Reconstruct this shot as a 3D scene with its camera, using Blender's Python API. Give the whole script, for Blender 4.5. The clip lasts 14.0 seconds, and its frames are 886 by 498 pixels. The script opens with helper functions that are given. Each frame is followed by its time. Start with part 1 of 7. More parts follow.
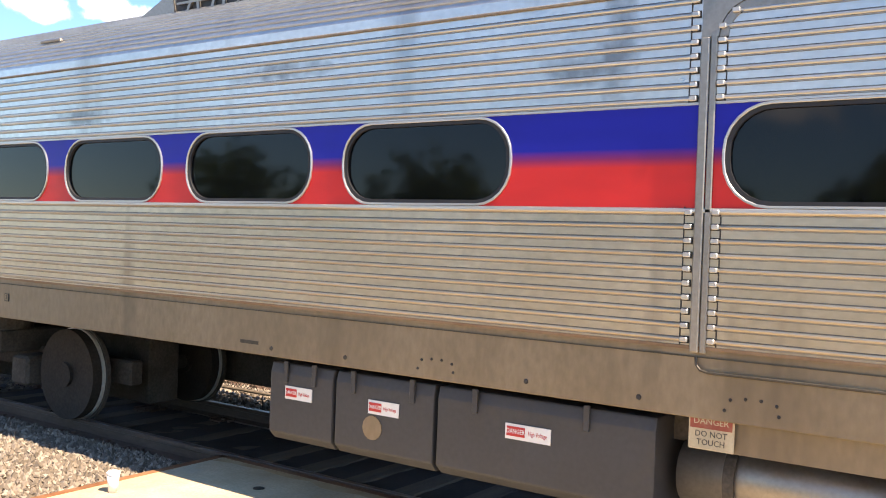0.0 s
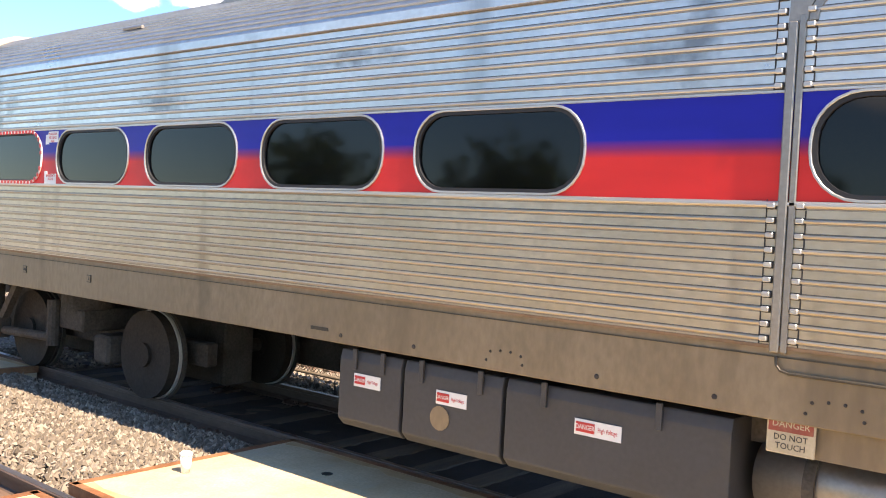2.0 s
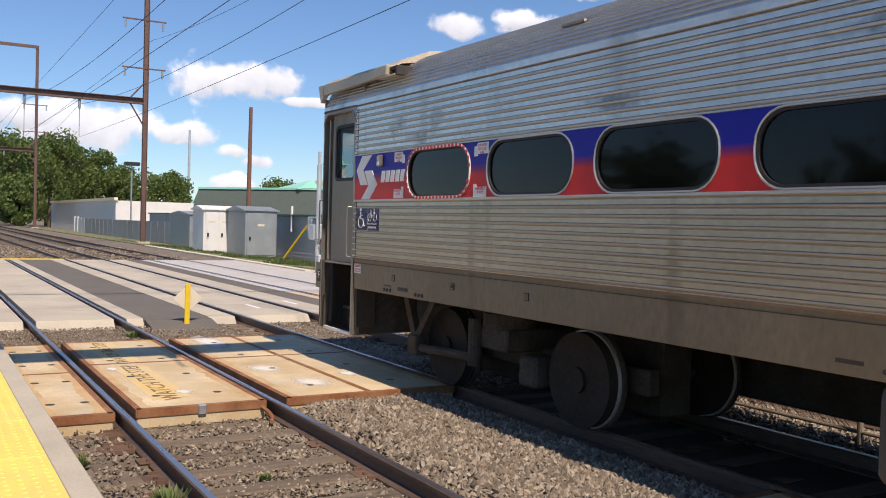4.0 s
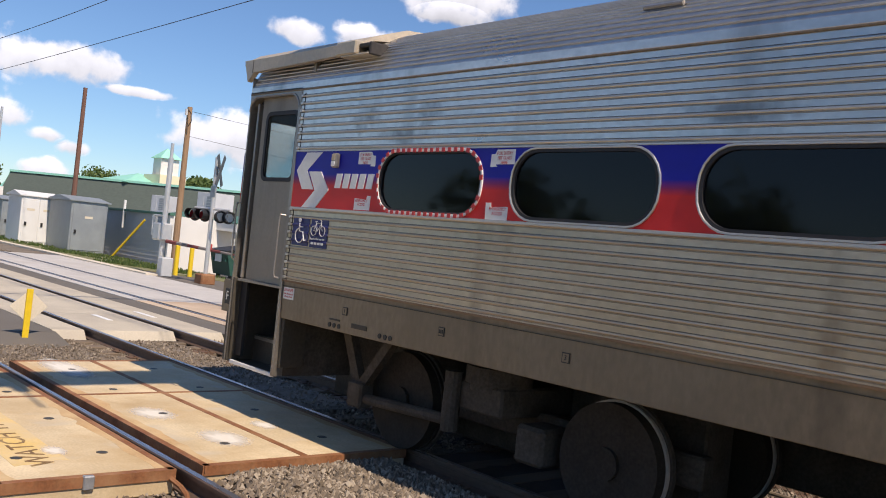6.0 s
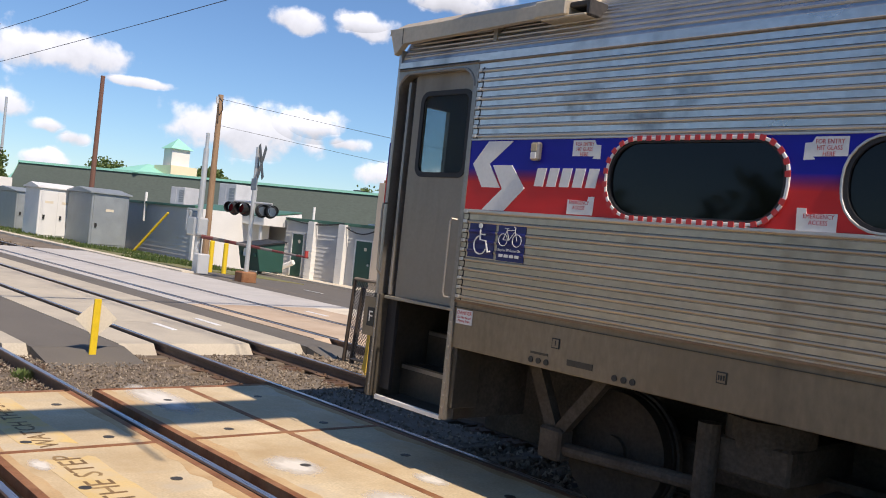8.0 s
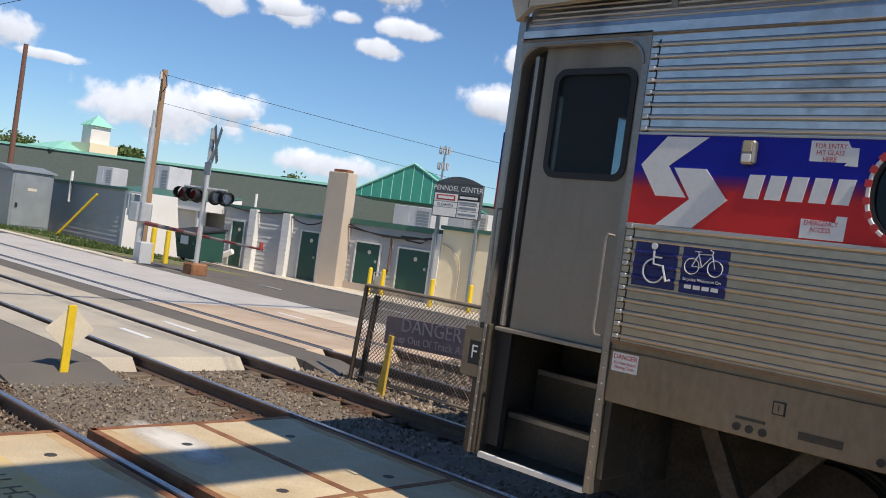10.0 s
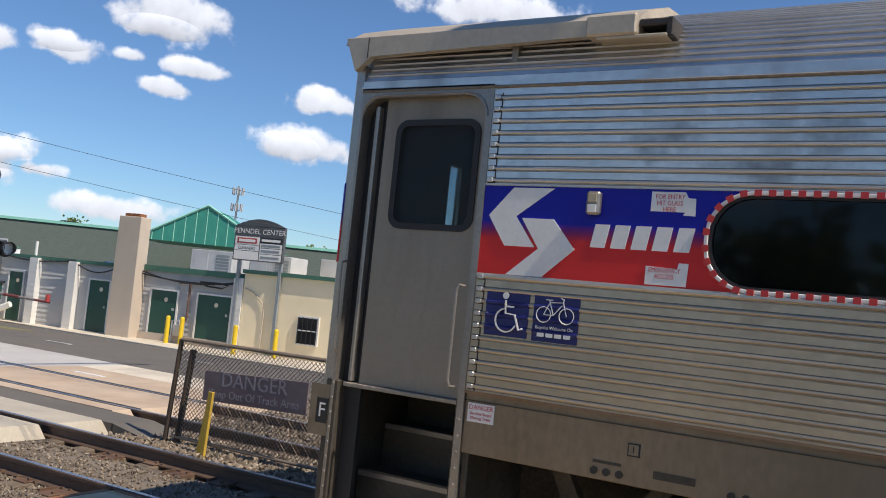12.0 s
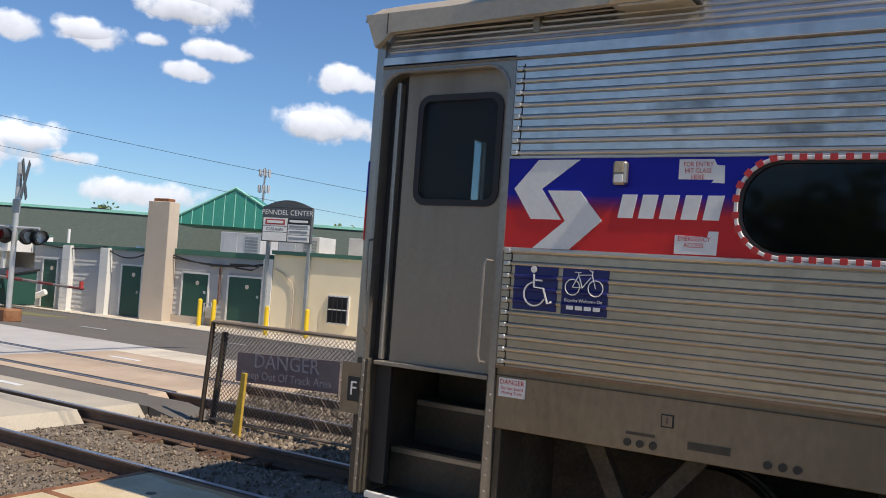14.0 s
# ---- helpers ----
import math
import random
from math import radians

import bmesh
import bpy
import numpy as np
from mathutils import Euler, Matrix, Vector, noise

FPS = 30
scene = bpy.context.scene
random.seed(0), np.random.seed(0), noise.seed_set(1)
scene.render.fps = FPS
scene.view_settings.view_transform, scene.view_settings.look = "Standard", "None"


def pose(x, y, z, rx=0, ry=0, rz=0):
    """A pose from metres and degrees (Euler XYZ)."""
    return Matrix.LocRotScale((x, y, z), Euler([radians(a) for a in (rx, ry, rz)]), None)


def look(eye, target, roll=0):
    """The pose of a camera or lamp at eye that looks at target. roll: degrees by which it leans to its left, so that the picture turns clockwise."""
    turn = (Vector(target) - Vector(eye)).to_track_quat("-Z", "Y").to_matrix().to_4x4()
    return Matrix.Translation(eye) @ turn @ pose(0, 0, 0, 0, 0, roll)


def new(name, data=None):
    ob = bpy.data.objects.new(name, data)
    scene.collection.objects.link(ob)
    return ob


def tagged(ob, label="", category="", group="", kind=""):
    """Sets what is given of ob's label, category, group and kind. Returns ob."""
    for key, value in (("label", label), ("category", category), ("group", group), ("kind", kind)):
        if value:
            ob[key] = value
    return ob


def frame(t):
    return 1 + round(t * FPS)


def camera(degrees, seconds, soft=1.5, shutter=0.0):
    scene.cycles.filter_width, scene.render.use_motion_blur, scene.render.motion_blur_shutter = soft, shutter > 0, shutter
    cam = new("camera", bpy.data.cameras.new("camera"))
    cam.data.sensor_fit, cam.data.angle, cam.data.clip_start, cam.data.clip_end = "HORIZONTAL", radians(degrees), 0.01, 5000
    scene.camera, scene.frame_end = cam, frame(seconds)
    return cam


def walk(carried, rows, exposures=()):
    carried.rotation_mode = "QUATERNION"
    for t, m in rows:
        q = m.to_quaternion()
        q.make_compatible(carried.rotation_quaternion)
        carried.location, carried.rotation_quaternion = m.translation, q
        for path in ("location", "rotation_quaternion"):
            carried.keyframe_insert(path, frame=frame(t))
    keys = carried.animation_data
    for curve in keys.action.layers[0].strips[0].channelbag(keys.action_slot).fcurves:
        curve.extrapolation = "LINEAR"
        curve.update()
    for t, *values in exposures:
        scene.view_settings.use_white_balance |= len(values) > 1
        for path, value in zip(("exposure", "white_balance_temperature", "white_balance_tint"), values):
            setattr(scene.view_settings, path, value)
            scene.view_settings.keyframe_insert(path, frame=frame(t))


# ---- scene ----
cam = camera(52.0, 14.0, soft=1.0)
PATH = [
    (0, (-0.339, 0.679, 1.928), (-1.478, 2.323, 1.907), 2.1),
    (0.5, (-0.318, 0.748, 1.973), (-1.448, 2.398, 1.989), 3.0),
    (1, (-0.328, 0.756, 1.97), (-1.46, 2.405, 1.967), 2.3),
    (1.5, (-0.322, 0.769, 1.967), (-1.479, 2.4, 1.914), 2.4),
    (2, (-0.362, 0.773, 1.95), (-1.634, 2.316, 1.891), 2.9),
    (2.2, (-0.435, 0.766, 1.936), (-1.792, 2.235, 1.882), 2.5),
    (2.5, (-0.559, 0.747, 1.899), (-2.081, 2.044, 1.86), 1.2),
    (3, (-0.888, 0.702, 1.855), (-2.594, 1.745, 1.82), 0.7),
    (3.2, (-1.047, 0.684, 1.841), (-2.793, 1.659, 1.801), 1.3),
    (5.3, (-3.533, 0.516, 1.909), (-5.108, 1.747, 1.862), 3.5),
    (5.5, (-3.79, 0.54, 1.869), (-5.33, 1.816, 1.834), 4.1),
    (6, (-4.377, 0.6, 1.884), (-5.879, 1.92, 1.884), 6.1),
    (6.5, (-4.946, 0.59, 1.885), (-6.5, 1.848, 1.88), 6.6),
    (7, (-5.543, 0.59, 1.899), (-7.086, 1.862, 1.853), 6.6),
    (7.5, (-6.134, 0.495, 1.91), (-7.625, 1.827, 1.872), 6.1),
    (7.7, (-6.371, 0.497, 1.886), (-7.877, 1.814, 1.863), 5.9),
    (9.8, (-8.739, 0.597, 1.905), (-10.147, 2.017, 1.876), 7.9),
    (10, (-8.94, 0.573, 1.89), (-10.317, 2.023, 1.867), 7.8),
    (10.5, (-9.25, 0.534, 1.938), (-10.419, 2.157, 1.964), 6.5),
    (11, (-9.433, 0.481, 1.933), (-10.418, 2.221, 1.993), 5.3),
    (11.5, (-9.346, 0.478, 1.914), (-10.347, 2.207, 1.998), 6.0),
    (12, (-9.27, 0.458, 1.94), (-10.301, 2.168, 2.055), 5.8),
    (12.5, (-9.248, 0.455, 1.942), (-10.29, 2.159, 2.045), 4.5),
    (13, (-9.248, 0.47, 1.94), (-10.301, 2.169, 2.011), 3.9),
    (13.5, (-9.244, 0.484, 1.939), (-10.341, 2.155, 2.004), 4.1),
    (14, (-9.278, 0.487, 1.944), (-10.358, 2.169, 2.0), 4.1),
]
walk(cam, [(t, look(eye, target, roll)) for t, eye, target, roll in PATH],
     [(0, 1.36, 7350, 16), (0.5, 1.48, 7350, 16), (1.0, 1.42, 7350, 16), (2.0, 1.40, 7300, 16), (2.5, 0.64, 7050, 17), (3.0, 0.06, 6950, 17), (3.5, 0.06, 6900, 17), (5.5, 0.06, 6900, 17), (7.5, 0.05, 6850, 16), (9.0, 0.0, 6650, 14), (10.0, -0.08, 6550, 12), (12.0, -0.03, 6550, 12), (14.0, -0.05, 6600, 12)])

# ---- world, sun, exposure ----
SUN_TO = Vector((0.735, -0.06, 1.0)).normalized()
sun_data = bpy.data.lights.new("sun", "SUN")
sun_data.energy, sun_data.angle, sun_data.color = 5.0, radians(0.55), (1.0, 0.90, 0.76)
sun = new("sun", sun_data)
sun.matrix_world = look((0, 0, 40), Vector((0, 0, 40)) - SUN_TO)

# clouds: azimuth from +y towards +x, elevation, half width, half height, in degrees
CLOUDS = [
    (-40.5, 8.8, 3.4, 1.2),
    (-39.2, 11.6, 2.7, 0.9),
    (-47.4, 12.4, 2.0, 0.6),
    (-49.5, 11.1, 1.6, 0.6),
    (-51.2, 12.6, 1.1, 0.5),
    (-54.7, 12.4, 2.2, 0.8),
    (-49.4, 15.6, 3.8, 1.8),
    (-29.3, 18.3, 5.8, 1.1),
    (-51.1, 3.5, 3.6, 0.9),
    (-57.6, 6.1, 2.3, 1.1),
    (-55.6, 5.2, 1.4, 0.5),
    (-73.0, 8.4, 4.0, 1.4),
    (-61.2, 5.3, 5.0, 1.7),
    (-57.4, 6.0, 1.6, 0.7),
    (-72.8, 4.1, 1.1, 0.5),
    (-59.4, 12.3, 2.0, 0.9),
    (-55.4, 12.8, 1.8, 0.7),
    (-49.8, 14.4, 2.2, 0.7),
    (-68.3, 7.3, 2.0, 0.3),
    (-81.7, 5.2, 5.4, 1.6),
    (-75.9, 5.0, 2.2, 0.8),
    (-71.4, 3.6, 0.9, 0.5),
    (-73.1, 2.2, 1.4, 0.7),
    (-85.3, 5.8, 2.2, 1.1),
    (-41.6, 8.5, 2.0, 0.9),
    (20, 14, 9, 3),
    (-5, 24, 8, 3),
    (60, 20, 9, 3),
    (110, 12, 8, 3),
    (160, 25, 10, 4),
    (-130, 16, 9, 3),
    (-165, 10, 8, 2.5),
    (100, 40, 10, 5),
    (-60, 34, 9, 4),
]


def build_world():
    w = bpy.data.worlds.new("sky")
    scene.world = w
    w.use_nodes = True
    nt = w.node_tree
    nt.nodes.clear()
    N, L = nt.nodes.new, nt.links.new
    out, bg = N("ShaderNodeOutputWorld"), N("ShaderNodeBackground")
    sky = N("ShaderNodeTexSky")
    sky.sky_type, sky.sun_disc = "NISHITA", False
    sky.sun_elevation = math.asin(SUN_TO.z)
    sky.sun_rotation = math.atan2(SUN_TO.x, SUN_TO.y)
    sky.air_density, sky.dust_density, sky.ozone_density = 1.0, 0.0, 4.0

    def m(op, a, b=None, c=None):
        n = N("ShaderNodeMath")
        n.operation = op
        for i, v in enumerate((a, b, c)):
            if v is None:
                continue
            if isinstance(v, (int, float)):
                n.inputs[i].default_value = v
            else:
                L(v, n.inputs[i])
        return n.outputs[0]

    co = N("ShaderNodeTexCoord")
    sep = N("ShaderNodeSeparateXYZ")
    L(co.outputs["Generated"], sep.inputs[0])
    az = m("MULTIPLY", m("ARCTAN2", sep.outputs[0], sep.outputs[1]), 57.2958)
    el = m("MULTIPLY", m("ARCSINE", sep.outputs[2]), 57.2958)
    noise1 = N("ShaderNodeTexNoise")
    noise1.inputs["Scale"].default_value, noise1.inputs["Detail"].default_value = 38.0, 6.0
    noise1.inputs["Roughness"].default_value = 0.52
    L(co.outputs["Generated"], noise1.inputs["Vector"])
    noise2 = N("ShaderNodeTexNoise")
    noise2.inputs["Scale"].default_value, noise2.inputs["Detail"].default_value = 16.0, 6.0
    L(co.outputs["Generated"], noise2.inputs["Vector"])
    rag = m("MULTIPLY_ADD", m("SUBTRACT", noise1.outputs[0], 0.5), 1.6, m("MULTIPLY", m("SUBTRACT", noise2.outputs[0], 0.5), 1.6))
    total, shade = None, None
    for a, e, hw, hh in CLOUDS:
        dx = m("MULTIPLY", m("SUBTRACT", az, a), 1 / hw)
        dy = m("MULTIPLY", m("SUBTRACT", el, e), 1 / hh)
        below = m("MULTIPLY", m("MINIMUM", dy, 0.0), 0.45)
        r = m("SQRT", m("ADD", m("MULTIPLY", dx, dx), m("ADD", m("MULTIPLY", dy, dy), m("MULTIPLY", below, below))))
        d = m("SUBTRACT", 1.12, r)
        total = d if total is None else m("MAXIMUM", total, d)
        s = m("MULTIPLY", m("MULTIPLY", dy, m("GREATER_THAN", d, 0.0)), 0.22)
        shade = s if shade is None else m("ADD", shade, s)
    cover = N("ShaderNodeMapRange")
    cover.interpolation_type = "SMOOTHSTEP"
    cover.inputs[1].default_value, cover.inputs[2].default_value = 0.0, 0.52
    L(m("ADD", total, rag), cover.inputs[0])
    bright = m("ADD", m("MULTIPLY_ADD", noise1.outputs[0], 0.5, 0.68), shade)
    lit = N("ShaderNodeVectorMath")
    lit.operation = "SCALE"
    lit.inputs[0].default_value = (8.2, 8.6, 9.4)
    L(bright, lit.inputs[3])
    mix = N("ShaderNodeMix")
    mix.data_type = "RGBA"
    L(m("MULTIPLY", cover.outputs[0], 0.96), mix.inputs[0])
    tint = N("ShaderNodeMix")
    tint.data_type, tint.blend_type = "RGBA", "MULTIPLY"
    tint.inputs[0].default_value = 1.0
    L(sky.outputs[0], tint.inputs[6])
    tint.inputs[7].default_value = (0.69, 0.87, 1.04, 1)
    L(tint.outputs[2], mix.inputs[6])
    L(lit.outputs[0], mix.inputs[7])
    L(mix.outputs[2], bg.inputs[0])
    bg.inputs[1].default_value = 0.115
    L(bg.outputs[0], out.inputs[0])


build_world()

# ---- materials ----


def mat(name, base, rough=0.6, metal=0.0, var=0.25, scale=6.0, fine=60.0, bump=0.15, stretch=(1, 1, 1), second=None, amount=0.5, spec=0.5, sharp=0.12, vary=0.0, streak=None, smudges=()):
    """A procedural surface: base colour with coarse and fine variation, patches of a second colour, bump."""
    mt = bpy.data.materials.new(name)
    mt.use_nodes = True
    nt = mt.node_tree
    N, L = nt.nodes.new, nt.links.new
    b = nt.nodes["Principled BSDF"]
    b.inputs["Roughness"].default_value = rough
    b.inputs["Metallic"].default_value = metal
    b.inputs["Specular IOR Level"].default_value = spec
    geo = N("ShaderNodeNewGeometry")
    mp = N("ShaderNodeMapping")
    mp.inputs["Scale"].default_value = stretch
    L(geo.outputs["Position"], mp.inputs[0])
    n1, n2 = N("ShaderNodeTexNoise"), N("ShaderNodeTexNoise")
    n1.inputs["Scale"].default_value, n1.inputs["Detail"].default_value = scale, 6
    n2.inputs["Scale"].default_value, n2.inputs["Detail"].default_value = fine, 4
    L(mp.outputs[0], n1.inputs["Vector"])
    L(mp.outputs[0], n2.inputs["Vector"])
    add = N("ShaderNodeMath")
    add.operation = "ADD"
    L(n1.outputs[0], add.inputs[0])
    L(n2.outputs[0], add.inputs[1])
    mr = N("ShaderNodeMapRange")
    mr.inputs[1].default_value, mr.inputs[2].default_value = 0.65, 1.35
    mr.inputs[3].default_value, mr.inputs[4].default_value = 1 - var, 1 + var
    L(add.outputs[0], mr.inputs[0])
    val = mr.outputs[0]
    if vary:
        info = N("ShaderNodeObjectInfo")
        v2 = N("ShaderNodeMath")
        v2.operation = "MULTIPLY_ADD"
        v2.inputs[1].default_value, v2.inputs[2].default_value = vary, -vary / 2
        L(info.outputs["Random"], v2.inputs[0])
        v3 = N("ShaderNodeMath")
        v3.operation = "ADD"
        L(v2.outputs[0], v3.inputs[0])
        L(val, v3.inputs[1])
        val = v3.outputs[0]
    col = N("ShaderNodeVectorMath")
    col.operation = "SCALE"
    col.inputs[0].default_value = base
    L(val, col.inputs[3])
    source = col.outputs[0]
    if second:
        n3 = N("ShaderNodeTexNoise")
        n3.inputs["Scale"].default_value, n3.inputs["Detail"].default_value = scale * 0.6, 8
        n3.inputs["Roughness"].default_value = 0.65
        L(mp.outputs[0], n3.inputs["Vector"])
        m3 = N("ShaderNodeMapRange")
        m3.inputs[1].default_value, m3.inputs[2].default_value = 1 - amount - sharp, 1 - amount + sharp
        L(n3.outputs[0], m3.inputs[0])
        mx = N("ShaderNodeMix")
        mx.data_type = "RGBA"
        L(m3.outputs[0], mx.inputs[0])
        L(source, mx.inputs[6])
        mx.inputs[7].default_value = (*second, 1)
        source = mx.outputs[2]
    if streak:
        m4, n4, r4, x4 = N("ShaderNodeMapping"), N("ShaderNodeTexNoise"), N("ShaderNodeMapRange"), N("ShaderNodeMix")
        m4.inputs["Scale"].default_value = (1.7, 1.0, 0.22)
        n4.inputs["Scale"].default_value, n4.inputs["Detail"].default_value = 1.6, 7
        L(geo.outputs["Position"], m4.inputs[0])
        L(m4.outputs[0], n4.inputs["Vector"])
        r4.inputs[1].default_value, r4.inputs[2].default_value, r4.inputs[4].default_value = 0.55, 0.74, 0.8
        L(n4.outputs[0], r4.inputs[0])
        x4.data_type = "RGBA"
        L(r4.outputs[0], x4.inputs[0])
        L(source, x4.inputs[6])
        x4.inputs[7].default_value = (*streak, 1)
        source = x4.outputs[2]
    if smudges:
        sp = N("ShaderNodeSeparateXYZ")
        L(geo.outputs["Position"], sp.inputs[0])

        def ma(op, a, c):
            n = N("ShaderNodeMath")
            n.operation = op
            for i, v in enumerate((a, c)):
                if isinstance(v, (int, float)):
                    n.inputs[i].default_value = v
                else:
                    L(v, n.inputs[i])
            return n.outputs[0]
        soot = None
        for sx, sz, hw, hh in smudges:
            dx, dz = ma("DIVIDE", ma("SUBTRACT", sp.outputs[0], sx), hw), ma("DIVIDE", ma("SUBTRACT", sp.outputs[2], sz), hh)
            d = ma("SUBTRACT", 1.0, ma("ADD", ma("MULTIPLY", dx, dx), ma("MULTIPLY", dz, dz)))
            soot = d if soot is None else ma("MAXIMUM", soot, d)
        n5, r5, x5 = N("ShaderNodeTexNoise"), N("ShaderNodeMapRange"), N("ShaderNodeMix")
        n5.inputs["Scale"].default_value, n5.inputs["Detail"].default_value = 7.0, 7
        L(geo.outputs["Position"], n5.inputs["Vector"])
        r5.inputs[1].default_value, r5.inputs[2].default_value, r5.inputs[4].default_value = 0.25, 1.1, 0.75
        L(ma("ADD", ma("MULTIPLY", ma("MAXIMUM", soot, 0.0), 0.9), ma("MULTIPLY", ma("SUBTRACT", n5.outputs[0], 0.5), ma("MINIMUM", ma("MAXIMUM", ma("MULTIPLY", soot, 6.0), 0.0), 2.2))), r5.inputs[0])
        x5.data_type = "RGBA"
        L(r5.outputs[0], x5.inputs[0])
        L(source, x5.inputs[6])
        x5.inputs[7].default_value = (0.16, 0.15, 0.145, 1)
        source = x5.outputs[2]
    L(source, b.inputs["Base Color"])
    rr = N("ShaderNodeMapRange")
    rr.inputs[3].default_value, rr.inputs[4].default_value = max(rough - 0.1, 0.02), min(rough + 0.12, 1)
    L(n1.outputs[0], rr.inputs[0])
    L(rr.outputs[0], b.inputs["Roughness"])
    if bump:
        bp = N("ShaderNodeBump")
        bp.inputs["Strength"].default_value, bp.inputs["Distance"].default_value = bump, 0.01
        L(n2.outputs[0], bp.inputs["Height"])
        L(bp.outputs[0], b.inputs["Normal"])
    return mt


# soot marks on the side above the windows: x, z, half length, half height
SOOT = ((-2.38, 2.98, 0.16, 0.42), (-2.62, 2.90, 0.30, 0.14), (-10.85, 2.92, 0.28, 0.16), (-9.98, 2.92, 0.22, 0.20), (-10.3, 2.78, 0.5, 0.09), (-7.2, 2.85, 0.5, 0.12), (-4.9, 3.05, 0.6, 0.10))
STEEL = mat("stainless_steel", (0.66, 0.645, 0.615), 0.30, 0.9, 0.20, 0.9, 14, 0.05, (0.9, 1, 1.6), (0.50, 0.48, 0.45), 0.42, sharp=0.2, streak=(0.30, 0.285, 0.27), smudges=SOOT)
# lower side: brake dust, plus the ground's warm reflection put into the colour
STEEL_LOW = mat("ground_lit_dusty_steel", (0.58, 0.50, 0.385), 0.34, 0.85, 0.20, 0.9, 14, 0.05, (0.9, 1, 1.6), (0.46, 0.38, 0.275), 0.42, sharp=0.2, streak=(0.26, 0.195, 0.14))
STEEL_RIB = mat("stainless_rib", (0.60, 0.585, 0.555), 0.40, 0.90, 0.14, 3, 30, 0.0, (0.6, 1, 6), (0.52, 0.48, 0.43), 0.42, sharp=0.2)
# lower ribs: same dust and painted ground reflection
RIB_LOW = mat("ground_lit_dusty_rib", (0.52, 0.455, 0.36), 0.42, 0.88, 0.14, 3, 30, 0.0, (0.6, 1, 6), (0.45, 0.37, 0.27), 0.42, sharp=0.2)
SILL = mat("sill_steel", (0.27, 0.215, 0.147), 0.5, 0.55, 0.22, 1.8, 25, 0.05, (1, 1, 0.5), (0.215, 0.168, 0.112), 0.42, sharp=0.2, streak=(0.12, 0.092, 0.062))
FRAME_STEEL = mat("frame_steel", (0.33, 0.30, 0.262), 0.4, 0.75, 0.15, 3, 40, 0.03)
DOOR_GREY = mat("door_grey", (0.30, 0.265, 0.212), 0.5, 0.35, 0.10, 1.5, 30, 0.02, second=(0.25, 0.22, 0.18), amount=0.4, sharp=0.2, streak=(0.18, 0.15, 0.115))
RUBBER = mat("black_rubber", (0.02, 0.02, 0.022), 0.6, 0, 0.2, 6, 60, 0.05)
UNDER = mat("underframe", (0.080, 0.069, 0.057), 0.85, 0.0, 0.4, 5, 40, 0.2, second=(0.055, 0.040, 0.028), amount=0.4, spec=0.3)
BOXGREY = mat("equipment_grey", (0.048, 0.048, 0.050), 0.55, 0.0, 0.15, 3, 30, 0.05, second=(0.07, 0.06, 0.048), amount=0.33)
STEP = mat("step_steel", (0.080, 0.069, 0.053), 0.55, 0.4, 0.25, 4, 30, 0.1)
WHITE = mat("white_vinyl", (0.78, 0.77, 0.73), 0.4, 0, 0.05, 5, 40, 0.0)
RED = mat("red_vinyl", (0.55, 0.04, 0.035), 0.4, 0, 0.06, 5, 40, 0.0)
NAVY = mat("navy_vinyl", (0.015, 0.02, 0.13), 0.35, 0, 0.08, 5, 40, 0.0)
FADED_RED = mat("faded_red", (0.30, 0.07, 0.045), 0.6, 0, 0.2, 8, 60, 0.0, second=(0.33, 0.2, 0.12), amount=0.4)
TAN = mat("old_tan_paint", (0.50, 0.42, 0.28), 0.6, 0, 0.15, 8, 60, 0.02)
HOODM = mat("hood_sheet", (0.50, 0.43, 0.33), 0.5, 0.3, 0.12, 2, 30, 0.03)
BLACK = mat("black_paint", (0.02, 0.02, 0.02), 0.5, 0, 0.1, 5, 40, 0.0)
YELLOW = mat("yellow_paint", (0.75, 0.52, 0.02), 0.5, 0, 0.1, 8, 60, 0.05)
CONC = mat("panel_concrete", (0.63, 0.52, 0.34), 0.8, 0, 0.22, 1.6, 50, 0.25, second=(0.43, 0.30, 0.15), amount=0.45, sharp=0.2, streak=(0.50, 0.44, 0.34))
CONC_W = mat("road_concrete", (0.47, 0.42, 0.33), 0.85, 0, 0.14, 1.0, 40, 0.15, second=(0.36, 0.32, 0.26), amount=0.42)
RUST = mat("rusty_steel", (0.23, 0.09, 0.035), 0.75, 0.1, 0.35, 5, 50, 0.25, second=(0.33, 0.17, 0.08), amount=0.45)
OLD_RUST = mat("old_brown_rust", (0.125, 0.07, 0.045), 0.8, 0.1, 0.35, 5, 50, 0.25, second=(0.18, 0.11, 0.07), amount=0.45)
FADED_RUST = mat("rust_dust", (0.20, 0.115, 0.06), 0.75, 0.2, 0.3, 3, 40, 0.05, second=(0.30, 0.21, 0.13), amount=0.45, sharp=0.2)
RAILM = mat("rail_steel", (0.13, 0.085, 0.06), 0.6, 0.3, 0.3, 4, 40, 0.15, (0.3, 1, 1))
RAILTOP = mat("rail_head", (0.36, 0.35, 0.38), 0.28, 0.85, 0.15, 3, 40, 0.03, (0.2, 4, 1))
# pale tread colour: the glint on a wheel rim painted in
TREAD_GLINT = mat("tread_glint", (0.55, 0.52, 0.48), 0.5, 0.3, 0.1, 3, 40, 0.02)
WHEEL = mat("wheel_steel", (0.048, 0.040, 0.033), 0.8, 0.1, 0.3, 5, 40, 0.15, spec=0.2)
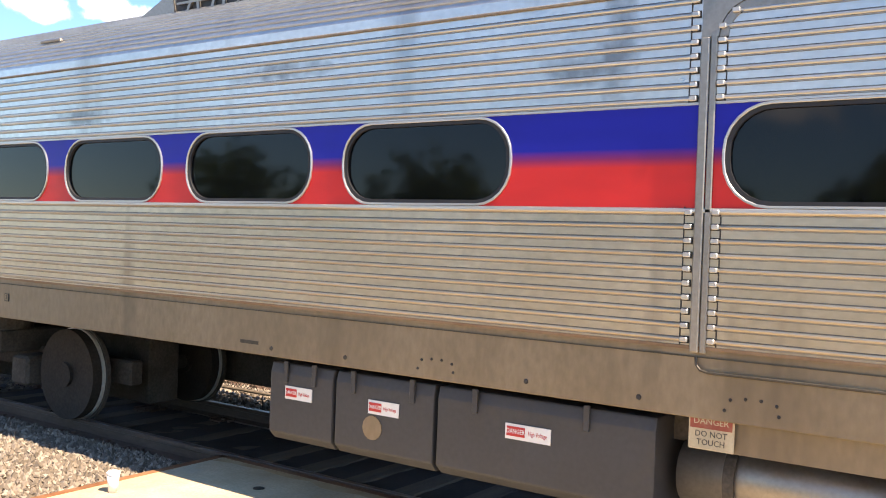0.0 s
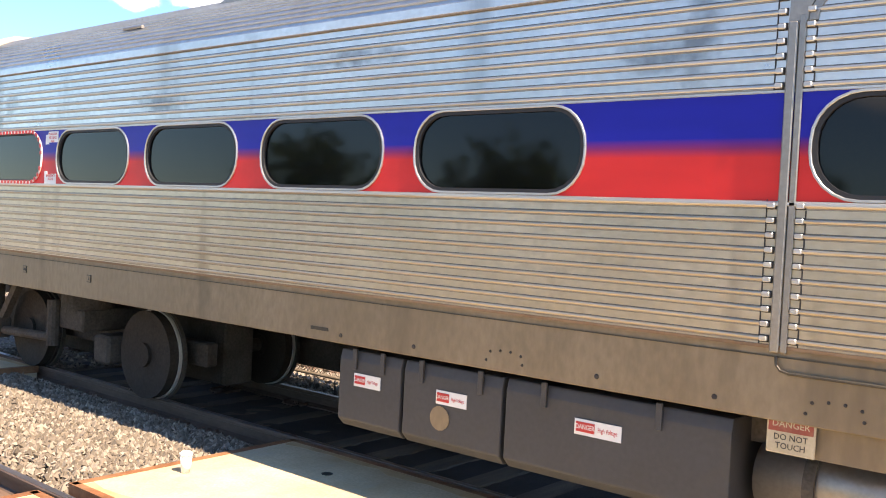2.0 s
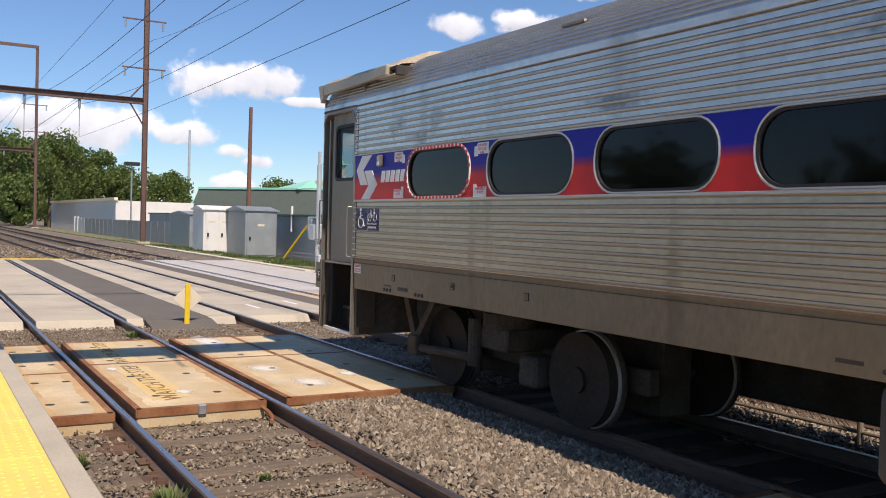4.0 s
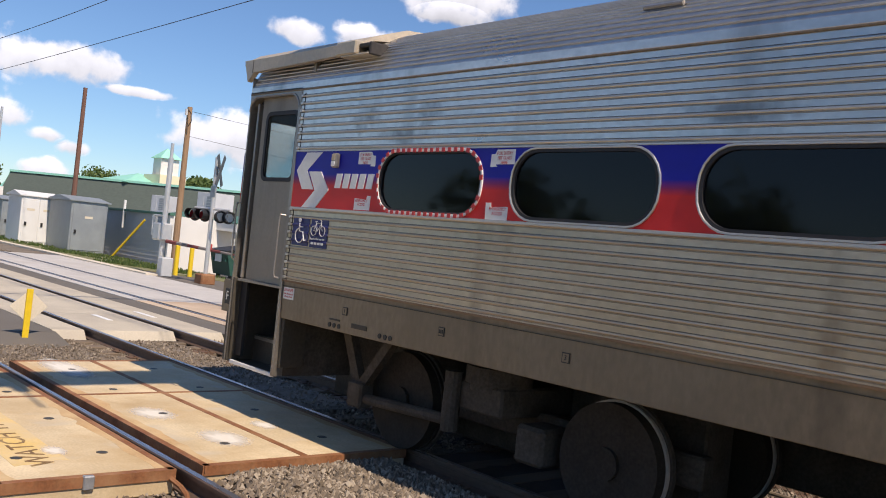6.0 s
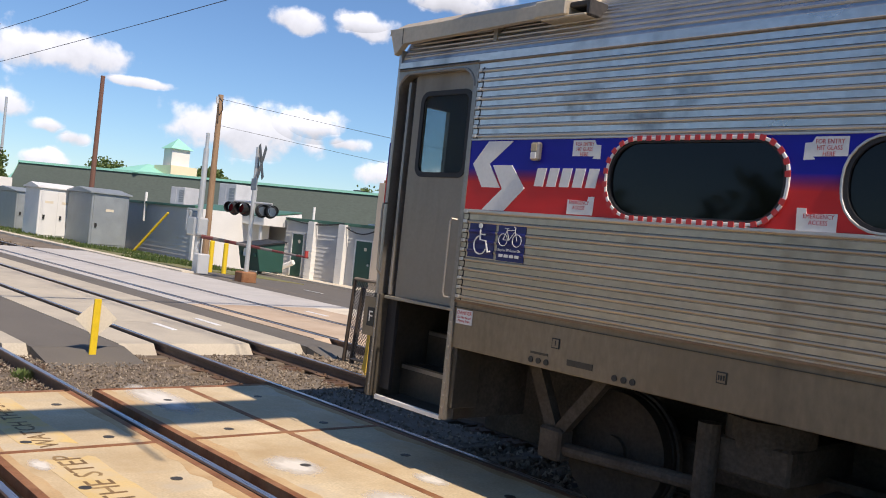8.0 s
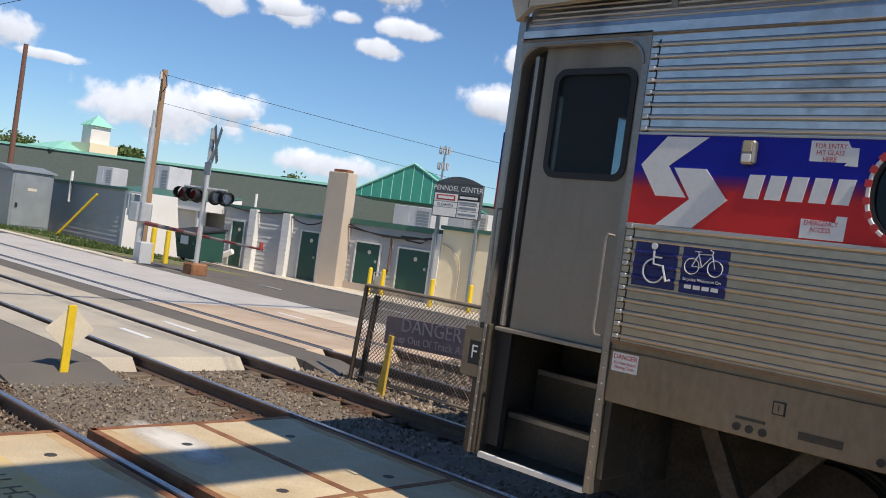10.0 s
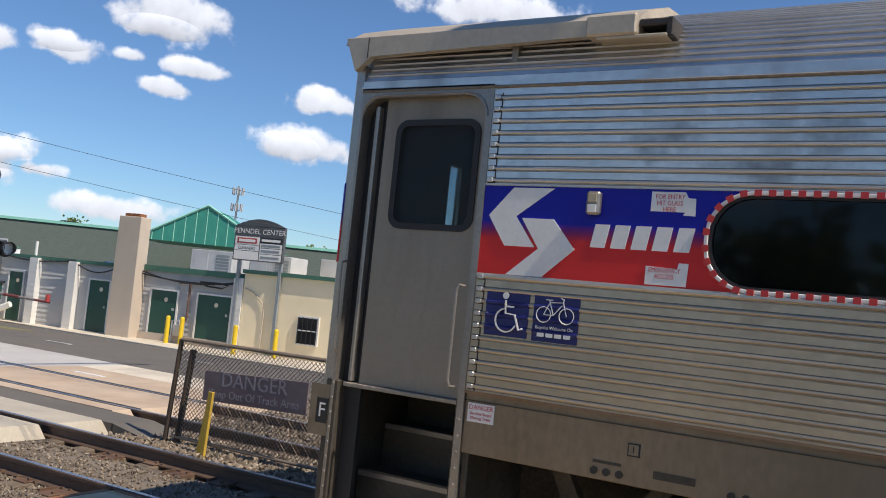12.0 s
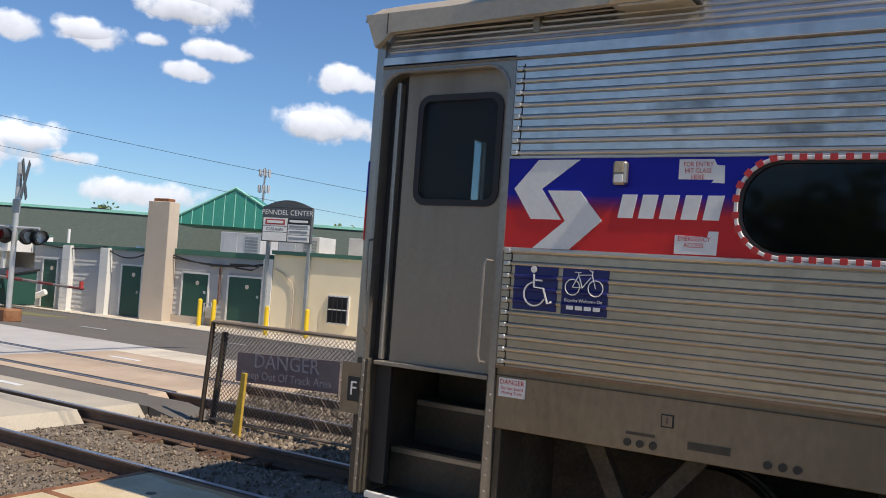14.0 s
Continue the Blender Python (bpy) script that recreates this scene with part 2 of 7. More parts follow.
EDGE_STAIN = mat("rust_stain", (0.47, 0.29, 0.13), 0.85, 0, 0.25, 3, 50, 0.1, second=(0.56, 0.43, 0.25), amount=0.48, sharp=0.2)
SEAM_DARK = mat("dark_seam", (0.05, 0.045, 0.042), 0.7, 0.2, 0.3, 3, 30, 0.0)
SEAM_GREY = mat("steel_seam", (0.17, 0.16, 0.148), 0.5, 0.7, 0.3, 1.5, 30, 0.0)
# brown that paints the shade under the flutes, with some grime in it
RIB_SHADE = mat("rib_shade", (0.33, 0.285, 0.23), 0.5, 0.7, 0.3, 1.5, 30, 0.0)
GUTTER_BROWN = mat("gutter_brown", (0.20, 0.165, 0.125), 0.8, 0, 0.3, 3, 30, 0.05)
WOOD = mat("tie_wood", (0.125, 0.095, 0.068), 0.85, 0, 0.35, 3, 40, 0.4, (5, 0.7, 2), (0.19, 0.145, 0.10), 0.45, vary=0.5)
DIRT = mat("ballast_dirt", (0.20, 0.165, 0.125), 0.95, 0, 0.35, 2.5, 45, 0.7, second=(0.13, 0.10, 0.075), amount=0.45, sharp=0.2)
ASPHALT = mat("asphalt", (0.125, 0.112, 0.094), 0.9, 0, 0.22, 1.0, 90, 0.3, second=(0.145, 0.13, 0.11), amount=0.4, sharp=0.25)
PLATFORM = mat("platform_surface", (0.20, 0.19, 0.17), 0.9, 0, 0.15, 1.5, 60, 0.2)
PLATY = mat("tactile_yellow", (0.80, 0.62, 0.14), 0.65, 0, 0.08, 3, 50, 0.1, second=(0.70, 0.55, 0.18), amount=0.35)


def stone_mat():
    mt = bpy.data.materials.new("ballast_stone")
    mt.use_nodes = True
    nt = mt.node_tree
    b = nt.nodes["Principled BSDF"]
    g = nt.nodes.new("ShaderNodeNewGeometry")
    ramp = nt.nodes.new("ShaderNodeValToRGB")
    ramp.color_ramp.elements[0].color = (0.12, 0.095, 0.068, 1)
    ramp.color_ramp.elements[1].color = (0.38, 0.32, 0.245, 1)
    e = ramp.color_ramp.elements.new(0.6)
    e.color = (0.21, 0.165, 0.12, 1)
    nt.links.new(g.outputs["Random Per Island"], ramp.inputs[0])
    nt.links.new(ramp.outputs[0], b.inputs["Base Color"])
    b.inputs["Roughness"].default_value = 0.9
    return mt


STONE = stone_mat()


def glass_mat(name, tint, clear, rough=0.03):
    """Tinted pane: a share of it lets light straight through, the rest is dark and glossy."""
    mt = bpy.data.materials.new(name)
    mt.use_nodes = True
    nt = mt.node_tree
    b = nt.nodes["Principled BSDF"]
    b.inputs["Base Color"].default_value = (*tint, 1)
    b.inputs["Roughness"].default_value = rough
    b.inputs["Specular IOR Level"].default_value = 0.28
    tr = nt.nodes.new("ShaderNodeBsdfTransparent")
    tr.inputs[0].default_value = (0.85, 0.9, 0.9, 1)
    mx = nt.nodes.new("ShaderNodeMixShader")
    mx.inputs[0].default_value = clear
    nt.links.new(b.outputs[0], mx.inputs[1])
    nt.links.new(tr.outputs[0], mx.inputs[2])
    nt.links.new(mx.outputs[0], nt.nodes["Material Output"].inputs[0])
    return mt


GLASS = glass_mat("dark_glass", (0.004, 0.004, 0.005), 0.05, 0.05)
GLASS_CLEAR = glass_mat("door_glass", (0.07, 0.075, 0.085), 0.8)


def stripe_mat():
    """Livery band: blue above, red below, with a sprayed fade between."""
    mt = bpy.data.materials.new("livery_band")
    mt.use_nodes = True
    nt = mt.node_tree
    N, L = nt.nodes.new, nt.links.new
    b = nt.nodes["Principled BSDF"]
    g, s, r, nz = N("ShaderNodeNewGeometry"), N("ShaderNodeSeparateXYZ"), N("ShaderNodeMapRange"), N("ShaderNodeTexNoise")
    L(g.outputs["Position"], s.inputs[0])
    r.inputs[1].default_value, r.inputs[2].default_value = 2.10, 2.72
    L(s.outputs[2], r.inputs[0])
    ramp = N("ShaderNodeValToRGB")
    cr = ramp.color_ramp
    cr.elements[0].position, cr.elements[0].color = 0.40, (0.66, 0.03, 0.028, 1)
    cr.elements[1].position, cr.elements[1].color = 0.56, (0.007, 0.011, 0.33, 1)
    e = cr.elements.new(0.47)
    e.color = (0.26, 0.02, 0.11, 1)
    L(r.outputs[0], ramp.inputs[0])
    nz.inputs["Scale"].default_value = 3
    mr = N("ShaderNodeMapRange")
    mr.inputs[3].default_value, mr.inputs[4].default_value = 0.8, 1.15
    L(nz.outputs[0], mr.inputs[0])
    v = N("ShaderNodeVectorMath")
    v.operation = "SCALE"
    L(ramp.outputs[0], v.inputs[0])
    L(mr.outputs[0], v.inputs[3])
    L(v.outputs[0], b.inputs["Base Color"])
    b.inputs["Roughness"].default_value = 0.42
    b.inputs["Specular IOR Level"].default_value = 0.3
    return mt


BAND = stripe_mat()

# ---- builders ----
ORG = {}


def thing(name, loc, label, category, group="", kind=""):
    e = new(name)
    e.location = loc
    e.empty_display_size = 0.1
    ORG[e.name] = Vector(loc)
    return tagged(e, label, category, group, kind)


def link(name, bm, material, smooth=False):
    me = bpy.data.meshes.new(name)
    bmesh.ops.recalc_face_normals(bm, faces=bm.faces)
    if smooth:
        for f in bm.faces:
            f.smooth = True
    bm.to_mesh(me)
    bm.free()
    me.materials.append(material)
    return me


def part(name, bm, material, parent, label="", smooth=False, kind=""):
    """Links a bmesh, built in world places, as one mesh under a thing or a part."""
    org = ORG[parent.name]
    bmesh.ops.translate(bm, vec=-org, verts=bm.verts)
    ob = new(name, link(name, bm, material, smooth))
    ob.parent = parent
    ORG[ob.name] = org
    return tagged(ob, label, kind=kind)


def solid(name, bm, material, label, category, kind="structure", smooth=False):
    ob = new(name, link(name, bm, material, smooth))
    ORG[ob.name] = Vector((0, 0, 0))
    return tagged(ob, label, category, "", kind)


def B():
    return bmesh.new()


def box(bm, x0, x1, y0, y1, z0, z1):
    v = [bm.verts.new((x, y, z)) for x in (x0, x1) for y in (y0, y1) for z in (z0, z1)]
    for f in ((0, 1, 3, 2), (4, 6, 7, 5), (0, 4, 5, 1), (2, 3, 7, 6), (0, 2, 6, 4), (1, 5, 7, 3)):
        bm.faces.new([v[i] for i in f])
    return bm


def bev(bm, w, seg=1):
    bmesh.ops.bevel(bm, geom=bm.edges[:], offset=w, segments=seg, affect="EDGES", profile=0.6)
    return bm


def tube(bm, p0, p1, r, seg=10, r2=None, caps=True):
    p0, p1 = Vector(p0), Vector(p1)
    d = (p1 - p0).normalized()
    a = d.orthogonal().normalized()
    b = d.cross(a)
    r2 = r if r2 is None else r2
    rings = []
    for p, q in ((p0, r), (p1, r2)):
        rings.append([bm.verts.new(p + q * (math.cos(t) * a + math.sin(t) * b)) for t in (2 * math.pi * i / seg for i in range(seg))])
    for i in range(seg):
        j = (i + 1) % seg
        bm.faces.new((rings[0][i], rings[0][j], rings[1][j], rings[1][i]))
    if caps:
        bm.faces.new(rings[0][::-1])
        bm.faces.new(rings[1])
    return bm


def bent(bm, pts, r, seg=8):
    """One continuous round bar through the points."""
    pts = [Vector(p) for p in pts]
    rings, side = [], None
    for i, p in enumerate(pts):
        d = (pts[min(i + 1, len(pts) - 1)] - pts[max(i - 1, 0)]).normalized()
        a = d.orthogonal() if side is None else side - d * side.dot(d)
        side = a.normalized()
        b = d.cross(side)
        rings.append([bm.verts.new(p + r * (math.cos(t) * side + math.sin(t) * b)) for t in (2 * math.pi * k / seg for k in range(seg))])
    for u, v in zip(rings, rings[1:]):
        for i in range(seg):
            j = (i + 1) % seg
            bm.faces.new((u[i], u[j], v[j], v[i]))
    bm.faces.new(rings[0][::-1])
    bm.faces.new(rings[-1])
    return bm


def prism(bm, pts, axis, a0, a1):
    """Extrudes a polygon; axis x: points are (y, z); y: (x, z); z: (x, y)."""
    def put(p, a):
        return {"x": (a, p[0], p[1]), "y": (p[0], a, p[1]), "z": (p[0], p[1], a)}[axis]
    lo = [bm.verts.new(put(p, a0)) for p in pts]
    hi = [bm.verts.new(put(p, a1)) for p in pts]
    n = len(pts)
    bm.faces.new(lo[::-1])
    bm.faces.new(hi)
    for i in range(n):
        j = (i + 1) % n
        bm.faces.new((lo[i], lo[j], hi[j], hi[i]))
    return bm


def rrect(x0, x1, z0, z1, r, n=6):
    """A rounded rectangle, and for each point the matching point of the sharp one."""
    pts = []
    for cx, cz, a in ((x1 - r, z1 - r, 0), (x0 + r, z1 - r, 90), (x0 + r, z0 + r, 180), (x1 - r, z0 + r, 270)):
        for i in range(n + 1):
            t = radians(a + 90 * i / n)
            pts.append((cx + r * math.cos(t), cz + r * math.sin(t)))
    return pts


def ring(bm, inner, outer, y0, y1):
    """A flat frame between two loops of equal count, from y0 to y1."""
    n = len(inner)
    v = [[bm.verts.new((p[0], y, p[1])) for p in loop] for loop in (inner, outer) for y in (y0, y1)]
    for i in range(n):
        j = (i + 1) % n
        for a, b in ((0, 2), (2, 3), (3, 1), (1, 0)):
            bm.faces.new((v[a][i], v[a][j], v[b][j], v[b][i]))
    return bm


def sharp_loop(x0, x1, z0, z1, n=6):
    """The sharp rectangle's points that match rrect()."""
    c = [(x1, z1), (x0, z1), (x0, z0), (x1, z0)]
    mids = [((x1, (z0 + z1) / 2), ((x0 + x1) / 2, z1)), (((x0 + x1) / 2, z1), (x0, (z0 + z1) / 2)), ((x0, (z0 + z1) / 2), ((x0 + x1) / 2, z0)), (((x0 + x1) / 2, z0), (x1, (z0 + z1) / 2))]
    pts = []
    for k in range(4):
        for i in range(n + 1):
            f = i / n
            a, b, t = (mids[k][0], c[k], f * 2) if f <= 0.5 else (c[k], mids[k][1], f * 2 - 1)
            t = 0.25 + 0.75 * t if f <= 0.5 else 0.75 * t
            pts.append((a[0] + (b[0] - a[0]) * t, a[1] + (b[1] - a[1]) * t))
    return pts


def words(name, text, size, material, parent, m, shear=0.0, squeeze=1.0):
    """Lettering in the built-in font, lying on the pose m."""
    cu = bpy.data.curves.new(name, "FONT")
    cu.body, cu.size, cu.align_x, cu.align_y, cu.shear, cu.extrude, cu.resolution_u = text, size, "CENTER", "CENTER", shear, 0.0008, 2
    tmp = bpy.data.objects.new(name, cu)
    scene.collection.objects.link(tmp)
    bpy.context.view_layer.update()
    me = bpy.data.meshes.new_from_object(tmp.evaluated_get(bpy.context.evaluated_depsgraph_get()))
    bpy.data.objects.remove(tmp)
    me.transform(Matrix.Diagonal((squeeze, 1, 1, 1)))
    me.transform(Matrix.Translation(-ORG[parent.name]) @ m)
    me.materials.clear()
    me.materials.append(material)
    ob = new(name, me)
    ob.parent = parent
    ORG[ob.name] = ORG[parent.name]
    return ob


def on_side(x, z, y=None):
    """The pose of lettering on the near side of the railcar."""
    return pose(x, SIDE - 0.006 if y is None else y, z, 90, 0, 0)


def road_level(y):
    return 0.0 if y < 14 else -0.75 * (min(y, 24.2) - 14) / 10.2


def ground_level(y):
    k = min(max((y - 11.6) / 1.6, 0), 1)
    return road_level(y) - 0.17 * (1 - k) - 0.03 * k


def sheet(bm, x0, x1, y0, y1, up, thick=0.12, step=1.2):
    """A slab that follows the road's level."""
    n = max(1, int((y1 - y0) / step))
    ys = [y0 + (y1 - y0) * i / n for i in range(n + 1)]
    rows = [[bm.verts.new((x, y, road_level(y) + up + dz)) for x, dz in ((x0, 0), (x1, 0), (x1, -thick), (x0, -thick))] for y in ys]
    for a, b in zip(rows, rows[1:]):
        for i in range(4):
            j = (i + 1) % 4
            bm.faces.new((a[i], a[j], b[j], b[i]))
    bm.faces.new(rows[0])
    bm.faces.new(rows[-1][::-1])
    return bm


# ---- ground and tracks ----
SIDE, FAR, MID, TOP2 = 5.215, 8.25, 6.8, 0.03
TRACKS = [(2.35, 3.855, 0.0), (6.0475, 7.5525, TOP2), (9.4, 10.9, 0.0)]


def build_ground():
    bm = B()
    xs = [-3000, -800, -300, -150, -90] + [-60 + 2 * i for i in range(41)] + [60, 150, 400, 2000]
    ys = [-2500, -600, -150, -40, -15, -6] + [-3 + 0.5 * i for i in range(58)] + [30, 45, 80, 160, 400, 900, 3000]
    grid = [[bm.verts.new((x, y, ground_level(y) + 0.015 * noise.noise((x * 0.7, y * 0.7, 0)))) for y in ys] for x in xs]
    for i in range(len(xs) - 1):
        for j in range(len(ys) - 1):
            bm.faces.new((grid[i][j], grid[i + 1][j], grid[i + 1][j + 1], grid[i][j + 1]))
    solid("ground", bm, DIRT, "brown stony railway ground with dirt and gravel", "ground", smooth=True)


build_ground()


def build_tracks():
    prof = [(-0.07, -0.16), (0.07, -0.16), (0.07, -0.145), (0.012, -0.12), (0.012, -0.045), (0.036, -0.034), (0.036, -0.006), (0.03, 0.0), (-0.03, 0.0), (-0.036, -0.006), (-0.036, -0.034), (-0.012, -0.045), (-0.012, -0.12), (-0.07, -0.145)]
    for k, (a, b, top) in enumerate(TRACKS):
        tr = thing("railway_track", (-10, (a + b) / 2, top - 0.16), "rusty steel rails on weathered wooden ties in ballast", "railway track", "parallel tracks", "structure")
        for y in (a, b):
            bm = B()
            prism(bm, [(y + p[0], top + p[1]) for p in prof], "x", -400, 60)
            r = part("rail", bm, RAILM, tr)
            part("running_surface", box(B(), -400, 60, y - 0.026, y + 0.026, top + 0.0005, top + 0.004), RAILTOP, r, "worn shiny top of the rail")
        share = None
        x = -19.0 if k != 2 else -18.6
        while x < (3 if k == 0 else -1):
            if share is None:
                bm = bev(box(B(), x - 0.11, x + 0.11, (a + b) / 2 - 1.28, (a + b) / 2 + 1.28, top - 0.34, top - 0.150), 0.012)
                share = part("tie", bm, WOOD, tr)
                x_first = x
            else:
                o = share.copy()
                o.location = share.location + Vector((x - x_first, random.uniform(-0.05, 0.05), random.uniform(-0.012, 0.006)))
                o.rotation_euler = (0, 0, random.uniform(-0.015, 0.015))
                scene.collection.objects.link(o)
            x += 0.53
        plates = [x_first + 0.53 * i for i in range(42) if x_first + 0.53 * i < (3 if k == 0 else -1)]
        first_plate = None
        for px in plates:
            if (k == 0 and -6.3 < px) or (k < 2 and -15.8 < px < -10.7 and k == 0):
                continue
            for y in (a, b):
                if first_plate is None:
                    bm = bev(box(B(), px - 0.09, px + 0.09, y - 0.17, y + 0.17, top - 0.152, top - 0.138), 0.004)
                    for sx, sy in ((-0.05, 0.085), (0.05, -0.085), (0.055, 0.09)):
                        box(bm, px + sx - 0.012, px + sx + 0.012, y + sy - 0.018, y + sy + 0.018, top - 0.14, top - 0.118)
                    for sx in (-0.14, 0.135):
                        box(bm, px + sx - 0.012, px + sx + 0.012, y - 0.10, y + 0.10, top - 0.165, top - 0.128)
                    first_plate = part("tie_plate", bm, OLD_RUST, tr, "rusty tie plate with spikes and rail anchors")
                    p_org = (px, y)
                else:
                    o = first_plate.copy()
                    o.location = first_plate.location + Vector((px - p_org[0], y - p_org[1], random.uniform(-0.006, 0.004)))
                    o.rotation_euler = (0, 0, random.uniform(-0.03, 0.03))
                    scene.collection.objects.link(o)
        bm = B()
        for i in range(260):
            xx = -41 - i * 0.55
            box(bm, xx - 0.11, xx + 0.11, (a + b) / 2 - 1.28, (a + b) / 2 + 1.28, top - 0.30, top - 0.155)
        part("tie_row", bm, WOOD, tr, kind="stuff")


build_tracks()

# ---- railcar ----
NOSE, TAIL, JAMB = -12.87, 12.6, -11.885
BAND0, BAND1 = 2.165, 2.69
WIN_C = [-9.908, -8.333, -6.79, -5.222, -3.663, -1.153] + [0.41 + 1.565 * i for i in range(7)]
WIN_HALF, WIN_R = 0.640, 0.232


def window_edge(z):
    """Half length of a window's outline at height z."""
    z0, z1 = BAND0 + 0.005, BAND1 - 0.005
    if z <= z0 or z >= z1:
        return WIN_HALF - WIN_R
    d = max(z0 + WIN_R - z, z - (z1 - WIN_R), 0)
    return WIN_HALF - WIN_R + math.sqrt(max(WIN_R ** 2 - d * d, 0))


def build_railcar():
    car = thing("railcar", (0, MID, TOP2), "stainless steel commuter railcar with a blue and red stripe", "train car")
    # plain side panels
    upper = part("upper_side_panel", box(B(), JAMB, TAIL, SIDE, SIDE + 0.04, BAND1, 3.31), STEEL, car, "fluted stainless steel side above the windows")
    lower = part("lower_side_panel", box(B(), JAMB, TAIL, SIDE, SIDE + 0.04, 1.46, BAND0), STEEL_LOW, car, "fluted stainless steel side below the windows")
    sill = part("side_sill", bev(box(B(), JAMB, TAIL, SIDE + 0.012, SIDE + 0.05, 1.095, 1.46), 0.006), SILL, car, "dirty brownish steel sill along the floor")
    part("sill_ledge", box(B(), JAMB, TAIL, SIDE - 0.012, SIDE + 0.012, 1.447, 1.464), FADED_RUST, sill)
    part("sill_seam", box(B(), JAMB, TAIL, SIDE + 0.004, SIDE + 0.012, 1.405, 1.411), STEP, sill)
    # livery band with window openings
    zs = [BAND0 + (BAND1 - BAND0) * i / 22 for i in range(23)]
    edges = [JAMB] + WIN_C + [TAIL]
    for i in range(len(edges) - 1):
        bm = B()
        rows = []
        for z in zs:
            e = window_edge(z)
            xl = edges[i] + (e if i else 0)
            xr = edges[i + 1] - (e if i < len(edges) - 2 else 0)
            rows.append([bm.verts.new((x, y, z)) for x, y in ((xl, SIDE), (xr, SIDE), (xr, SIDE + 0.03), (xl, SIDE + 0.03))])
        for a, b in zip(rows, rows[1:]):
            for k in range(4):
                bm.faces.new((a[k], a[(k + 1) % 4], b[(k + 1) % 4], b[k]))
        part("stripe_panel", bm, BAND, car, "blue panel fading to red below")
    # windows
    first = None
    for n, c in enumerate(WIN_C):
        x0, x1, z0, z1 = c - WIN_HALF, c + WIN_HALF, BAND0 + 0.005, BAND1 - 0.005
        if n < 2:
            rim = 0.014 if n == 0 else 0.009
            bm = ring(B(), rrect(x0 + rim, x1 - rim, z0 + rim, z1 - rim, WIN_R - rim), rrect(x0 - 0.006, x1 + 0.006, z0 - 0.006, z1 + 0.006, WIN_R + 0.006), SIDE - 0.012, SIDE + 0.02)
            w = part("window", bev(bm, 0.003), WHITE if n == 0 else STEEL_RIB, car, "oval dark window with a striped red and white border" if n == 0 else "oval dark window in a bright metal frame")
            part("gasket", ring(B(), rrect(x0 + 0.034, x1 - 0.034, z0 + 0.030, z1 - 0.030, WIN_R - 0.03), rrect(x0 + rim - 0.001, x1 - rim + 0.001, z0 + rim - 0.001, z1 - rim + 0.001, WIN_R - rim + 0.001), SIDE - 0.002, SIDE + 0.03), RUBBER, w)
            part("pane", prism(B(), rrect(x0 + 0.03, x1 - 0.03, z0 + 0.026, z1 - 0.026, WIN_R - 0.026), "y", SIDE + 0.018, SIDE + 0.024), GLASS, w)
            if n == 0:
                loop_i, loop_o = rrect(x0 + 0.02, x1 - 0.02, z0 + 0.02, z1 - 0.02, WIN_R - 0.02, 10), rrect(x0 - 0.014, x1 + 0.014, z0 - 0.014, z1 + 0.014, WIN_R + 0.014, 10)

                def along(loop):
                    out = []
                    for p, q in zip(loop, loop[1:] + loop[:1]):
                        k = max(1, round(math.hypot(q[0] - p[0], q[1] - p[1]) / 0.035))
                        out += [(p[0] + (q[0] - p[0]) * i / k, p[1] + (q[1] - p[1]) * i / k) for i in range(k)]
                    return out
                outer = along(loop_o)
                mid = (c, 2.43)
                for i in range(0, len(outer) - 2, 2):
                    bm = B()
                    quad = []
                    for p in (outer[i], outer[i + 1]):
                        q = min(loop_i + along(loop_i), key=lambda s: (s[0] - p[0]) ** 2 + (s[1] - p[1]) ** 2)
                        quad += [p, q]
                    prism(bm, [quad[0], quad[2], quad[3], quad[1]], "y", SIDE - 0.018, SIDE - 0.013)
                    part("border_dash", bm, RED, w)
            else:
                first = w
        else:
            kids = [first] + list(first.children)
            made = []
            for o in kids:
                k = o.copy()
                scene.collection.objects.link(k)
                k.parent = car if not made else made[0]
                if not made:
                    k.location = (c - WIN_C[1], 0, 0)
                made.append(k)
    # flutes: beads along the side, each with end clips
    lows = [1.492 + 0.0722 * i for i in range(10)]
    highs = [2.723 + 0.0715 * i for i in range(8)]
    stretches = [(JAMB + 0.035, -1.958), (-1.818, TAIL)]
    for zlist, host, rib in ((lows, lower, RIB_LOW), (highs, upper, STEEL_RIB)):
        for a, b in stretches:
            beyond = a > -2
            for k, z in enumerate(zlist):
                if beyond and host is upper and k == 7:
                    continue
                a0 = a + 0.065 if beyond and host is upper and k == 6 else a
                s = [(SIDE + 0.001, z - 0.012), (SIDE - 0.0055, z - 0.009), (SIDE - 0.0085, z - 0.003), (SIDE - 0.0090, z + 0.002), (SIDE - 0.007, z + 0.008), (SIDE + 0.001, z + 0.012)]
                part("flute", prism(B(), s, "x", a0, b), rib, host)
                part("seam", box(B(), a0, b, SIDE - 0.002, SIDE, z + 0.012, z + 0.0152), SEAM_GREY, host)
                # thin dark strip that stands in for the shade below the flute
                part("joint", box(B(), a0, b, SIDE - 0.002, SIDE, z - 0.0185, z - 0.013), RIB_SHADE, host)
                for end in (a0,) if beyond else (a, b):
                    part("clip", bev(box(B(), end - 0.020, end + 0.020, SIDE - 0.024, SIDE, z - 0.013, z + 0.013), 0.005), STEEL_RIB, host)
                    part("clip_seat", box(B(), end - 0.025, end + 0.025, SIDE - 0.006, SIDE, z - 0.018, z + 0.018), SEAM_DARK, host)
            for end in (a,) if beyond else (a, b):
                inner_x = end + 0.024 if end == a else end - 0.024
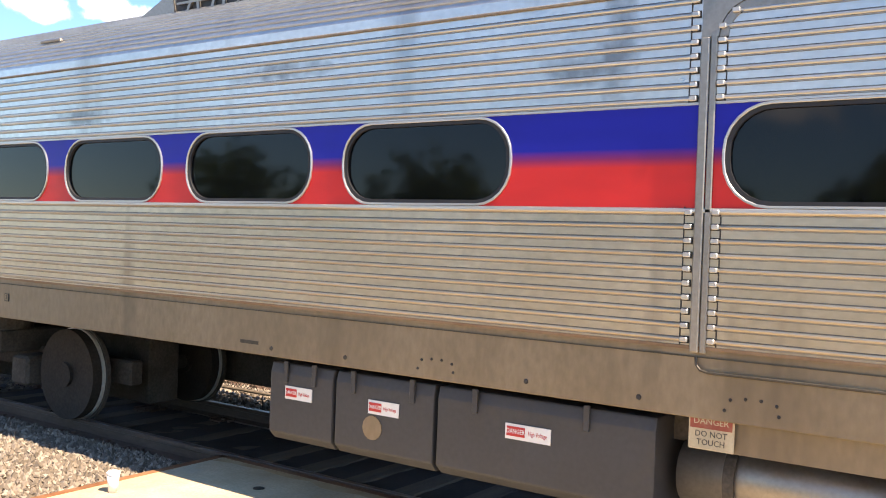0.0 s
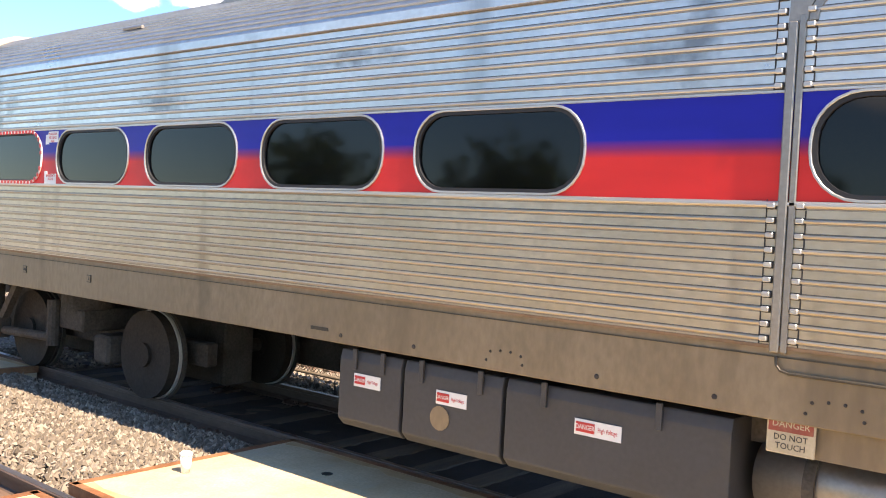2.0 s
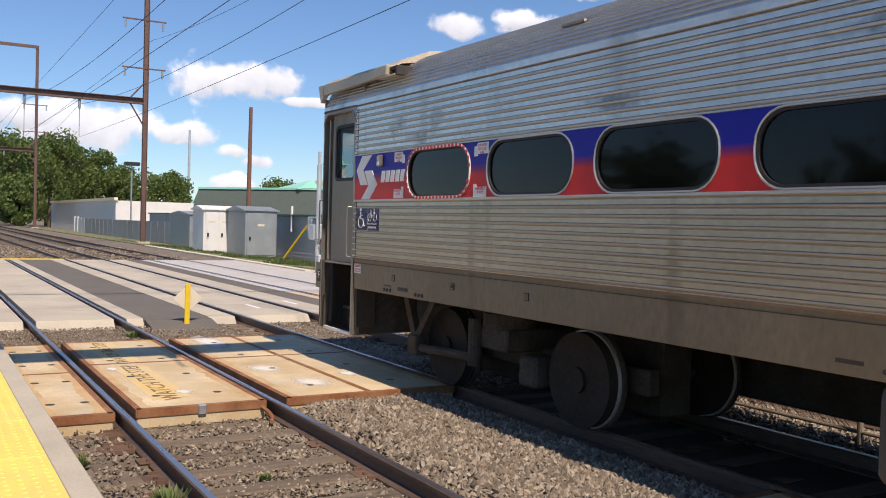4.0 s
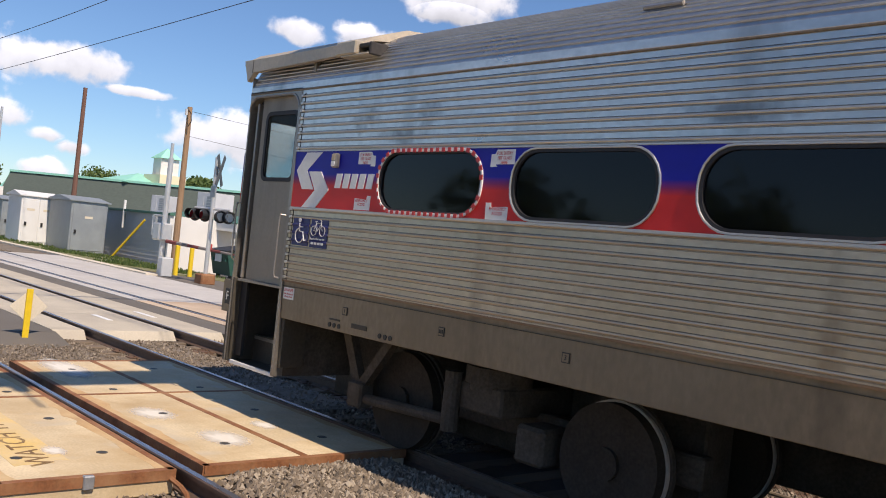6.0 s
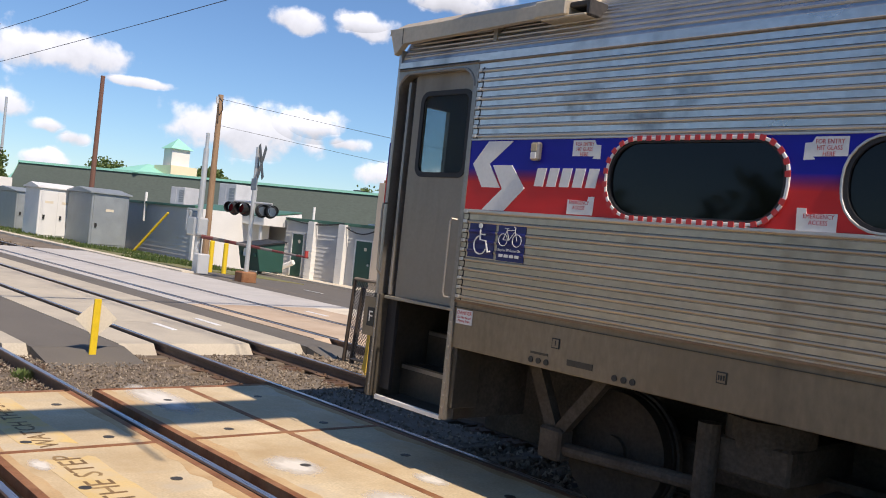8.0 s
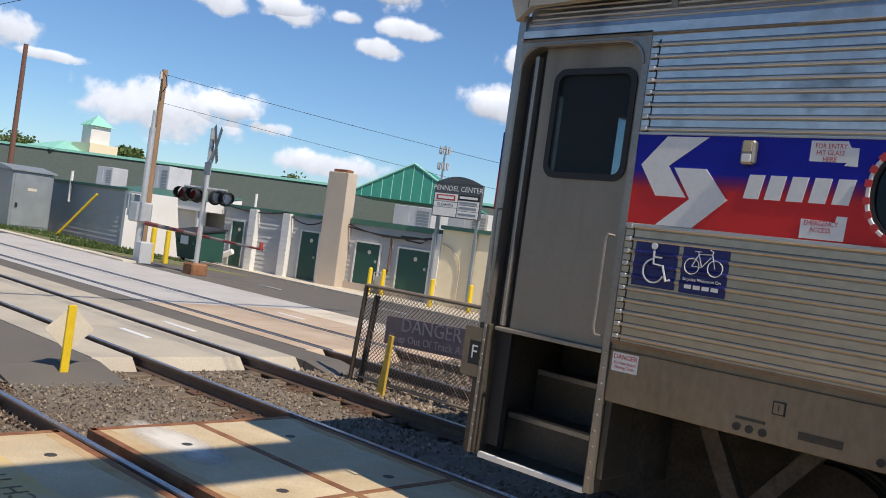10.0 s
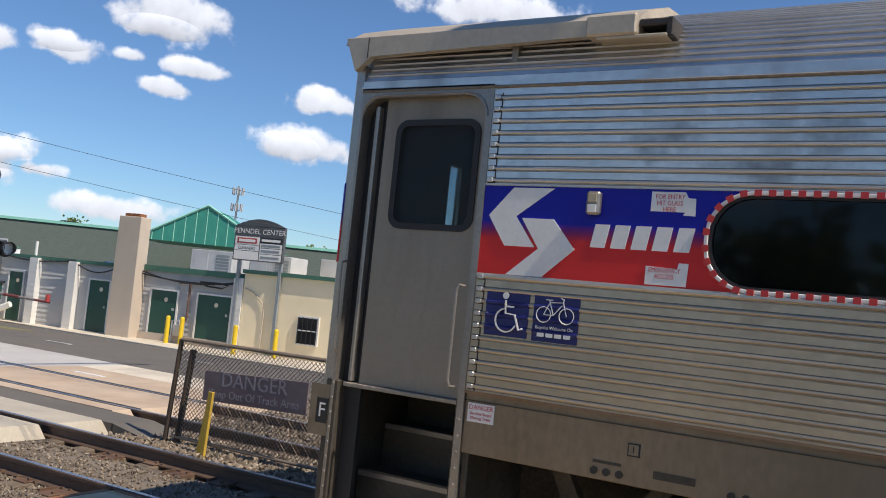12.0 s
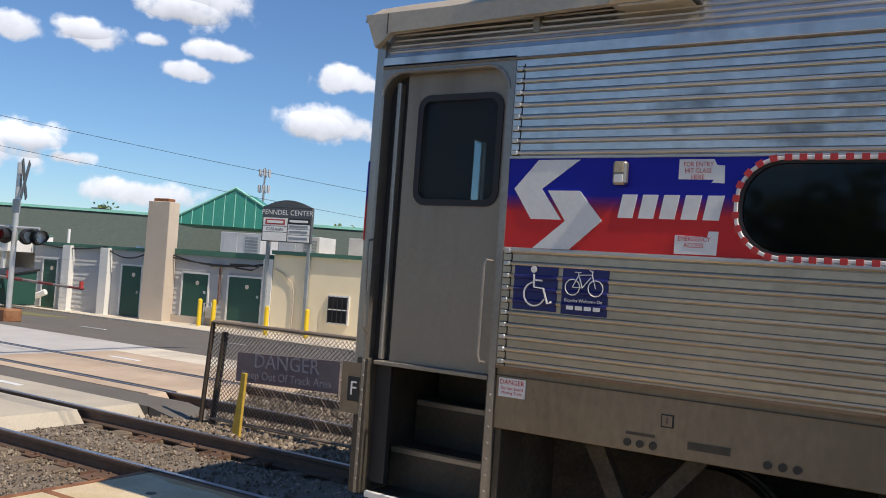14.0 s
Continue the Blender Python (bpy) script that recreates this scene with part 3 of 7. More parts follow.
                part("clip_strip", box(B(), inner_x - 0.003, inner_x + 0.003, SIDE - 0.004, SIDE, zlist[0] - 0.03, zlist[-1] + (0.03 if not beyond else -0.02)), SEAM_DARK, host)
    part("belt_rail", bev(box(B(), JAMB, TAIL, SIDE - 0.016, SIDE, BAND0 - 0.026, BAND0 - 0.002), 0.005), STEEL_RIB, car, "bright metal rail under the stripe")
    part("head_rail", box(B(), JAMB, TAIL, SIDE - 0.010, SIDE, BAND1 + 0.002, BAND1 + 0.012), STEEL_RIB, car)
    part("cove_strip", box(B(), NOSE, TAIL, SIDE - 0.006, SIDE + 0.01, 3.300, 3.358), STEEL, car, "plain steel strip below the roof curve")
    part("gutter", bev(box(B(), NOSE, TAIL, SIDE - 0.016, SIDE + 0.01, 3.282, 3.299), 0.005), GUTTER_BROWN, car, "gutter strip along the roof")
    # sealed door outline in the middle of the side
    post = part("door_post", bev(box(B(), -1.926, -1.880, SIDE - 0.02, SIDE, 1.43, 3.03), 0.006), FRAME_STEEL, car, "vertical steel strip of a sealed doorway")
    part("door_post_strip", bev(box(B(), -1.876, -1.842, SIDE - 0.016, SIDE, 1.43, 3.06), 0.005), FRAME_STEEL, post)
    part("door_corner_plate", box(B(), -1.926, -1.82, SIDE - 0.004, SIDE, 3.03, 3.28), FRAME_STEEL, post)
    turn = [radians(9 * i) for i in range(11)]
    cx, cz = -1.66, 3.03
    for r0, r1, y0, name in ((0.175, 0.266, SIDE - 0.014, "door_head"), (0.130, 0.171, SIDE - 0.008, "door_head_liner")):
        outer = [(cx - r1 * math.cos(t), cz + r1 * math.sin(t)) for t in turn] + [(-0.1, cz + r1)]
        inner = [(cx - r0 * math.cos(t), cz + r0 * math.sin(t)) for t in turn] + [(-0.1, cz + r0)]
        bm = B()
        rows = [[bm.verts.new((p[0], y, p[1])) for p, y in ((o, y0), (q, y0), (q, SIDE), (o, SIDE))] for o, q in zip(outer, inner)]
        for u, v in zip(rows, rows[1:]):
            for k in range(4):
                bm.faces.new((u[k], u[(k + 1) % 4], v[(k + 1) % 4], v[k]))
        bm.faces.new(rows[0])
        bm.faces.new(rows[-1][::-1])
        part(name, bm, FRAME_STEEL, post)
    bm = B()
    bent(bm, [(-1.895, SIDE, 1.41), (-1.89, SIDE - 0.004, 1.37), (-1.87, SIDE - 0.004, 1.345), (-1.83, SIDE - 0.004, 1.335), (2.0, SIDE - 0.004, 1.335)], 0.008, 6)
    part("drain_pipe", bm, STEP, car)
    # roof: a hollow shell
    half = [(0, 3.31), (0.03, 3.42), (0.10, 3.55), (0.22, 3.67), (0.40, 3.78), (0.65, 3.87), (0.95, 3.935), (1.27, 3.965), (1.585, 3.975)]
    arc = [(SIDE + a, z) for a, z in half] + [(FAR - a, z) for a, z in half[-2::-1]]
    inner = [(MID + (y - MID) * 0.965, z - 0.045) for y, z in arc]
    part("roof", prism(B(), arc + inner[::-1], "x", NOSE - 0.02, TAIL), STEEL, car, "curved fluted steel roof", smooth=False)
    walked, last = 0.0, 0.048
    for (p, q), (r, t) in zip(half, half[1:]):
        run = math.hypot(r - p, t - q)
        while last < walked + run and last < 1.25:
            f = (last - walked) / run
            part("roof_flute", tube(B(), (NOSE + 0.02, SIDE + p + (r - p) * f, q + (t - q) * f), (TAIL, SIDE + p + (r - p) * f, q + (t - q) * f), 0.0095, 6), STEEL_RIB, car)
            last += 0.047
        walked += run
    # hood over the front of the roof
    hood = [(SIDE - 0.03, 3.60), (SIDE - 0.02, 3.64), (SIDE + 0.14, 3.74), (SIDE + 0.5, 3.88), (MID, 4.0), (FAR - 0.5, 3.88), (FAR - 0.14, 3.74), (FAR + 0.02, 3.64), (FAR + 0.02, 3.60), (FAR - 0.14, 3.70), (MID, 3.96), (SIDE + 0.14, 3.70)]
    hd = part("roof_hood", prism(B(), hood, "x", -13.03, -11.02), HOODM, car, "plain tan metal hood over the front of the roof")
    part("hood_edge", bev(prism(B(), [(-13.03, 3.652), (-12.935, 3.425), (-12.875, 3.47), (-12.82, 3.522), (-11.31, 3.554), (-11.02, 3.56), (-11.02, 3.652)], "y", SIDE - 0.035, SIDE + 0.02), 0.004), HOODM, hd)
    part("hood_seam", box(B(), -12.845, -12.838, SIDE - 0.0375, SIDE - 0.035, 3.51, 3.645), SEAM_DARK, hd)
    part("hood_box", bev(box(B(), -11.31, -11.01, SIDE - 0.06, SIDE + 0.14, 3.545, 3.668), 0.012), HOODM, hd, "small box at the hood's end")
    part("horn_bracket", bev(box(B(), -11.01, -10.83, SIDE - 0.02, SIDE + 0.14, 3.60, 3.64), 0.008), SEAM_DARK, hd)
    part("bracket_shelf", bev(box(B(), -11.25, -10.84, SIDE - 0.045, SIDE + 0.10, 3.528, 3.546), 0.005), HOODM, hd)
    part("bracket_end", bev(box(B(), -10.85, -10.81, SIDE - 0.03, SIDE + 0.16, 3.53, 3.64), 0.008), SEAM_DARK, hd)
    # pantograph fairing on the roof
    fair = part("roof_fairing", prism(B(), [(-7.2, 3.66), (-5.45, 4.42), (-3.0, 4.46), (-2.4, 3.70)], "y", SIDE + 0.36, SIDE + 0.42), FRAME_STEEL, car, "grey sheet fairing on the roof")
    part("fairing_grille", prism(B(), [(-6.53, 3.70), (-6.46, 3.945), (-5.5, 4.36), (-3.2, 4.38), (-3.2, 3.70)], "y", SIDE + 0.345, SIDE + 0.36), BLACK, fair, "dark louvred opening")
    for i in range(22):
        x = -6.5 + i * 0.15
        top = min(3.93 + (x + 6.46) * 0.43, 4.34)
        lean = 0.13 if i % 2 else -0.05
        part("louvre", prism(B(), [(x, 3.71), (x + 0.03, 3.71), (x + 0.03 + lean, top), (x + lean, top)], "y", SIDE + 0.325, SIDE + 0.345), FRAME_STEEL, fair)
    for z in (3.80, 3.92):
        part("louvre_rail", box(B(), -6.45, -3.2, SIDE + 0.32, SIDE + 0.33, z, z + 0.018), FRAME_STEEL, fair)
    part("roof_rail", tube(B(), (-8.05, SIDE + 0.12, 3.60), (-7.75, SIDE + 0.12, 3.60), 0.016, 8), FRAME_STEEL, car)
    # front: corner, end wall, far side
    corner = [(NOSE, SIDE), (NOSE - 0.10, SIDE + 0.05), (NOSE - 0.19, SIDE + 0.16), (NOSE - 0.23, SIDE + 0.32), (NOSE - 0.19, SIDE + 0.32), (NOSE - 0.15, SIDE + 0.18), (NOSE - 0.06, SIDE + 0.09), (NOSE, SIDE + 0.06)]
    part("front_corner", prism(B(), corner, "z", 1.20, 3.47), FRAME_STEEL, car, "rounded steel corner of the front end")
    c2 = [(p[0] - 0.004, p[1] - 0.006) for p in corner[1:4]] + [(p[0] + 0.004, p[1]) for p in corner[3:0:-1]]
    part("corner_stripe", prism(B(), c2, "z", BAND0, BAND1), BAND, car)
    fx0, fx1 = NOSE - 0.23, NOSE - 0.18
    bm = B()
    box(bm, fx0, fx1, SIDE + 0.32, FAR - 0.05, 1.0, 2.40)
    box(bm, fx0, fx1, SIDE + 0.32, FAR - 0.05, 3.08, 3.62)
    for y0, y1 in ((SIDE + 0.32, SIDE + 0.34), (5.97, 6.72), (6.91, FAR - 0.05)):
        box(bm, fx0, fx1, y0, y1, 2.40, 3.08)
    part("front_wall", bm, FRAME_STEEL, car, "end wall of the railcar with two windscreens")
    part("windscreen", box(B(), fx0 + 0.015, fx0 + 0.022, SIDE + 0.34, 6.91, 2.40, 3.08), GLASS_CLEAR, car)
    bm = B()
    box(bm, NOSE - 0.2, TAIL, FAR - 0.05, FAR, 1.1, 3.33)
    part("far_side_wall", bm, STEEL, car)
    part("tail_wall", box(B(), TAIL - 0.05, TAIL, SIDE + 0.05, FAR - 0.05, 1.1, 3.9), STEEL, car)
    part("floor_pan", box(B(), -11.9, TAIL, SIDE + 0.06, FAR - 0.06, 1.12, 1.37), UNDER, car)
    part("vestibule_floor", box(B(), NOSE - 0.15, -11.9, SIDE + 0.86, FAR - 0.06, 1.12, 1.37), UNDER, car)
    part("bulkhead", box(B(), -11.82, -11.78, SIDE + 0.05, FAR - 0.06, 1.37, 3.6), DOOR_GREY, car)
    # doorway
    arch = [(-12.70 - 0.15 * math.sin(a), 3.10 + 0.15 * math.cos(a)) for a in (radians(90 - 11.25 * i) for i in range(9))]
    arch += [(-12.08 + 0.15 * math.sin(a), 3.10 + 0.15 * math.cos(a)) for a in (radians(11.25 * i) for i in range(9))]
    outline = [(NOSE, 0.53), (NOSE, 3.31), (JAMB, 3.31), (JAMB, 0.53), (-11.93, 0.53)] + arch[::-1] + [(-12.85, 0.53)]
    jamb = part("door_frame", prism(B(), outline, "y", SIDE - 0.006, SIDE + 0.10), FRAME_STEEL, car, "steel door surround with rounded top corners")
    for x in (-11.908, -12.858):
        for k in range(9):
            z = 0.62 + k * 0.095
            part("jamb_rivet", tube(B(), (x, SIDE - 0.006, z), (x, SIDE - 0.012, z), 0.011, 8, 0.006), FRAME_STEEL, jamb)
    part("moulding", bent(B(), [(p[0] + (-0.012 if p[0] < -12.39 else 0.012), SIDE - 0.008, p[1] + 0.012) for p in arch], 0.008, 6), FRAME_STEEL, jamb)
    part("stair_side_panel", bev(box(B(), NOSE - 0.05, NOSE + 0.05, SIDE + 0.0, SIDE + 0.9, 0.53, 1.40), 0.008), STEP, car, "dull steel side wall of the stairwell")
    part("stair_side_panel", bev(box(B(), -11.95, -11.905, SIDE + 0.01, SIDE + 0.9, 0.53, 1.40), 0.008), STEP, car, "dull steel side wall of the stairwell")
    # plate added in underframe colour to keep the stair's outer face in shade
    part("stair_outer_plate", box(B(), -11.904, -11.888, SIDE + 0.06, SIDE + 0.9, 0.53, 1.12), UNDER, car)
    part("jamb_skirt", bev(box(B(), -11.883, -11.84, SIDE + 0.03, SIDE + 0.3, 0.62, 1.10), 0.008), STEP, car)
    door = part("side_door", ring(B(), rrect(-12.58, -12.005, 2.43, 3.085, 0.07), sharp_loop(-12.70, -11.92, 1.395, 3.255), SIDE + 0.055, SIDE + 0.095), DOOR_GREY, car, "closed grey sliding door with a rounded window")
    part("gasket", ring(B(), rrect(-12.565, -12.02, 2.445, 3.07, 0.06), rrect(-12.605, -11.98, 2.405, 3.11, 0.09), SIDE + 0.045, SIDE + 0.06), RUBBER, door, "black rubber window seal")
    part("pane", box(B(), -12.57, -12.015, SIDE + 0.07, SIDE + 0.076, 2.44, 3.08), GLASS_CLEAR, door)
    part("door_pocket", box(B(), -12.85, -12.70, SIDE + 0.085, SIDE + 0.12, 0.6, 3.26), RUBBER, door, "dark gap at the door's leading edge")
    part("door_edge", bev(box(B(), -12.775, -12.745, SIDE + 0.03, SIDE + 0.09, 1.40, 3.2), 0.006), FRAME_STEEL, door)
    part("threshold", bev(box(B(), -12.80, -11.945, SIDE + 0.02, SIDE + 0.12, 1.365, 1.392), 0.004), FRAME_STEEL, car, "metal threshold under the door")
    for i, z in enumerate((0.545, 0.80, 1.09)):
        y = SIDE + 0.03 + 0.27 * i
        st = part("stair_tread", bev(box(B(), -12.80, -11.95, y, y + 0.30, z - 0.03, z), 0.005), STEP, car, "worn steel stair tread")
        part("nosing", bev(box(B(), -12.80, -11.95, y - 0.012, y + 0.02, z - 0.034, z + 0.004), 0.004), WHITE if i == 0 else FRAME_STEEL, st, "pale nosing")
        part("riser", box(B(), -12.80, -11.95, y + 0.26, y + 0.275, z, z + 0.27), STEP, st)
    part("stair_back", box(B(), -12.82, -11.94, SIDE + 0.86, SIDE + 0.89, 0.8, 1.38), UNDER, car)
    # grab rails
    bm = B()
    bent(bm, [(-11.955, SIDE, 2.075), (-11.975, SIDE - 0.045, 2.08), (-11.985, SIDE - 0.05, 2.05), (-11.985, SIDE - 0.05, 1.51), (-11.975, SIDE - 0.045, 1.475), (-11.955, SIDE, 1.47)], 0.009, 8)
    part("grab_rail", bm, FRAME_STEEL, car, "thin steel grab rail beside the door")
    bm = B()
    bent(bm, [(-12.855, SIDE, 2.17), (-12.86, SIDE - 0.045, 2.16), (-12.86, SIDE - 0.05, 2.1), (-12.845, SIDE - 0.05, 1.6), (-12.85, SIDE, 1.56)], 0.009, 8)
    part("grab_rail", bm, FRAME_STEEL, car, "thin steel grab rail beside the door")
    # lettered plate on the front corner
    plate = part("letter_plate", box(B(), -13.03, -12.875, SIDE - 0.004, SIDE + 0.004, 1.03, 1.36), SILL, car)
    part("plate_face", box(B(), -12.972, -12.88, SIDE - 0.008, SIDE - 0.004, 1.11, 1.27), BLACK, plate)
    words("letter", "F", 0.13, WHITE, plate, on_side(-12.926, 1.19, SIDE - 0.0085))
    # windows' dirt strip, rivet rows and holes on the sill
    for cx in (-11.05, -10.979, -10.906, -10.315, -10.242, -10.173):
        part("drain_hole", tube(B(), (cx, SIDE + 0.012, 1.142), (cx, SIDE + 0.004, 1.142), 0.021, 12), BLACK, sill)
    for cx, cz in ((-4.92, 1.152), (-4.24, 1.16), (-2.88, 1.165), (-2.197, 1.163)):
        part("bolt", tube(B(), (cx, SIDE + 0.013, cz), (cx, SIDE + 0.004, cz), 0.016, 10, 0.011), SEAM_DARK, sill)
    for ox in (-3.52, -1.615):
        for dx, dz in ((-0.10, 1.21), (-0.025, 1.222), (0.05, 1.223), (-0.128, 1.155), (0.125, 1.207), (0.137, 1.157)):
            part("rivet", tube(B(), (ox + dx, SIDE + 0.013, dz), (ox + dx, SIDE + 0.005, dz), 0.010, 8, 0.006), SEAM_DARK, sill)
    part("maker_plate", box(B(), -5.23, -5.05, SIDE + 0.008, SIDE + 0.012, 1.165, 1.19), STEP, sill)
    for cx, text in ((-10.835, "1"), (-8.30, "3"), (-9.555, "4")):
        pl = part("number_plate", box(B(), cx - 0.034, cx + 0.034, SIDE + 0.006, SIDE + 0.012, 1.25, 1.32), BLACK, sill)
        part("plate_face", box(B(), cx - 0.027, cx + 0.027, SIDE + 0.004, SIDE + 0.006, 1.257, 1.313), SILL, pl)
        if text != "4":
            words("digit", text, 0.05, BLACK, pl, on_side(cx, 1.285, SIDE + 0.003))
        else:
            for k in (-1, 0, 1):
                part("bar", box(B(), cx + k * 0.016 - 0.005, cx + k * 0.016 + 0.005, SIDE + 0.002, SIDE + 0.004, 1.27, 1.30), BLACK, pl)
    for x0, x1, z0, z1 in ((-11.06, -10.90, 1.185, 1.20), (-10.72, -10.50, 1.155, 1.195)):
        part("maker_plate", box(B(), x0, x1, SIDE + 0.007, SIDE + 0.012, z0, z1), STEP, sill)
    # emblem and lettering as plain shapes
    y0, y1 = SIDE - 0.005, SIDE + 0.001
    em = part("emblem", prism(B(), [(-11.43, 2.68), (-11.69, 2.68), (-11.84, 2.511), (-11.72, 2.335), (-11.525, 2.335), (-11.66, 2.511)], "y", y0, y1), WHITE, car, "white angular emblem on the stripe")
    part("emblem_arm", prism(B(), [(-11.62, 2.502), (-11.42, 2.502), (-11.275, 2.335), (-11.465, 2.166), (-11.695, 2.166), (-11.50, 2.328)], "y", y0 - 0.001, y1), WHITE, em)
    for i in range(5):
        x = -11.185 + i * 0.118
        part("letter_block", prism(B(), [(x, 2.355), (x + 0.085, 2.355), (x + 0.108, 2.485), (x + 0.023, 2.485)], "y", y0, y1), WHITE, car)
    lamp = part("marker_lamp", bev(box(B(), -11.215, -11.135, SIDE - 0.05, SIDE, 2.535, 2.665), 0.012), FRAME_STEEL, car, "small square marker lamp on the stripe")
    part("lens", bev(box(B(), -11.202, -11.148, SIDE - 0.056, SIDE - 0.05, 2.60, 2.655), 0.004), TAN, lamp, "yellowed lens")
    part("lens", bev(box(B(), -11.202, -11.148, SIDE - 0.056, SIDE - 0.05, 2.545, 2.59), 0.004), WHITE, lamp)

    def arrow_sign(cx, cz, lines, up, flip):
        w, h = 0.115, 0.062
        s = -1 if flip else 1
        body = [(cx - w * s, cz + h), (cx + w * 0.6 * s, cz + h), (cx + w * 0.75 * s, cz + h * 0.5), (cx + w * 1.1 * s, cz + h * 0.45), (cx + w * 1.12 * s, cz - h * 1.05), (cx + w * 0.55 * s, cz - h), (cx + w * 0.65 * s, cz - h * 0.75), (cx - w * s, cz - h * 0.72)]
        if up:
            body = [(cx - w * s, cz - h), (cx + w * 0.95 * s, cz - h), (cx + w * 1.0 * s, cz + h), (cx + w * 0.55 * s, cz + h), (cx + w * 0.5 * s, cz + h * 0.5), (cx - w * s, cz + h * 0.6)]
        sg = part("notice", prism(B(), body, "y", SIDE - 0.004, SIDE), WHITE, car, "small white notice with red letters")
        for i, t in enumerate(lines):
            words("notice_text", t, 0.036, RED, sg, on_side(cx - 0.012 * s, cz + 0.034 - 0.034 * i - (0.016 if up else 0), SIDE - 0.0045), 0, 0.85)
    arrow_sign(-10.74, 2.615, ("FOR ENTRY", "HIT GLASS", "HERE"), False, False)
    arrow_sign(-10.74, 2.235, ("EMERGENCY", "ACCESS"), True, False)
    arrow_sign(-9.07, 2.615, ("FOR ENTRY", "HIT GLASS", "HERE"), False, True)
    arrow_sign(-9.09, 2.225, ("EMERGENCY", "ACCESS"), True, True)
    # access and bicycle plates
    a = part("access_plate", bev(box(B(), -11.80, -11.52, SIDE - 0.005, SIDE - 0.001, 1.805, 2.075), 0.001), NAVY, car, "navy plate with a white wheelchair symbol")
    y = SIDE - 0.0185
    bm = B()
    cx, cz = -11.655, 1.90
    bent(bm, [(cx + 0.068 * math.cos(t), y, cz + 0.068 * math.sin(t)) for t in (radians(100 + 14 * i) for i in range(18))], 0.0058, 4)
    bent(bm, [(cx - 0.01, y, cz + 0.115), (cx - 0.005, y, cz + 0.04), (cx + 0.055, y, cz + 0.035), (cx + 0.085, y, cz - 0.05), (cx + 0.11, y, cz - 0.04)], 0.0068, 4)
    bent(bm, [(cx - 0.01, y, cz + 0.08), (cx + 0.045, y, cz + 0.08)], 0.007, 4)
    tube(bm, (cx - 0.012, y - 0.003, cz + 0.142), (cx - 0.012, y + 0.003, cz + 0.142), 0.02, 12)
    part("wheelchair_symbol", bm, WHITE, a)
    b = part("bicycle_plate", bev(box(B(), -11.49, -11.21, SIDE - 0.005, SIDE - 0.001, 1.80, 2.07), 0.001), NAVY, car, "navy plate with a white bicycle outline")
    bm = B()
    cx, cz = -11.35, 1.955
    for dx in (-0.07, 0.07):
        bent(bm, [(cx + dx + 0.045 * math.cos(t), y, cz + 0.045 * math.sin(t)) for t in (radians(30 * i) for i in range(13))], 0.003, 4)
    for p, q in (((-0.07, 0), (-0.035, 0.07)), ((-0.035, 0.07), (0.045, 0.075)), ((0.045, 0.075), (0.07, 0)), ((-0.01, 0), (0.04, 0.06)), ((-0.01, 0), (-0.04, 0.085)), ((-0.07, 0), (-0.01, 0)), ((-0.06, 0.085), (-0.02, 0.085)), ((0.05, 0.09), (0.03, 0.1)), ((0.045, 0.075), (0.05, 0.095))):
        tube(bm, (cx + p[0], y, cz + p[1]), (cx + q[0], y, cz + q[1]), 0.003, 4)
    part("bicycle_symbol", bm, WHITE, b)
    words("plate_text", "Bicycles Welcome On", 0.027, WHITE, b, on_side(-11.35, 1.88, y), 0, 0.95)
    for i in range(4):
        part("bar", box(B(), -11.45 + i * 0.054, -11.45 + i * 0.054 + 0.042, y - 0.0005, y + 0.001, 1.828, 1.850), WHITE, b)
    for host, x0, x1 in ((a, -11.797, -11.523), (b, -11.487, -11.213)):
        for z in lows:
            if 1.82 < z < 2.06:
                part("wrapped_bead", prism(B(), [(SIDE - 0.004, z - 0.018), (SIDE - 0.0165, z - 0.007), (SIDE - 0.0175, z + 0.003), (SIDE - 0.004, z + 0.016)], "x", x0, x1), NAVY, host)
    d = part("notice", box(B(), -11.86, -11.685, SIDE + 0.006, SIDE + 0.012, 1.285, 1.395), WHITE, sill, "white notice with red letters on the sill")
    words("notice_text", "DANGER", 0.04, RED, d, on_side(-11.772, 1.37, SIDE + 0.0052), 0, 1.0)
    words("notice_text", "Do Not Board\nMoving Train", 0.026, RED, d, on_side(-11.772, 1.322, SIDE + 0.0052), 0, 0.95)
    return car


car = build_railcar()


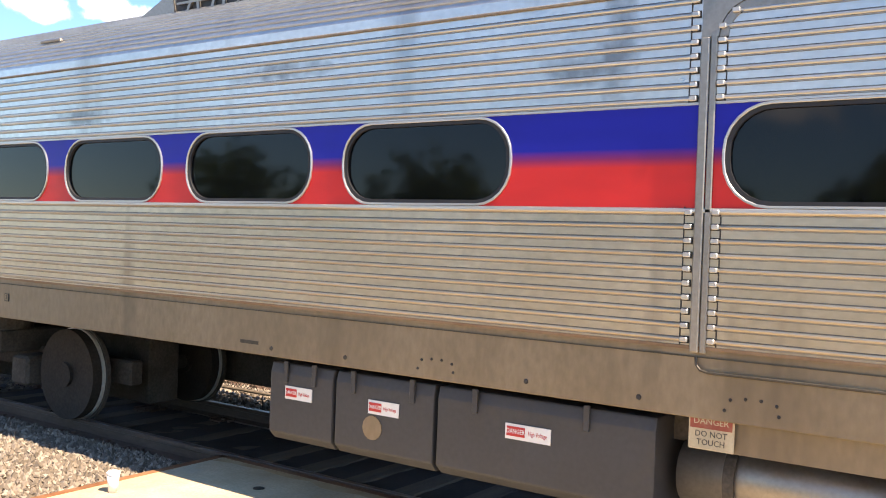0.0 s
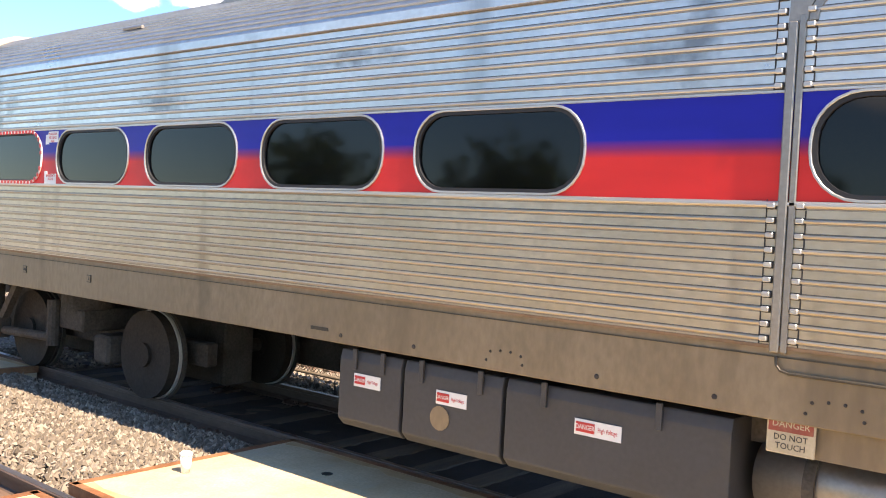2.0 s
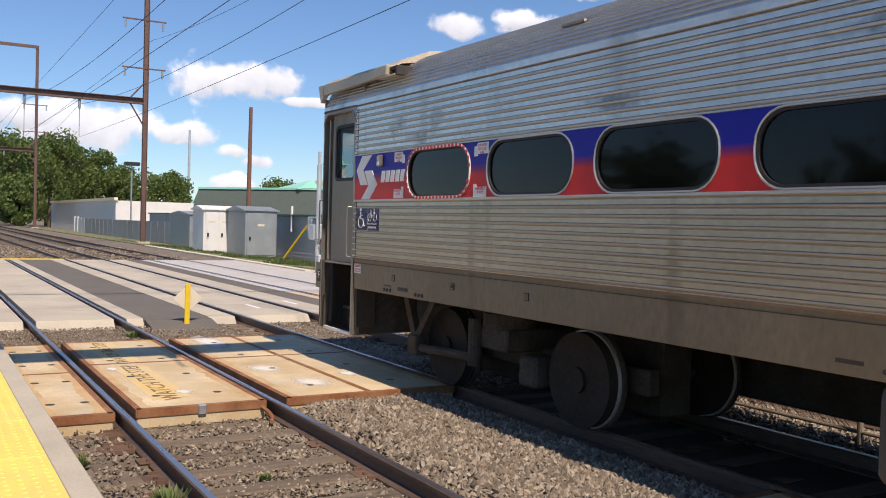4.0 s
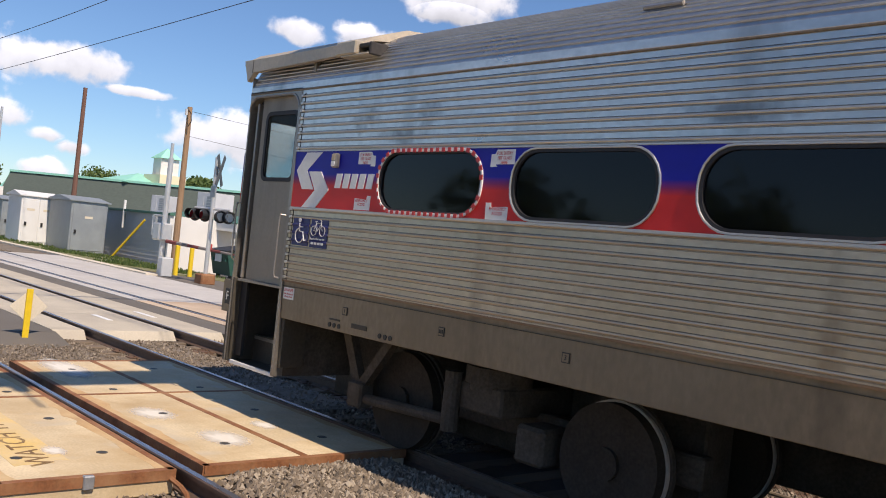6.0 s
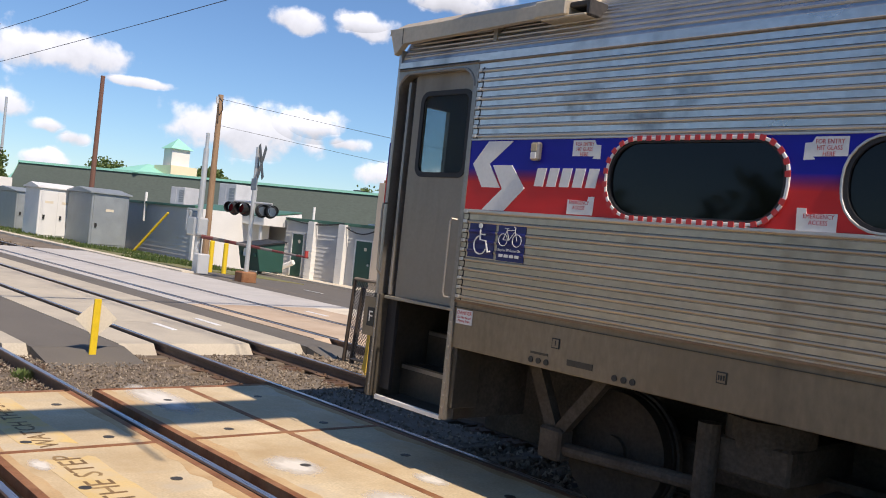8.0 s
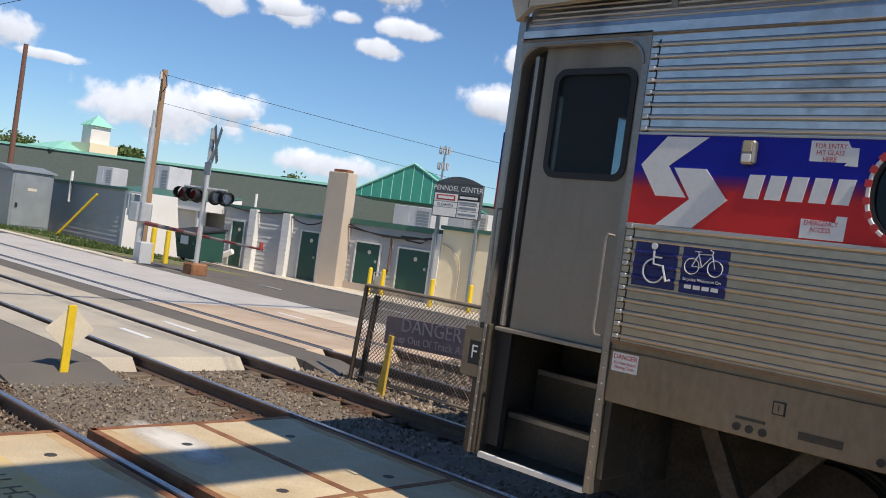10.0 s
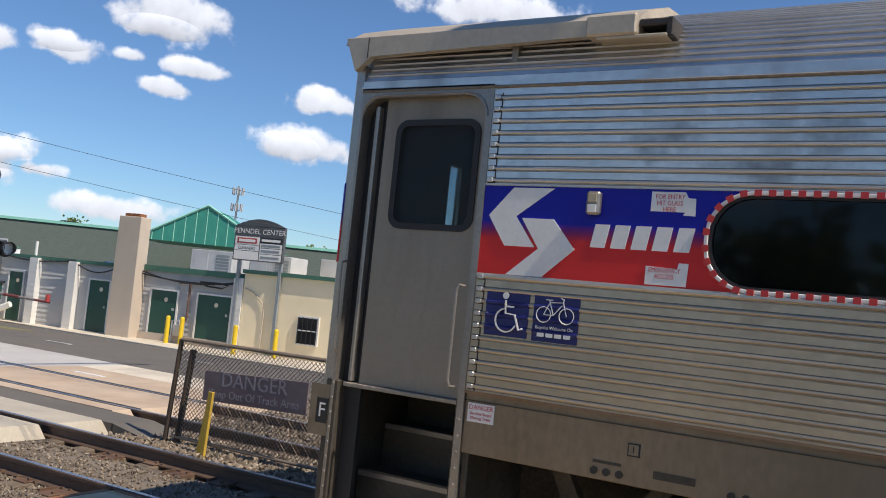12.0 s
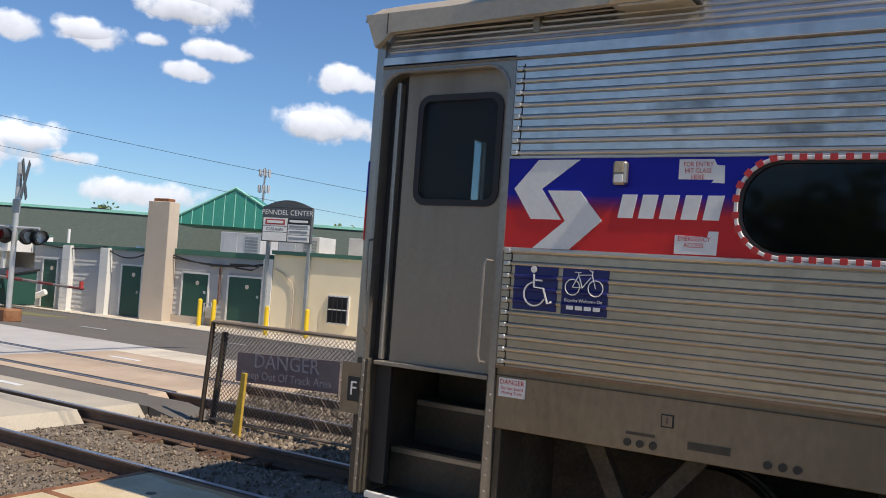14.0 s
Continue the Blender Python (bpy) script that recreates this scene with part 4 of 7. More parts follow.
def build_underframe():
    # wheels and truck
    for x in (-8.41, -10.78, 8.2, 10.6):
        if x in (-8.41, 8.2):
            t = part("truck", bev(box(B(), x - 2.9, x + 0.6, SIDE + 1.0, SIDE + 1.15, 0.42, 0.66), 0.02), UNDER, car, "dark steel truck frame inside its wheels")
            part("bolster", bev(box(B(), x - 1.45, x - 0.95, SIDE + 0.55, SIDE + 2.6, 0.62, 0.86), 0.02), UNDER, t)
            for a, b in (((-3.08, 1.10), (-2.80, 0.56)), ((-2.32, 1.10), (-2.76, 0.56))):
                part("brace", prism(B(), [(x + a[0] - 0.06, a[1]), (x + a[0] + 0.06, a[1]), (x + b[0] + 0.06, b[1]), (x + b[0] - 0.06, b[1])], "y", SIDE + 0.50, SIDE + 0.58), UNDER, t)
            part("brace_foot", bev(box(B(), x - 2.90, x - 2.68, SIDE + 0.46, SIDE + 0.62, 0.36, 0.60), 0.02), UNDER, t)
            part("drag_link", tube(B(), (x - 2.75, SIDE + 0.54, 0.45), (x - 1.55, SIDE + 0.54, 0.50), 0.05, 10), UNDER, t)
            part("damper", tube(B(), (x - 1.50, SIDE + 0.52, 0.42), (x - 1.50, SIDE + 0.52, 0.92), 0.075, 12), UNDER, t)
            part("air_spring", tube(tube(B(), (x - 1.2, SIDE + 0.75, 0.80), (x - 1.2, SIDE + 0.75, 1.1), 0.24, 20), (x - 1.2, SIDE + 0.75, 0.86), (x - 1.2, SIDE + 0.75, 1.0), 0.28, 20), UNDER, t)
            part("brake_unit", bev(box(B(), x - 0.85, x - 0.55, SIDE + 0.62, SIDE + 0.95, 0.32, 0.62), 0.03), UNDER, t)
            wheels = t
        for yy in (6.0, 7.46):
            w = part("wheel", tube(tube(B(), (x, yy - 0.085, 0.50), (x, yy + 0.03, 0.50), 0.44, 48), (x, yy - 0.085, 0.50), (x, yy - 0.12, 0.50), 0.12, 20), WHEEL, wheels)
            # only the axle at -8.41 gets the painted glint on its rims
            part("tread", tube(B(), (x, yy + 0.015, 0.50), (x, yy + 0.045, 0.50), 0.456, 48), TREAD_GLINT if x == -8.41 else WHEEL, w, "tread edge of the wheel")
            part("flange", tube(B(), (x, yy + 0.05, 0.50), (x, yy + 0.09, 0.50), 0.475, 48), UNDER, w)
        part("axle", tube(B(), (x, 6.1, 0.50), (x, 7.5, 0.50), 0.075, 12), UNDER, wheels)
    # equipment boxes with warning labels
    for x0, x1, lx in ((-4.985, -4.40, -4.705), (-4.37, -3.565, -3.955), (-3.535, -2.12, -2.89)):
        bx = part("equipment_box", bev(prism(B(), [(SIDE + 0.10, 1.05), (SIDE + 0.08, 0.98), (SIDE + 0.08, 0.56), (SIDE + 0.14, 0.50), (SIDE + 1.1, 0.50), (SIDE + 1.1, 1.05)], "x", x0, x1), 0.012, 2), BOXGREY, car, "dark grey equipment case under the floor")
        for hx in (x0 + 0.16, x1 - 0.16) if x1 - x0 < 1 else (x0 + 0.28, x1 - 0.4):
            part("hinge_strap", bev(box(B(), hx - 0.018, hx + 0.018, SIDE + 0.06, SIDE + 0.08, 0.92, 1.07), 0.004), BOXGREY, bx)
        lw = 0.125 if x1 - x0 < 1 else 0.15
        lz = 0.852
        lb = part("warning_label", box(B(), lx - lw, lx + lw, SIDE + 0.072, SIDE + 0.079, lz - 0.045, lz + 0.045), WHITE, bx, "white and red warning label")
        part("label_field", box(B(), lx - lw * 0.92, lx - lw * 0.12, SIDE + 0.068, SIDE + 0.072, lz - 0.026, lz + 0.03), RED, lb)
        words("label_text", "DANGER", 0.034 * lw / 0.125, WHITE, lb, on_side(lx - lw * 0.52, lz + 0.002, SIDE + 0.0672), 0, 0.75)
        words("label_text", "High Voltage", 0.032 * lw / 0.125, RED, lb, on_side(lx + lw * 0.43, lz, SIDE + 0.0715), 0, 0.62)
        if x0 < -4 and x1 > -4:
            part("round_patch", tube(B(), (-4.045, SIDE + 0.074, 0.715), (-4.045, SIDE + 0.081, 0.715), 0.08, 16), SILL, bx, "tan round patch")
    part("box_gap_plate", box(B(), -4.95, -2.0, SIDE + 0.35, SIDE + 0.40, 0.9, 1.12), UNDER, car)
    tank = part("air_tank", tube(B(), (-2.05, SIDE + 0.38, 0.74), (-0.55, SIDE + 0.38, 0.74), 0.17, 24), FRAME_STEEL, car, "dull metal air tank under the floor", smooth=True)
    part("tank_strap", tube(B(), (-0.80, SIDE + 0.38, 0.74), (-0.74, SIDE + 0.38, 0.74), 0.178, 24), UNDER, tank)
    part("tank_strap", tube(B(), (-1.80, SIDE + 0.38, 0.74), (-1.74, SIDE + 0.38, 0.74), 0.178, 24), UNDER, tank)
    part("floor_beam", box(B(), -1.72, -0.98, SIDE + 0.07, SIDE + 0.16, 0.93, 1.10), SILL, car)
    part("floor_beam", box(B(), -0.95, 3.0, SIDE + 0.2, SIDE + 0.3, 0.85, 1.10), UNDER, car)
    part("junction_box", bev(box(B(), -0.95, -0.4, SIDE + 0.05, SIDE + 0.3, 0.55, 0.95), 0.02), SILL, car)
    sg = part("warning_sign", bev(box(B(), -1.93, -1.695, SIDE + 0.035, SIDE + 0.045, 0.935, 1.125), 0.006), TAN, car, "worn tan and red warning sign")
    part("label_field", box(B(), -1.92, -1.705, SIDE + 0.031, SIDE + 0.035, 1.045, 1.12), FADED_RED, sg)
    words("label_text", "DANGER", 0.045, TAN, sg, on_side(-1.812, 1.082, SIDE + 0.030), 0, 1.0)
    words("label_text", "DO NOT\nTOUCH", 0.043, BLACK, sg, on_side(-1.812, 0.995, SIDE + 0.034), 0, 0.95)
    for x0, x1, y0, y1, z0, z1 in ((-9.2, -5.0, 2.55, 3.1, 0.27, 1.12), (0.5, 3.0, 0.2, 1.2, 0.5, 1.1), (3.3, 5.5, 0.2, 1.2, 0.45, 1.1), (-1.9, 0.2, 1.0, 2.2, 0.5, 1.1)):
        part("equipment_box", bev(box(B(), x0, x1, SIDE + y0, SIDE + y1, z0, z1), 0.02), UNDER, car)
    for x0, x1, z0 in ((-12.85, -8.05, 0.16), (-5.0, 12.0, 0.22)):
        part("underfloor_case", bev(box(B(), x0, x1, 6.62, 7.0, z0, 1.12), 0.02), UNDER, car, "dark machinery case under the floor")
    part("cable_tray", box(B(), -7.6, -5.0, SIDE + 1.2, SIDE + 1.6, 1.0, 1.12), UNDER, car)
    part("coupler", bev(box(B(), -13.7, -12.9, MID - 0.15, MID + 0.15, 0.7, 0.95), 0.03), UNDER, car)


build_underframe()
car.location.z -= 0.03

# ---- platform, crossing panels, road ----


def bolts(host, spots, z):
    shared = None
    for x, y in spots:
        if shared is None:
            shared = part("bolt_hole", tube(B(), (x, y, z), (x, y, z + 0.003), 0.045, 10), STEP, host)
            o0 = (x, y)
        else:
            o = shared.copy()
            o.location = shared.location + Vector((x - o0[0], y - o0[1], 0))
            scene.collection.objects.link(o)


def crossing_panel(x0, x1, y0, y1, label, top=0.02, seams=(), cross=(), thick=0.19):
    p = part("concrete_panel", bev(box(B(), x0, x1, y0, y1, top - thick, top), 0.012), CONC, CROSSING, label)
    edge = []
    for a, b, c, d in ((x0 - 0.012, x0 + 0.06, y0, y1), (x1 - 0.06, x1 + 0.012, y0, y1), (x0, x1, y0 - 0.012, y0 + 0.05), (x0, x1, y1 - 0.05, y1 + 0.012)):
        part("edge_iron", box(B(), a, b, c, d, top - 0.075, top + 0.003), RUST, p, "rusty angle iron")
    for y in seams:
        part("seam_iron", box(B(), x0 + 0.06, x1 - 0.06, y - 0.035, y + 0.035, top - 0.01, top + 0.003), RUST, p)
    for x in cross:
        part("seam_iron", box(B(), x - 0.03, x + 0.03, y0 + 0.05, y1 - 0.05, top - 0.01, top + 0.004), RUST, p)
    for ye, sgn in ((y0 + 0.05, 1), (y1 - 0.05, -1)):
        n = 44
        xs = [x0 + 0.08 + (x1 - x0 - 0.16) * i / n for i in range(n + 1)]
        inner = [(x, ye + sgn * (0.05 + 0.10 * abs(noise.noise((x * 2.1, ye * 3.0, 1.5))) + 0.06 * abs(noise.noise((x * 9.0, ye, 4.5))))) for x in xs]
        part("rust_stain", prism(B(), [(x, ye) for x in xs] + inner[::-1], "z", top + 0.0004, top + 0.0012), EDGE_STAIN, p)
    spots = [(x0 + (x1 - x0) * (i + 0.5) / 4, y0 + (y1 - y0) * f) for i in range(4) for f in (0.25, 0.75)]
    bolts(p, spots, top)
    return p


CROSSING = thing("track_crossing", (-10, 3.8, -0.17), "pedestrian crossing of tan concrete panels over the track", "track crossing", "", "structure")
PATCH = mat("pale_scuff", (0.66, 0.59, 0.46), 0.8, 0, 0.1, 4, 40, 0.05)


def splash_mat():
    """Dried white splash that thins out to nothing at its rim."""
    mt = bpy.data.materials.new("dried_splash")
    mt.use_nodes = True
    nt = mt.node_tree
    N, L = nt.nodes.new, nt.links.new
    b = nt.nodes["Principled BSDF"]
    b.inputs["Base Color"].default_value = (0.74, 0.70, 0.62, 1)
    b.inputs["Roughness"].default_value = 0.85
    co, sub, ln, nz, ad, mr, tr, mx = N("ShaderNodeTexCoord"), N("ShaderNodeVectorMath"), N("ShaderNodeVectorMath"), N("ShaderNodeTexNoise"), N("ShaderNodeMath"), N("ShaderNodeMapRange"), N("ShaderNodeBsdfTransparent"), N("ShaderNodeMixShader")
    sub.operation, ln.operation, ad.operation = "MULTIPLY_ADD", "LENGTH", "MULTIPLY_ADD"
    sub.inputs[1].default_value, sub.inputs[2].default_value = (1, 1, 0), (-0.5, -0.5, 0)
    L(co.outputs["Generated"], sub.inputs[0])
    L(sub.outputs[0], ln.inputs[0])
    nz.inputs["Scale"].default_value, nz.inputs["Detail"].default_value = 5.0, 6
    L(co.outputs["Generated"], nz.inputs["Vector"])
    L(nz.outputs[0], ad.inputs[0])
    ad.inputs[1].default_value = 0.28
    L(ln.outputs["Value"], ad.inputs[2])
    mr.inputs[1].default_value, mr.inputs[2].default_value = 0.27, 0.52
    mr.inputs[3].default_value, mr.inputs[4].default_value = 0.08, 1.0
    L(ad.outputs[0], mr.inputs[0])
    L(mr.outputs[0], mx.inputs[0])
    L(b.outputs[0], mx.inputs[1])
    L(tr.outputs[0], mx.inputs[2])
    L(mx.outputs[0], nt.nodes["Material Output"].inputs[0])
    return mt


SPLASH = splash_mat()
GRATE = mat("galvanised", (0.33, 0.34, 0.35), 0.5, 0.5, 0.2, 6, 40, 0.05)


def blotch(bm, cx, cy, a, b, z, n=18, square=False):
    pts = []
    for i in range(n):
        t = 2 * math.pi * i / n
        if square:
            u, v = math.cos(t), math.sin(t)
            k = (1 + 0.10 * noise.noise((cx + u * 4, cy + v * 4, 2.5))) / max(abs(u), abs(v))
            pts.append((cx + a * u * k, cy + b * v * k))
            continue
        r = 1 + 0.35 * noise.noise((cx * 3 + math.cos(t) * 1.3, cy * 3 + math.sin(t) * 1.3, 0.5))
        pts.append((cx + a * r * math.cos(t), cy + b * r * math.sin(t)))
    return prism(bm, pts, "z", z, z + 0.0015)


def build_crossing():
    lab = "weathered tan concrete panel edged with rusty angle iron"
    a = crossing_panel(-15.75, -10.72, 1.62, 2.26, lab, 0.005, cross=(-13.2,))
    m = crossing_panel(-15.75, -10.72, 2.47, 3.74, lab, 0.02, cross=(-13.6,))
    r = crossing_panel(-15.72, -10.72, 3.98, 5.98, lab, 0.025, seams=(4.93,), cross=(-13.6,))
    crossing_panel(-6.22, 1.5, 3.98, 5.98, lab, 0.025, cross=(-2.9,))
    crossing_panel(-6.22, 1.5, 2.47, 3.74, lab, 0.02, cross=(-2.9,))
    crossing_panel(-6.22, 1.5, 1.62, 2.26, lab, 0.005)
    for x in (-12.25, -14.62):
        part("painted_band", blotch(B(), x, 2.92, 1.08 if x > -13 else 0.85, 0.20, 0.0205, 40, True), YELLOW_WORN, m, "worn yellow paint under the words")
        words("painted_words", "WATCH THE STEP", 0.27 if x > -13 else 0.22, PAINT_DARK, m, pose(x, 2.92, 0.0235, 0, 0, 180), 0, 1.05)
    for host, x, y, p, q in ((r, -12.6, 4.42, 0.20, 0.14), (r, -11.55, 4.55, 0.22, 0.15), (r, -15.1, 4.45, 0.5, 0.16), (r, -11.9, 5.2, 0.12, 0.08), (m, -11.5, 3.1, 0.1, 0.07), (m, -13.2, 2.7, 0.12, 0.06)):
        part("pale_stain", blotch(B(), x, y, p * 1.9, q * 1.9, 0.026 if host is r else 0.021), SPLASH, host)
    part("grounding_clip", bev(box(B(), -10.74, -10.69, 3.05, 3.13, -0.07, 0.03), 0.008), GRATE, m, "galvanised bracket on the panel edge")
    part("chain", bent(B(), [(-10.7, 3.70, -0.04), (-10.6, 3.74, -0.08), (-10.45, 3.72, -0.10), (-10.3, 3.66, -0.11)], 0.02, 6), RUST, m)
    # platform
    pl = thing("platform", (-4, 0, -0.2), "low station platform with a yellow tactile edge", "platform", "", "structure")
    part("platform_slab", bev(box(B(), -40, 30, -4, 1.54, -0.4, 0.20), 0.015), PLATFORM, pl)
    part("platform_edge", bev(box(B(), -40, 30, 1.42, 1.60, -0.3, 0.204), 0.01), CONC_W, pl, "pale concrete platform edge")
    for i in range(28):
        x = -24.4 + i * 1.22
        t = part("tactile_panel", bev(box(B(), x, x + 1.21, 0.81, 1.42, 0.195, 0.206), 0.003), PLATY, pl, "yellow tactile paving panel")
    bm = B()
    for i in range(150):
        for j in range(7):
            tube(bm, (-16 + i * 0.1, 0.86 + j * 0.085, 0.206), (-16 + i * 0.1, 0.86 + j * 0.085, 0.211), 0.022, 6, 0.014)
    part("tactile_domes", bm, PLATY, pl, kind="stuff")
    # paper cup
    c = thing("paper_cup", (-5.95, 4.72, 0.03), "white paper coffee cup standing on the panel", "cup")
    part("cup_body", tube(B(), (-5.95, 4.72, 0.028), (-5.95, 4.72, 0.155), 0.033, 20, 0.045), WHITE, c, smooth=True)
    part("lid", tube(tube(B(), (-5.95, 4.72, 0.155), (-5.95, 4.72, 0.168), 0.049, 20), (-5.95, 4.72, 0.168), (-5.95, 4.72, 0.178), 0.042, 20, 0.038), WHITE, c)


YELLOW_WORN = mat("worn_yellow", (0.66, 0.46, 0.15), 0.8, 0, 0.15, 3, 60, 0.05, second=(0.60, 0.48, 0.30), amount=0.5, sharp=0.15)
PAINT_DARK = mat("faded_dark_letters", (0.20, 0.12, 0.05), 0.8, 0, 0.25, 8, 60, 0.0, second=(0.45, 0.32, 0.15), amount=0.4)
build_crossing()
PAVE = mat("apron_concrete", (0.64, 0.57, 0.45), 0.85, 0, 0.12, 1.5, 40, 0.1, second=(0.42, 0.37, 0.29), amount=0.4)
PALE = mat("bleached_panel", (0.47, 0.45, 0.42), 0.85, 0, 0.14, 1.2, 40, 0.12, second=(0.43, 0.40, 0.36), amount=0.40)
PINK = mat("tan_panel", (0.50, 0.39, 0.28), 0.85, 0, 0.14, 1.2, 40, 0.12, second=(0.40, 0.29, 0.2), amount=0.42)
GRASS = mat("grass_ground", (0.13, 0.15, 0.05), 0.95, 0, 0.35, 1.4, 30, 0.4, second=(0.22, 0.19, 0.10), amount=0.47, sharp=0.15)


def build_road():
    near, far = -18.75, -41.6
    rd = thing("road_crossing", (-29, 6, 0), "level crossing of asphalt and concrete panels", "road", "", "structure")
    for i, (y0, y1, mt, up, x0) in enumerate(((-60, 1.62, ASPHALT, -0.01, near), (4.25, 5.45, ASPHALT, -0.004, -18.6), (8.35, 9.0, ASPHALT, -0.006, -18.6), (13.2, 22.9, ASPHALT, -0.01, -14))):
        part("asphalt_strip", sheet(B(), far if y0 < 13 else -37.5, x0, y0, y1, up), mt, rd)
    for y0, y1 in ((4.25, 5.45), (8.35, 9.0)):
        part("asphalt_ramp", prism(B(), [(-18.62, -0.004), (-17.6, -0.165), (-18.62, -0.165)], "y", y0, y1), ASPHALT, rd)
    # chamfered concrete panels along each rail
    for a, b, mt in ((1.62, 2.26, CONC_W), (2.46, 3.74, CONC_W), (3.96, 4.25, CONC_W), (5.45, 5.95, CONC_W), (6.15, 7.45, CONC_W), (7.65, 8.35, CONC_W), (9.0, 9.31, PINK), (9.5, 10.8, PINK), (11.0, 12.1, PINK), (12.1, 13.2, PAVE)):
        nearx = -19.2 if a > 8.9 else -18.6
        pale = a > 8.9
        n = 9
        for i in range(n):
            x1 = nearx - i * (nearx - far) / n
            x0 = nearx - (i + 1) * (nearx - far) / n + 0.012
            bm = box(B(), x0, x1, a, b, -0.20, 0.006)
            if i == 0:
                for v in bm.verts:
                    if v.co.x > x1 - 0.01 and v.co.z > 0:
                        v.co.x -= 0.22
            part("road_panel", bm, PALE if pale and i > 1 else mt, rd)
    part("stop_line", box(B(), -42.3, -41.6, -2, 6.2, -0.05, 0.01), YELLOW, rd, "yellow strip at the crossing's far side")
    part("gutter_strip", sheet(B(), -56, -14, 22.9, 29, 0.05, 0.2), PAVE, rd, "pale concrete apron before the building")
    part("kerb", box(B(), -60, -33.2, 13.1, 13.5, -0.3, 0.05), PAVE, rd, "pale concrete kerb")
    for x, y, w, l in ((-21.3, 8.0, 0.9, 0.10), (-20.6, 6.9, 0.8, 0.1), (-23, 11.4, 0.8, 0.1), (-30, 15.9, 1.0, 0.10), (-27, 18, 1.0, 0.1)):
        part("paint_mark", sheet(B(), x - w / 2, x + w / 2, y - l / 2, y + l / 2, 0.012, 0.01), WHITE, rd)
    part("asphalt_strip", sheet(B(), -56, -37.5, 19.4, 22.9, -0.012), ASPHALT, rd)
    # grass verge
    g = B()
    sheet(g, -140, -36.0, 13.5, 19.4, 0.02, 0.1)
    solid("grass_verge", g, GRASS, "patchy green and dry grass verge", "grass")
    bm = B()
    rnd = random.Random(5)
    for i in range(5200):
        x, y = -38 - 26 * rnd.random() ** 1.3, 13.7 + rnd.random() * 5.6
        if noise.noise((x * 0.4, y * 0.4, 2)) < -0.12:
            continue
        z, a, h = road_level(y) + 0.02, rnd.random() * 3.14, 0.05 + 0.10 * rnd.random()
        dx, dy = 0.04 * math.cos(a), 0.04 * math.sin(a)
        bm.faces.new([bm.verts.new(p) for p in ((x - dx, y - dy, z), (x + dx, y + dy, z), (x + dy, y - dx, z + h))])
    solid("grass_blades", bm, LEAF, "short dry grass blades on the verge", "grass", "stuff")


def leaf_mat(name, a, b):
    mt = bpy.data.materials.new(name)
    mt.use_nodes = True
    nt = mt.node_tree
    bs = nt.nodes["Principled BSDF"]
    g = nt.nodes.new("ShaderNodeNewGeometry")
    ramp = nt.nodes.new("ShaderNodeValToRGB")
    ramp.color_ramp.elements[0].color, ramp.color_ramp.elements[1].color = (*a, 1), (*b, 1)
    nt.links.new(g.outputs["Random Per Island"], ramp.inputs[0])
    nt.links.new(ramp.outputs[0], bs.inputs["Base Color"])
    bs.inputs["Roughness"].default_value = 0.65
    through_leaf, both = nt.nodes.new("ShaderNodeBsdfTranslucent"), nt.nodes.new("ShaderNodeMixShader")
    nt.links.new(ramp.outputs[0], through_leaf.inputs[0])
    both.inputs[0].default_value = 0.42
    nt.links.new(bs.outputs[0], both.inputs[1])
    nt.links.new(through_leaf.outputs[0], both.inputs[2])
    nt.links.new(both.outputs[0], nt.nodes["Material Output"].inputs[0])
    return mt


LEAF = leaf_mat("leaf_green", (0.095, 0.15, 0.04), (0.24, 0.31, 0.10))
build_road()

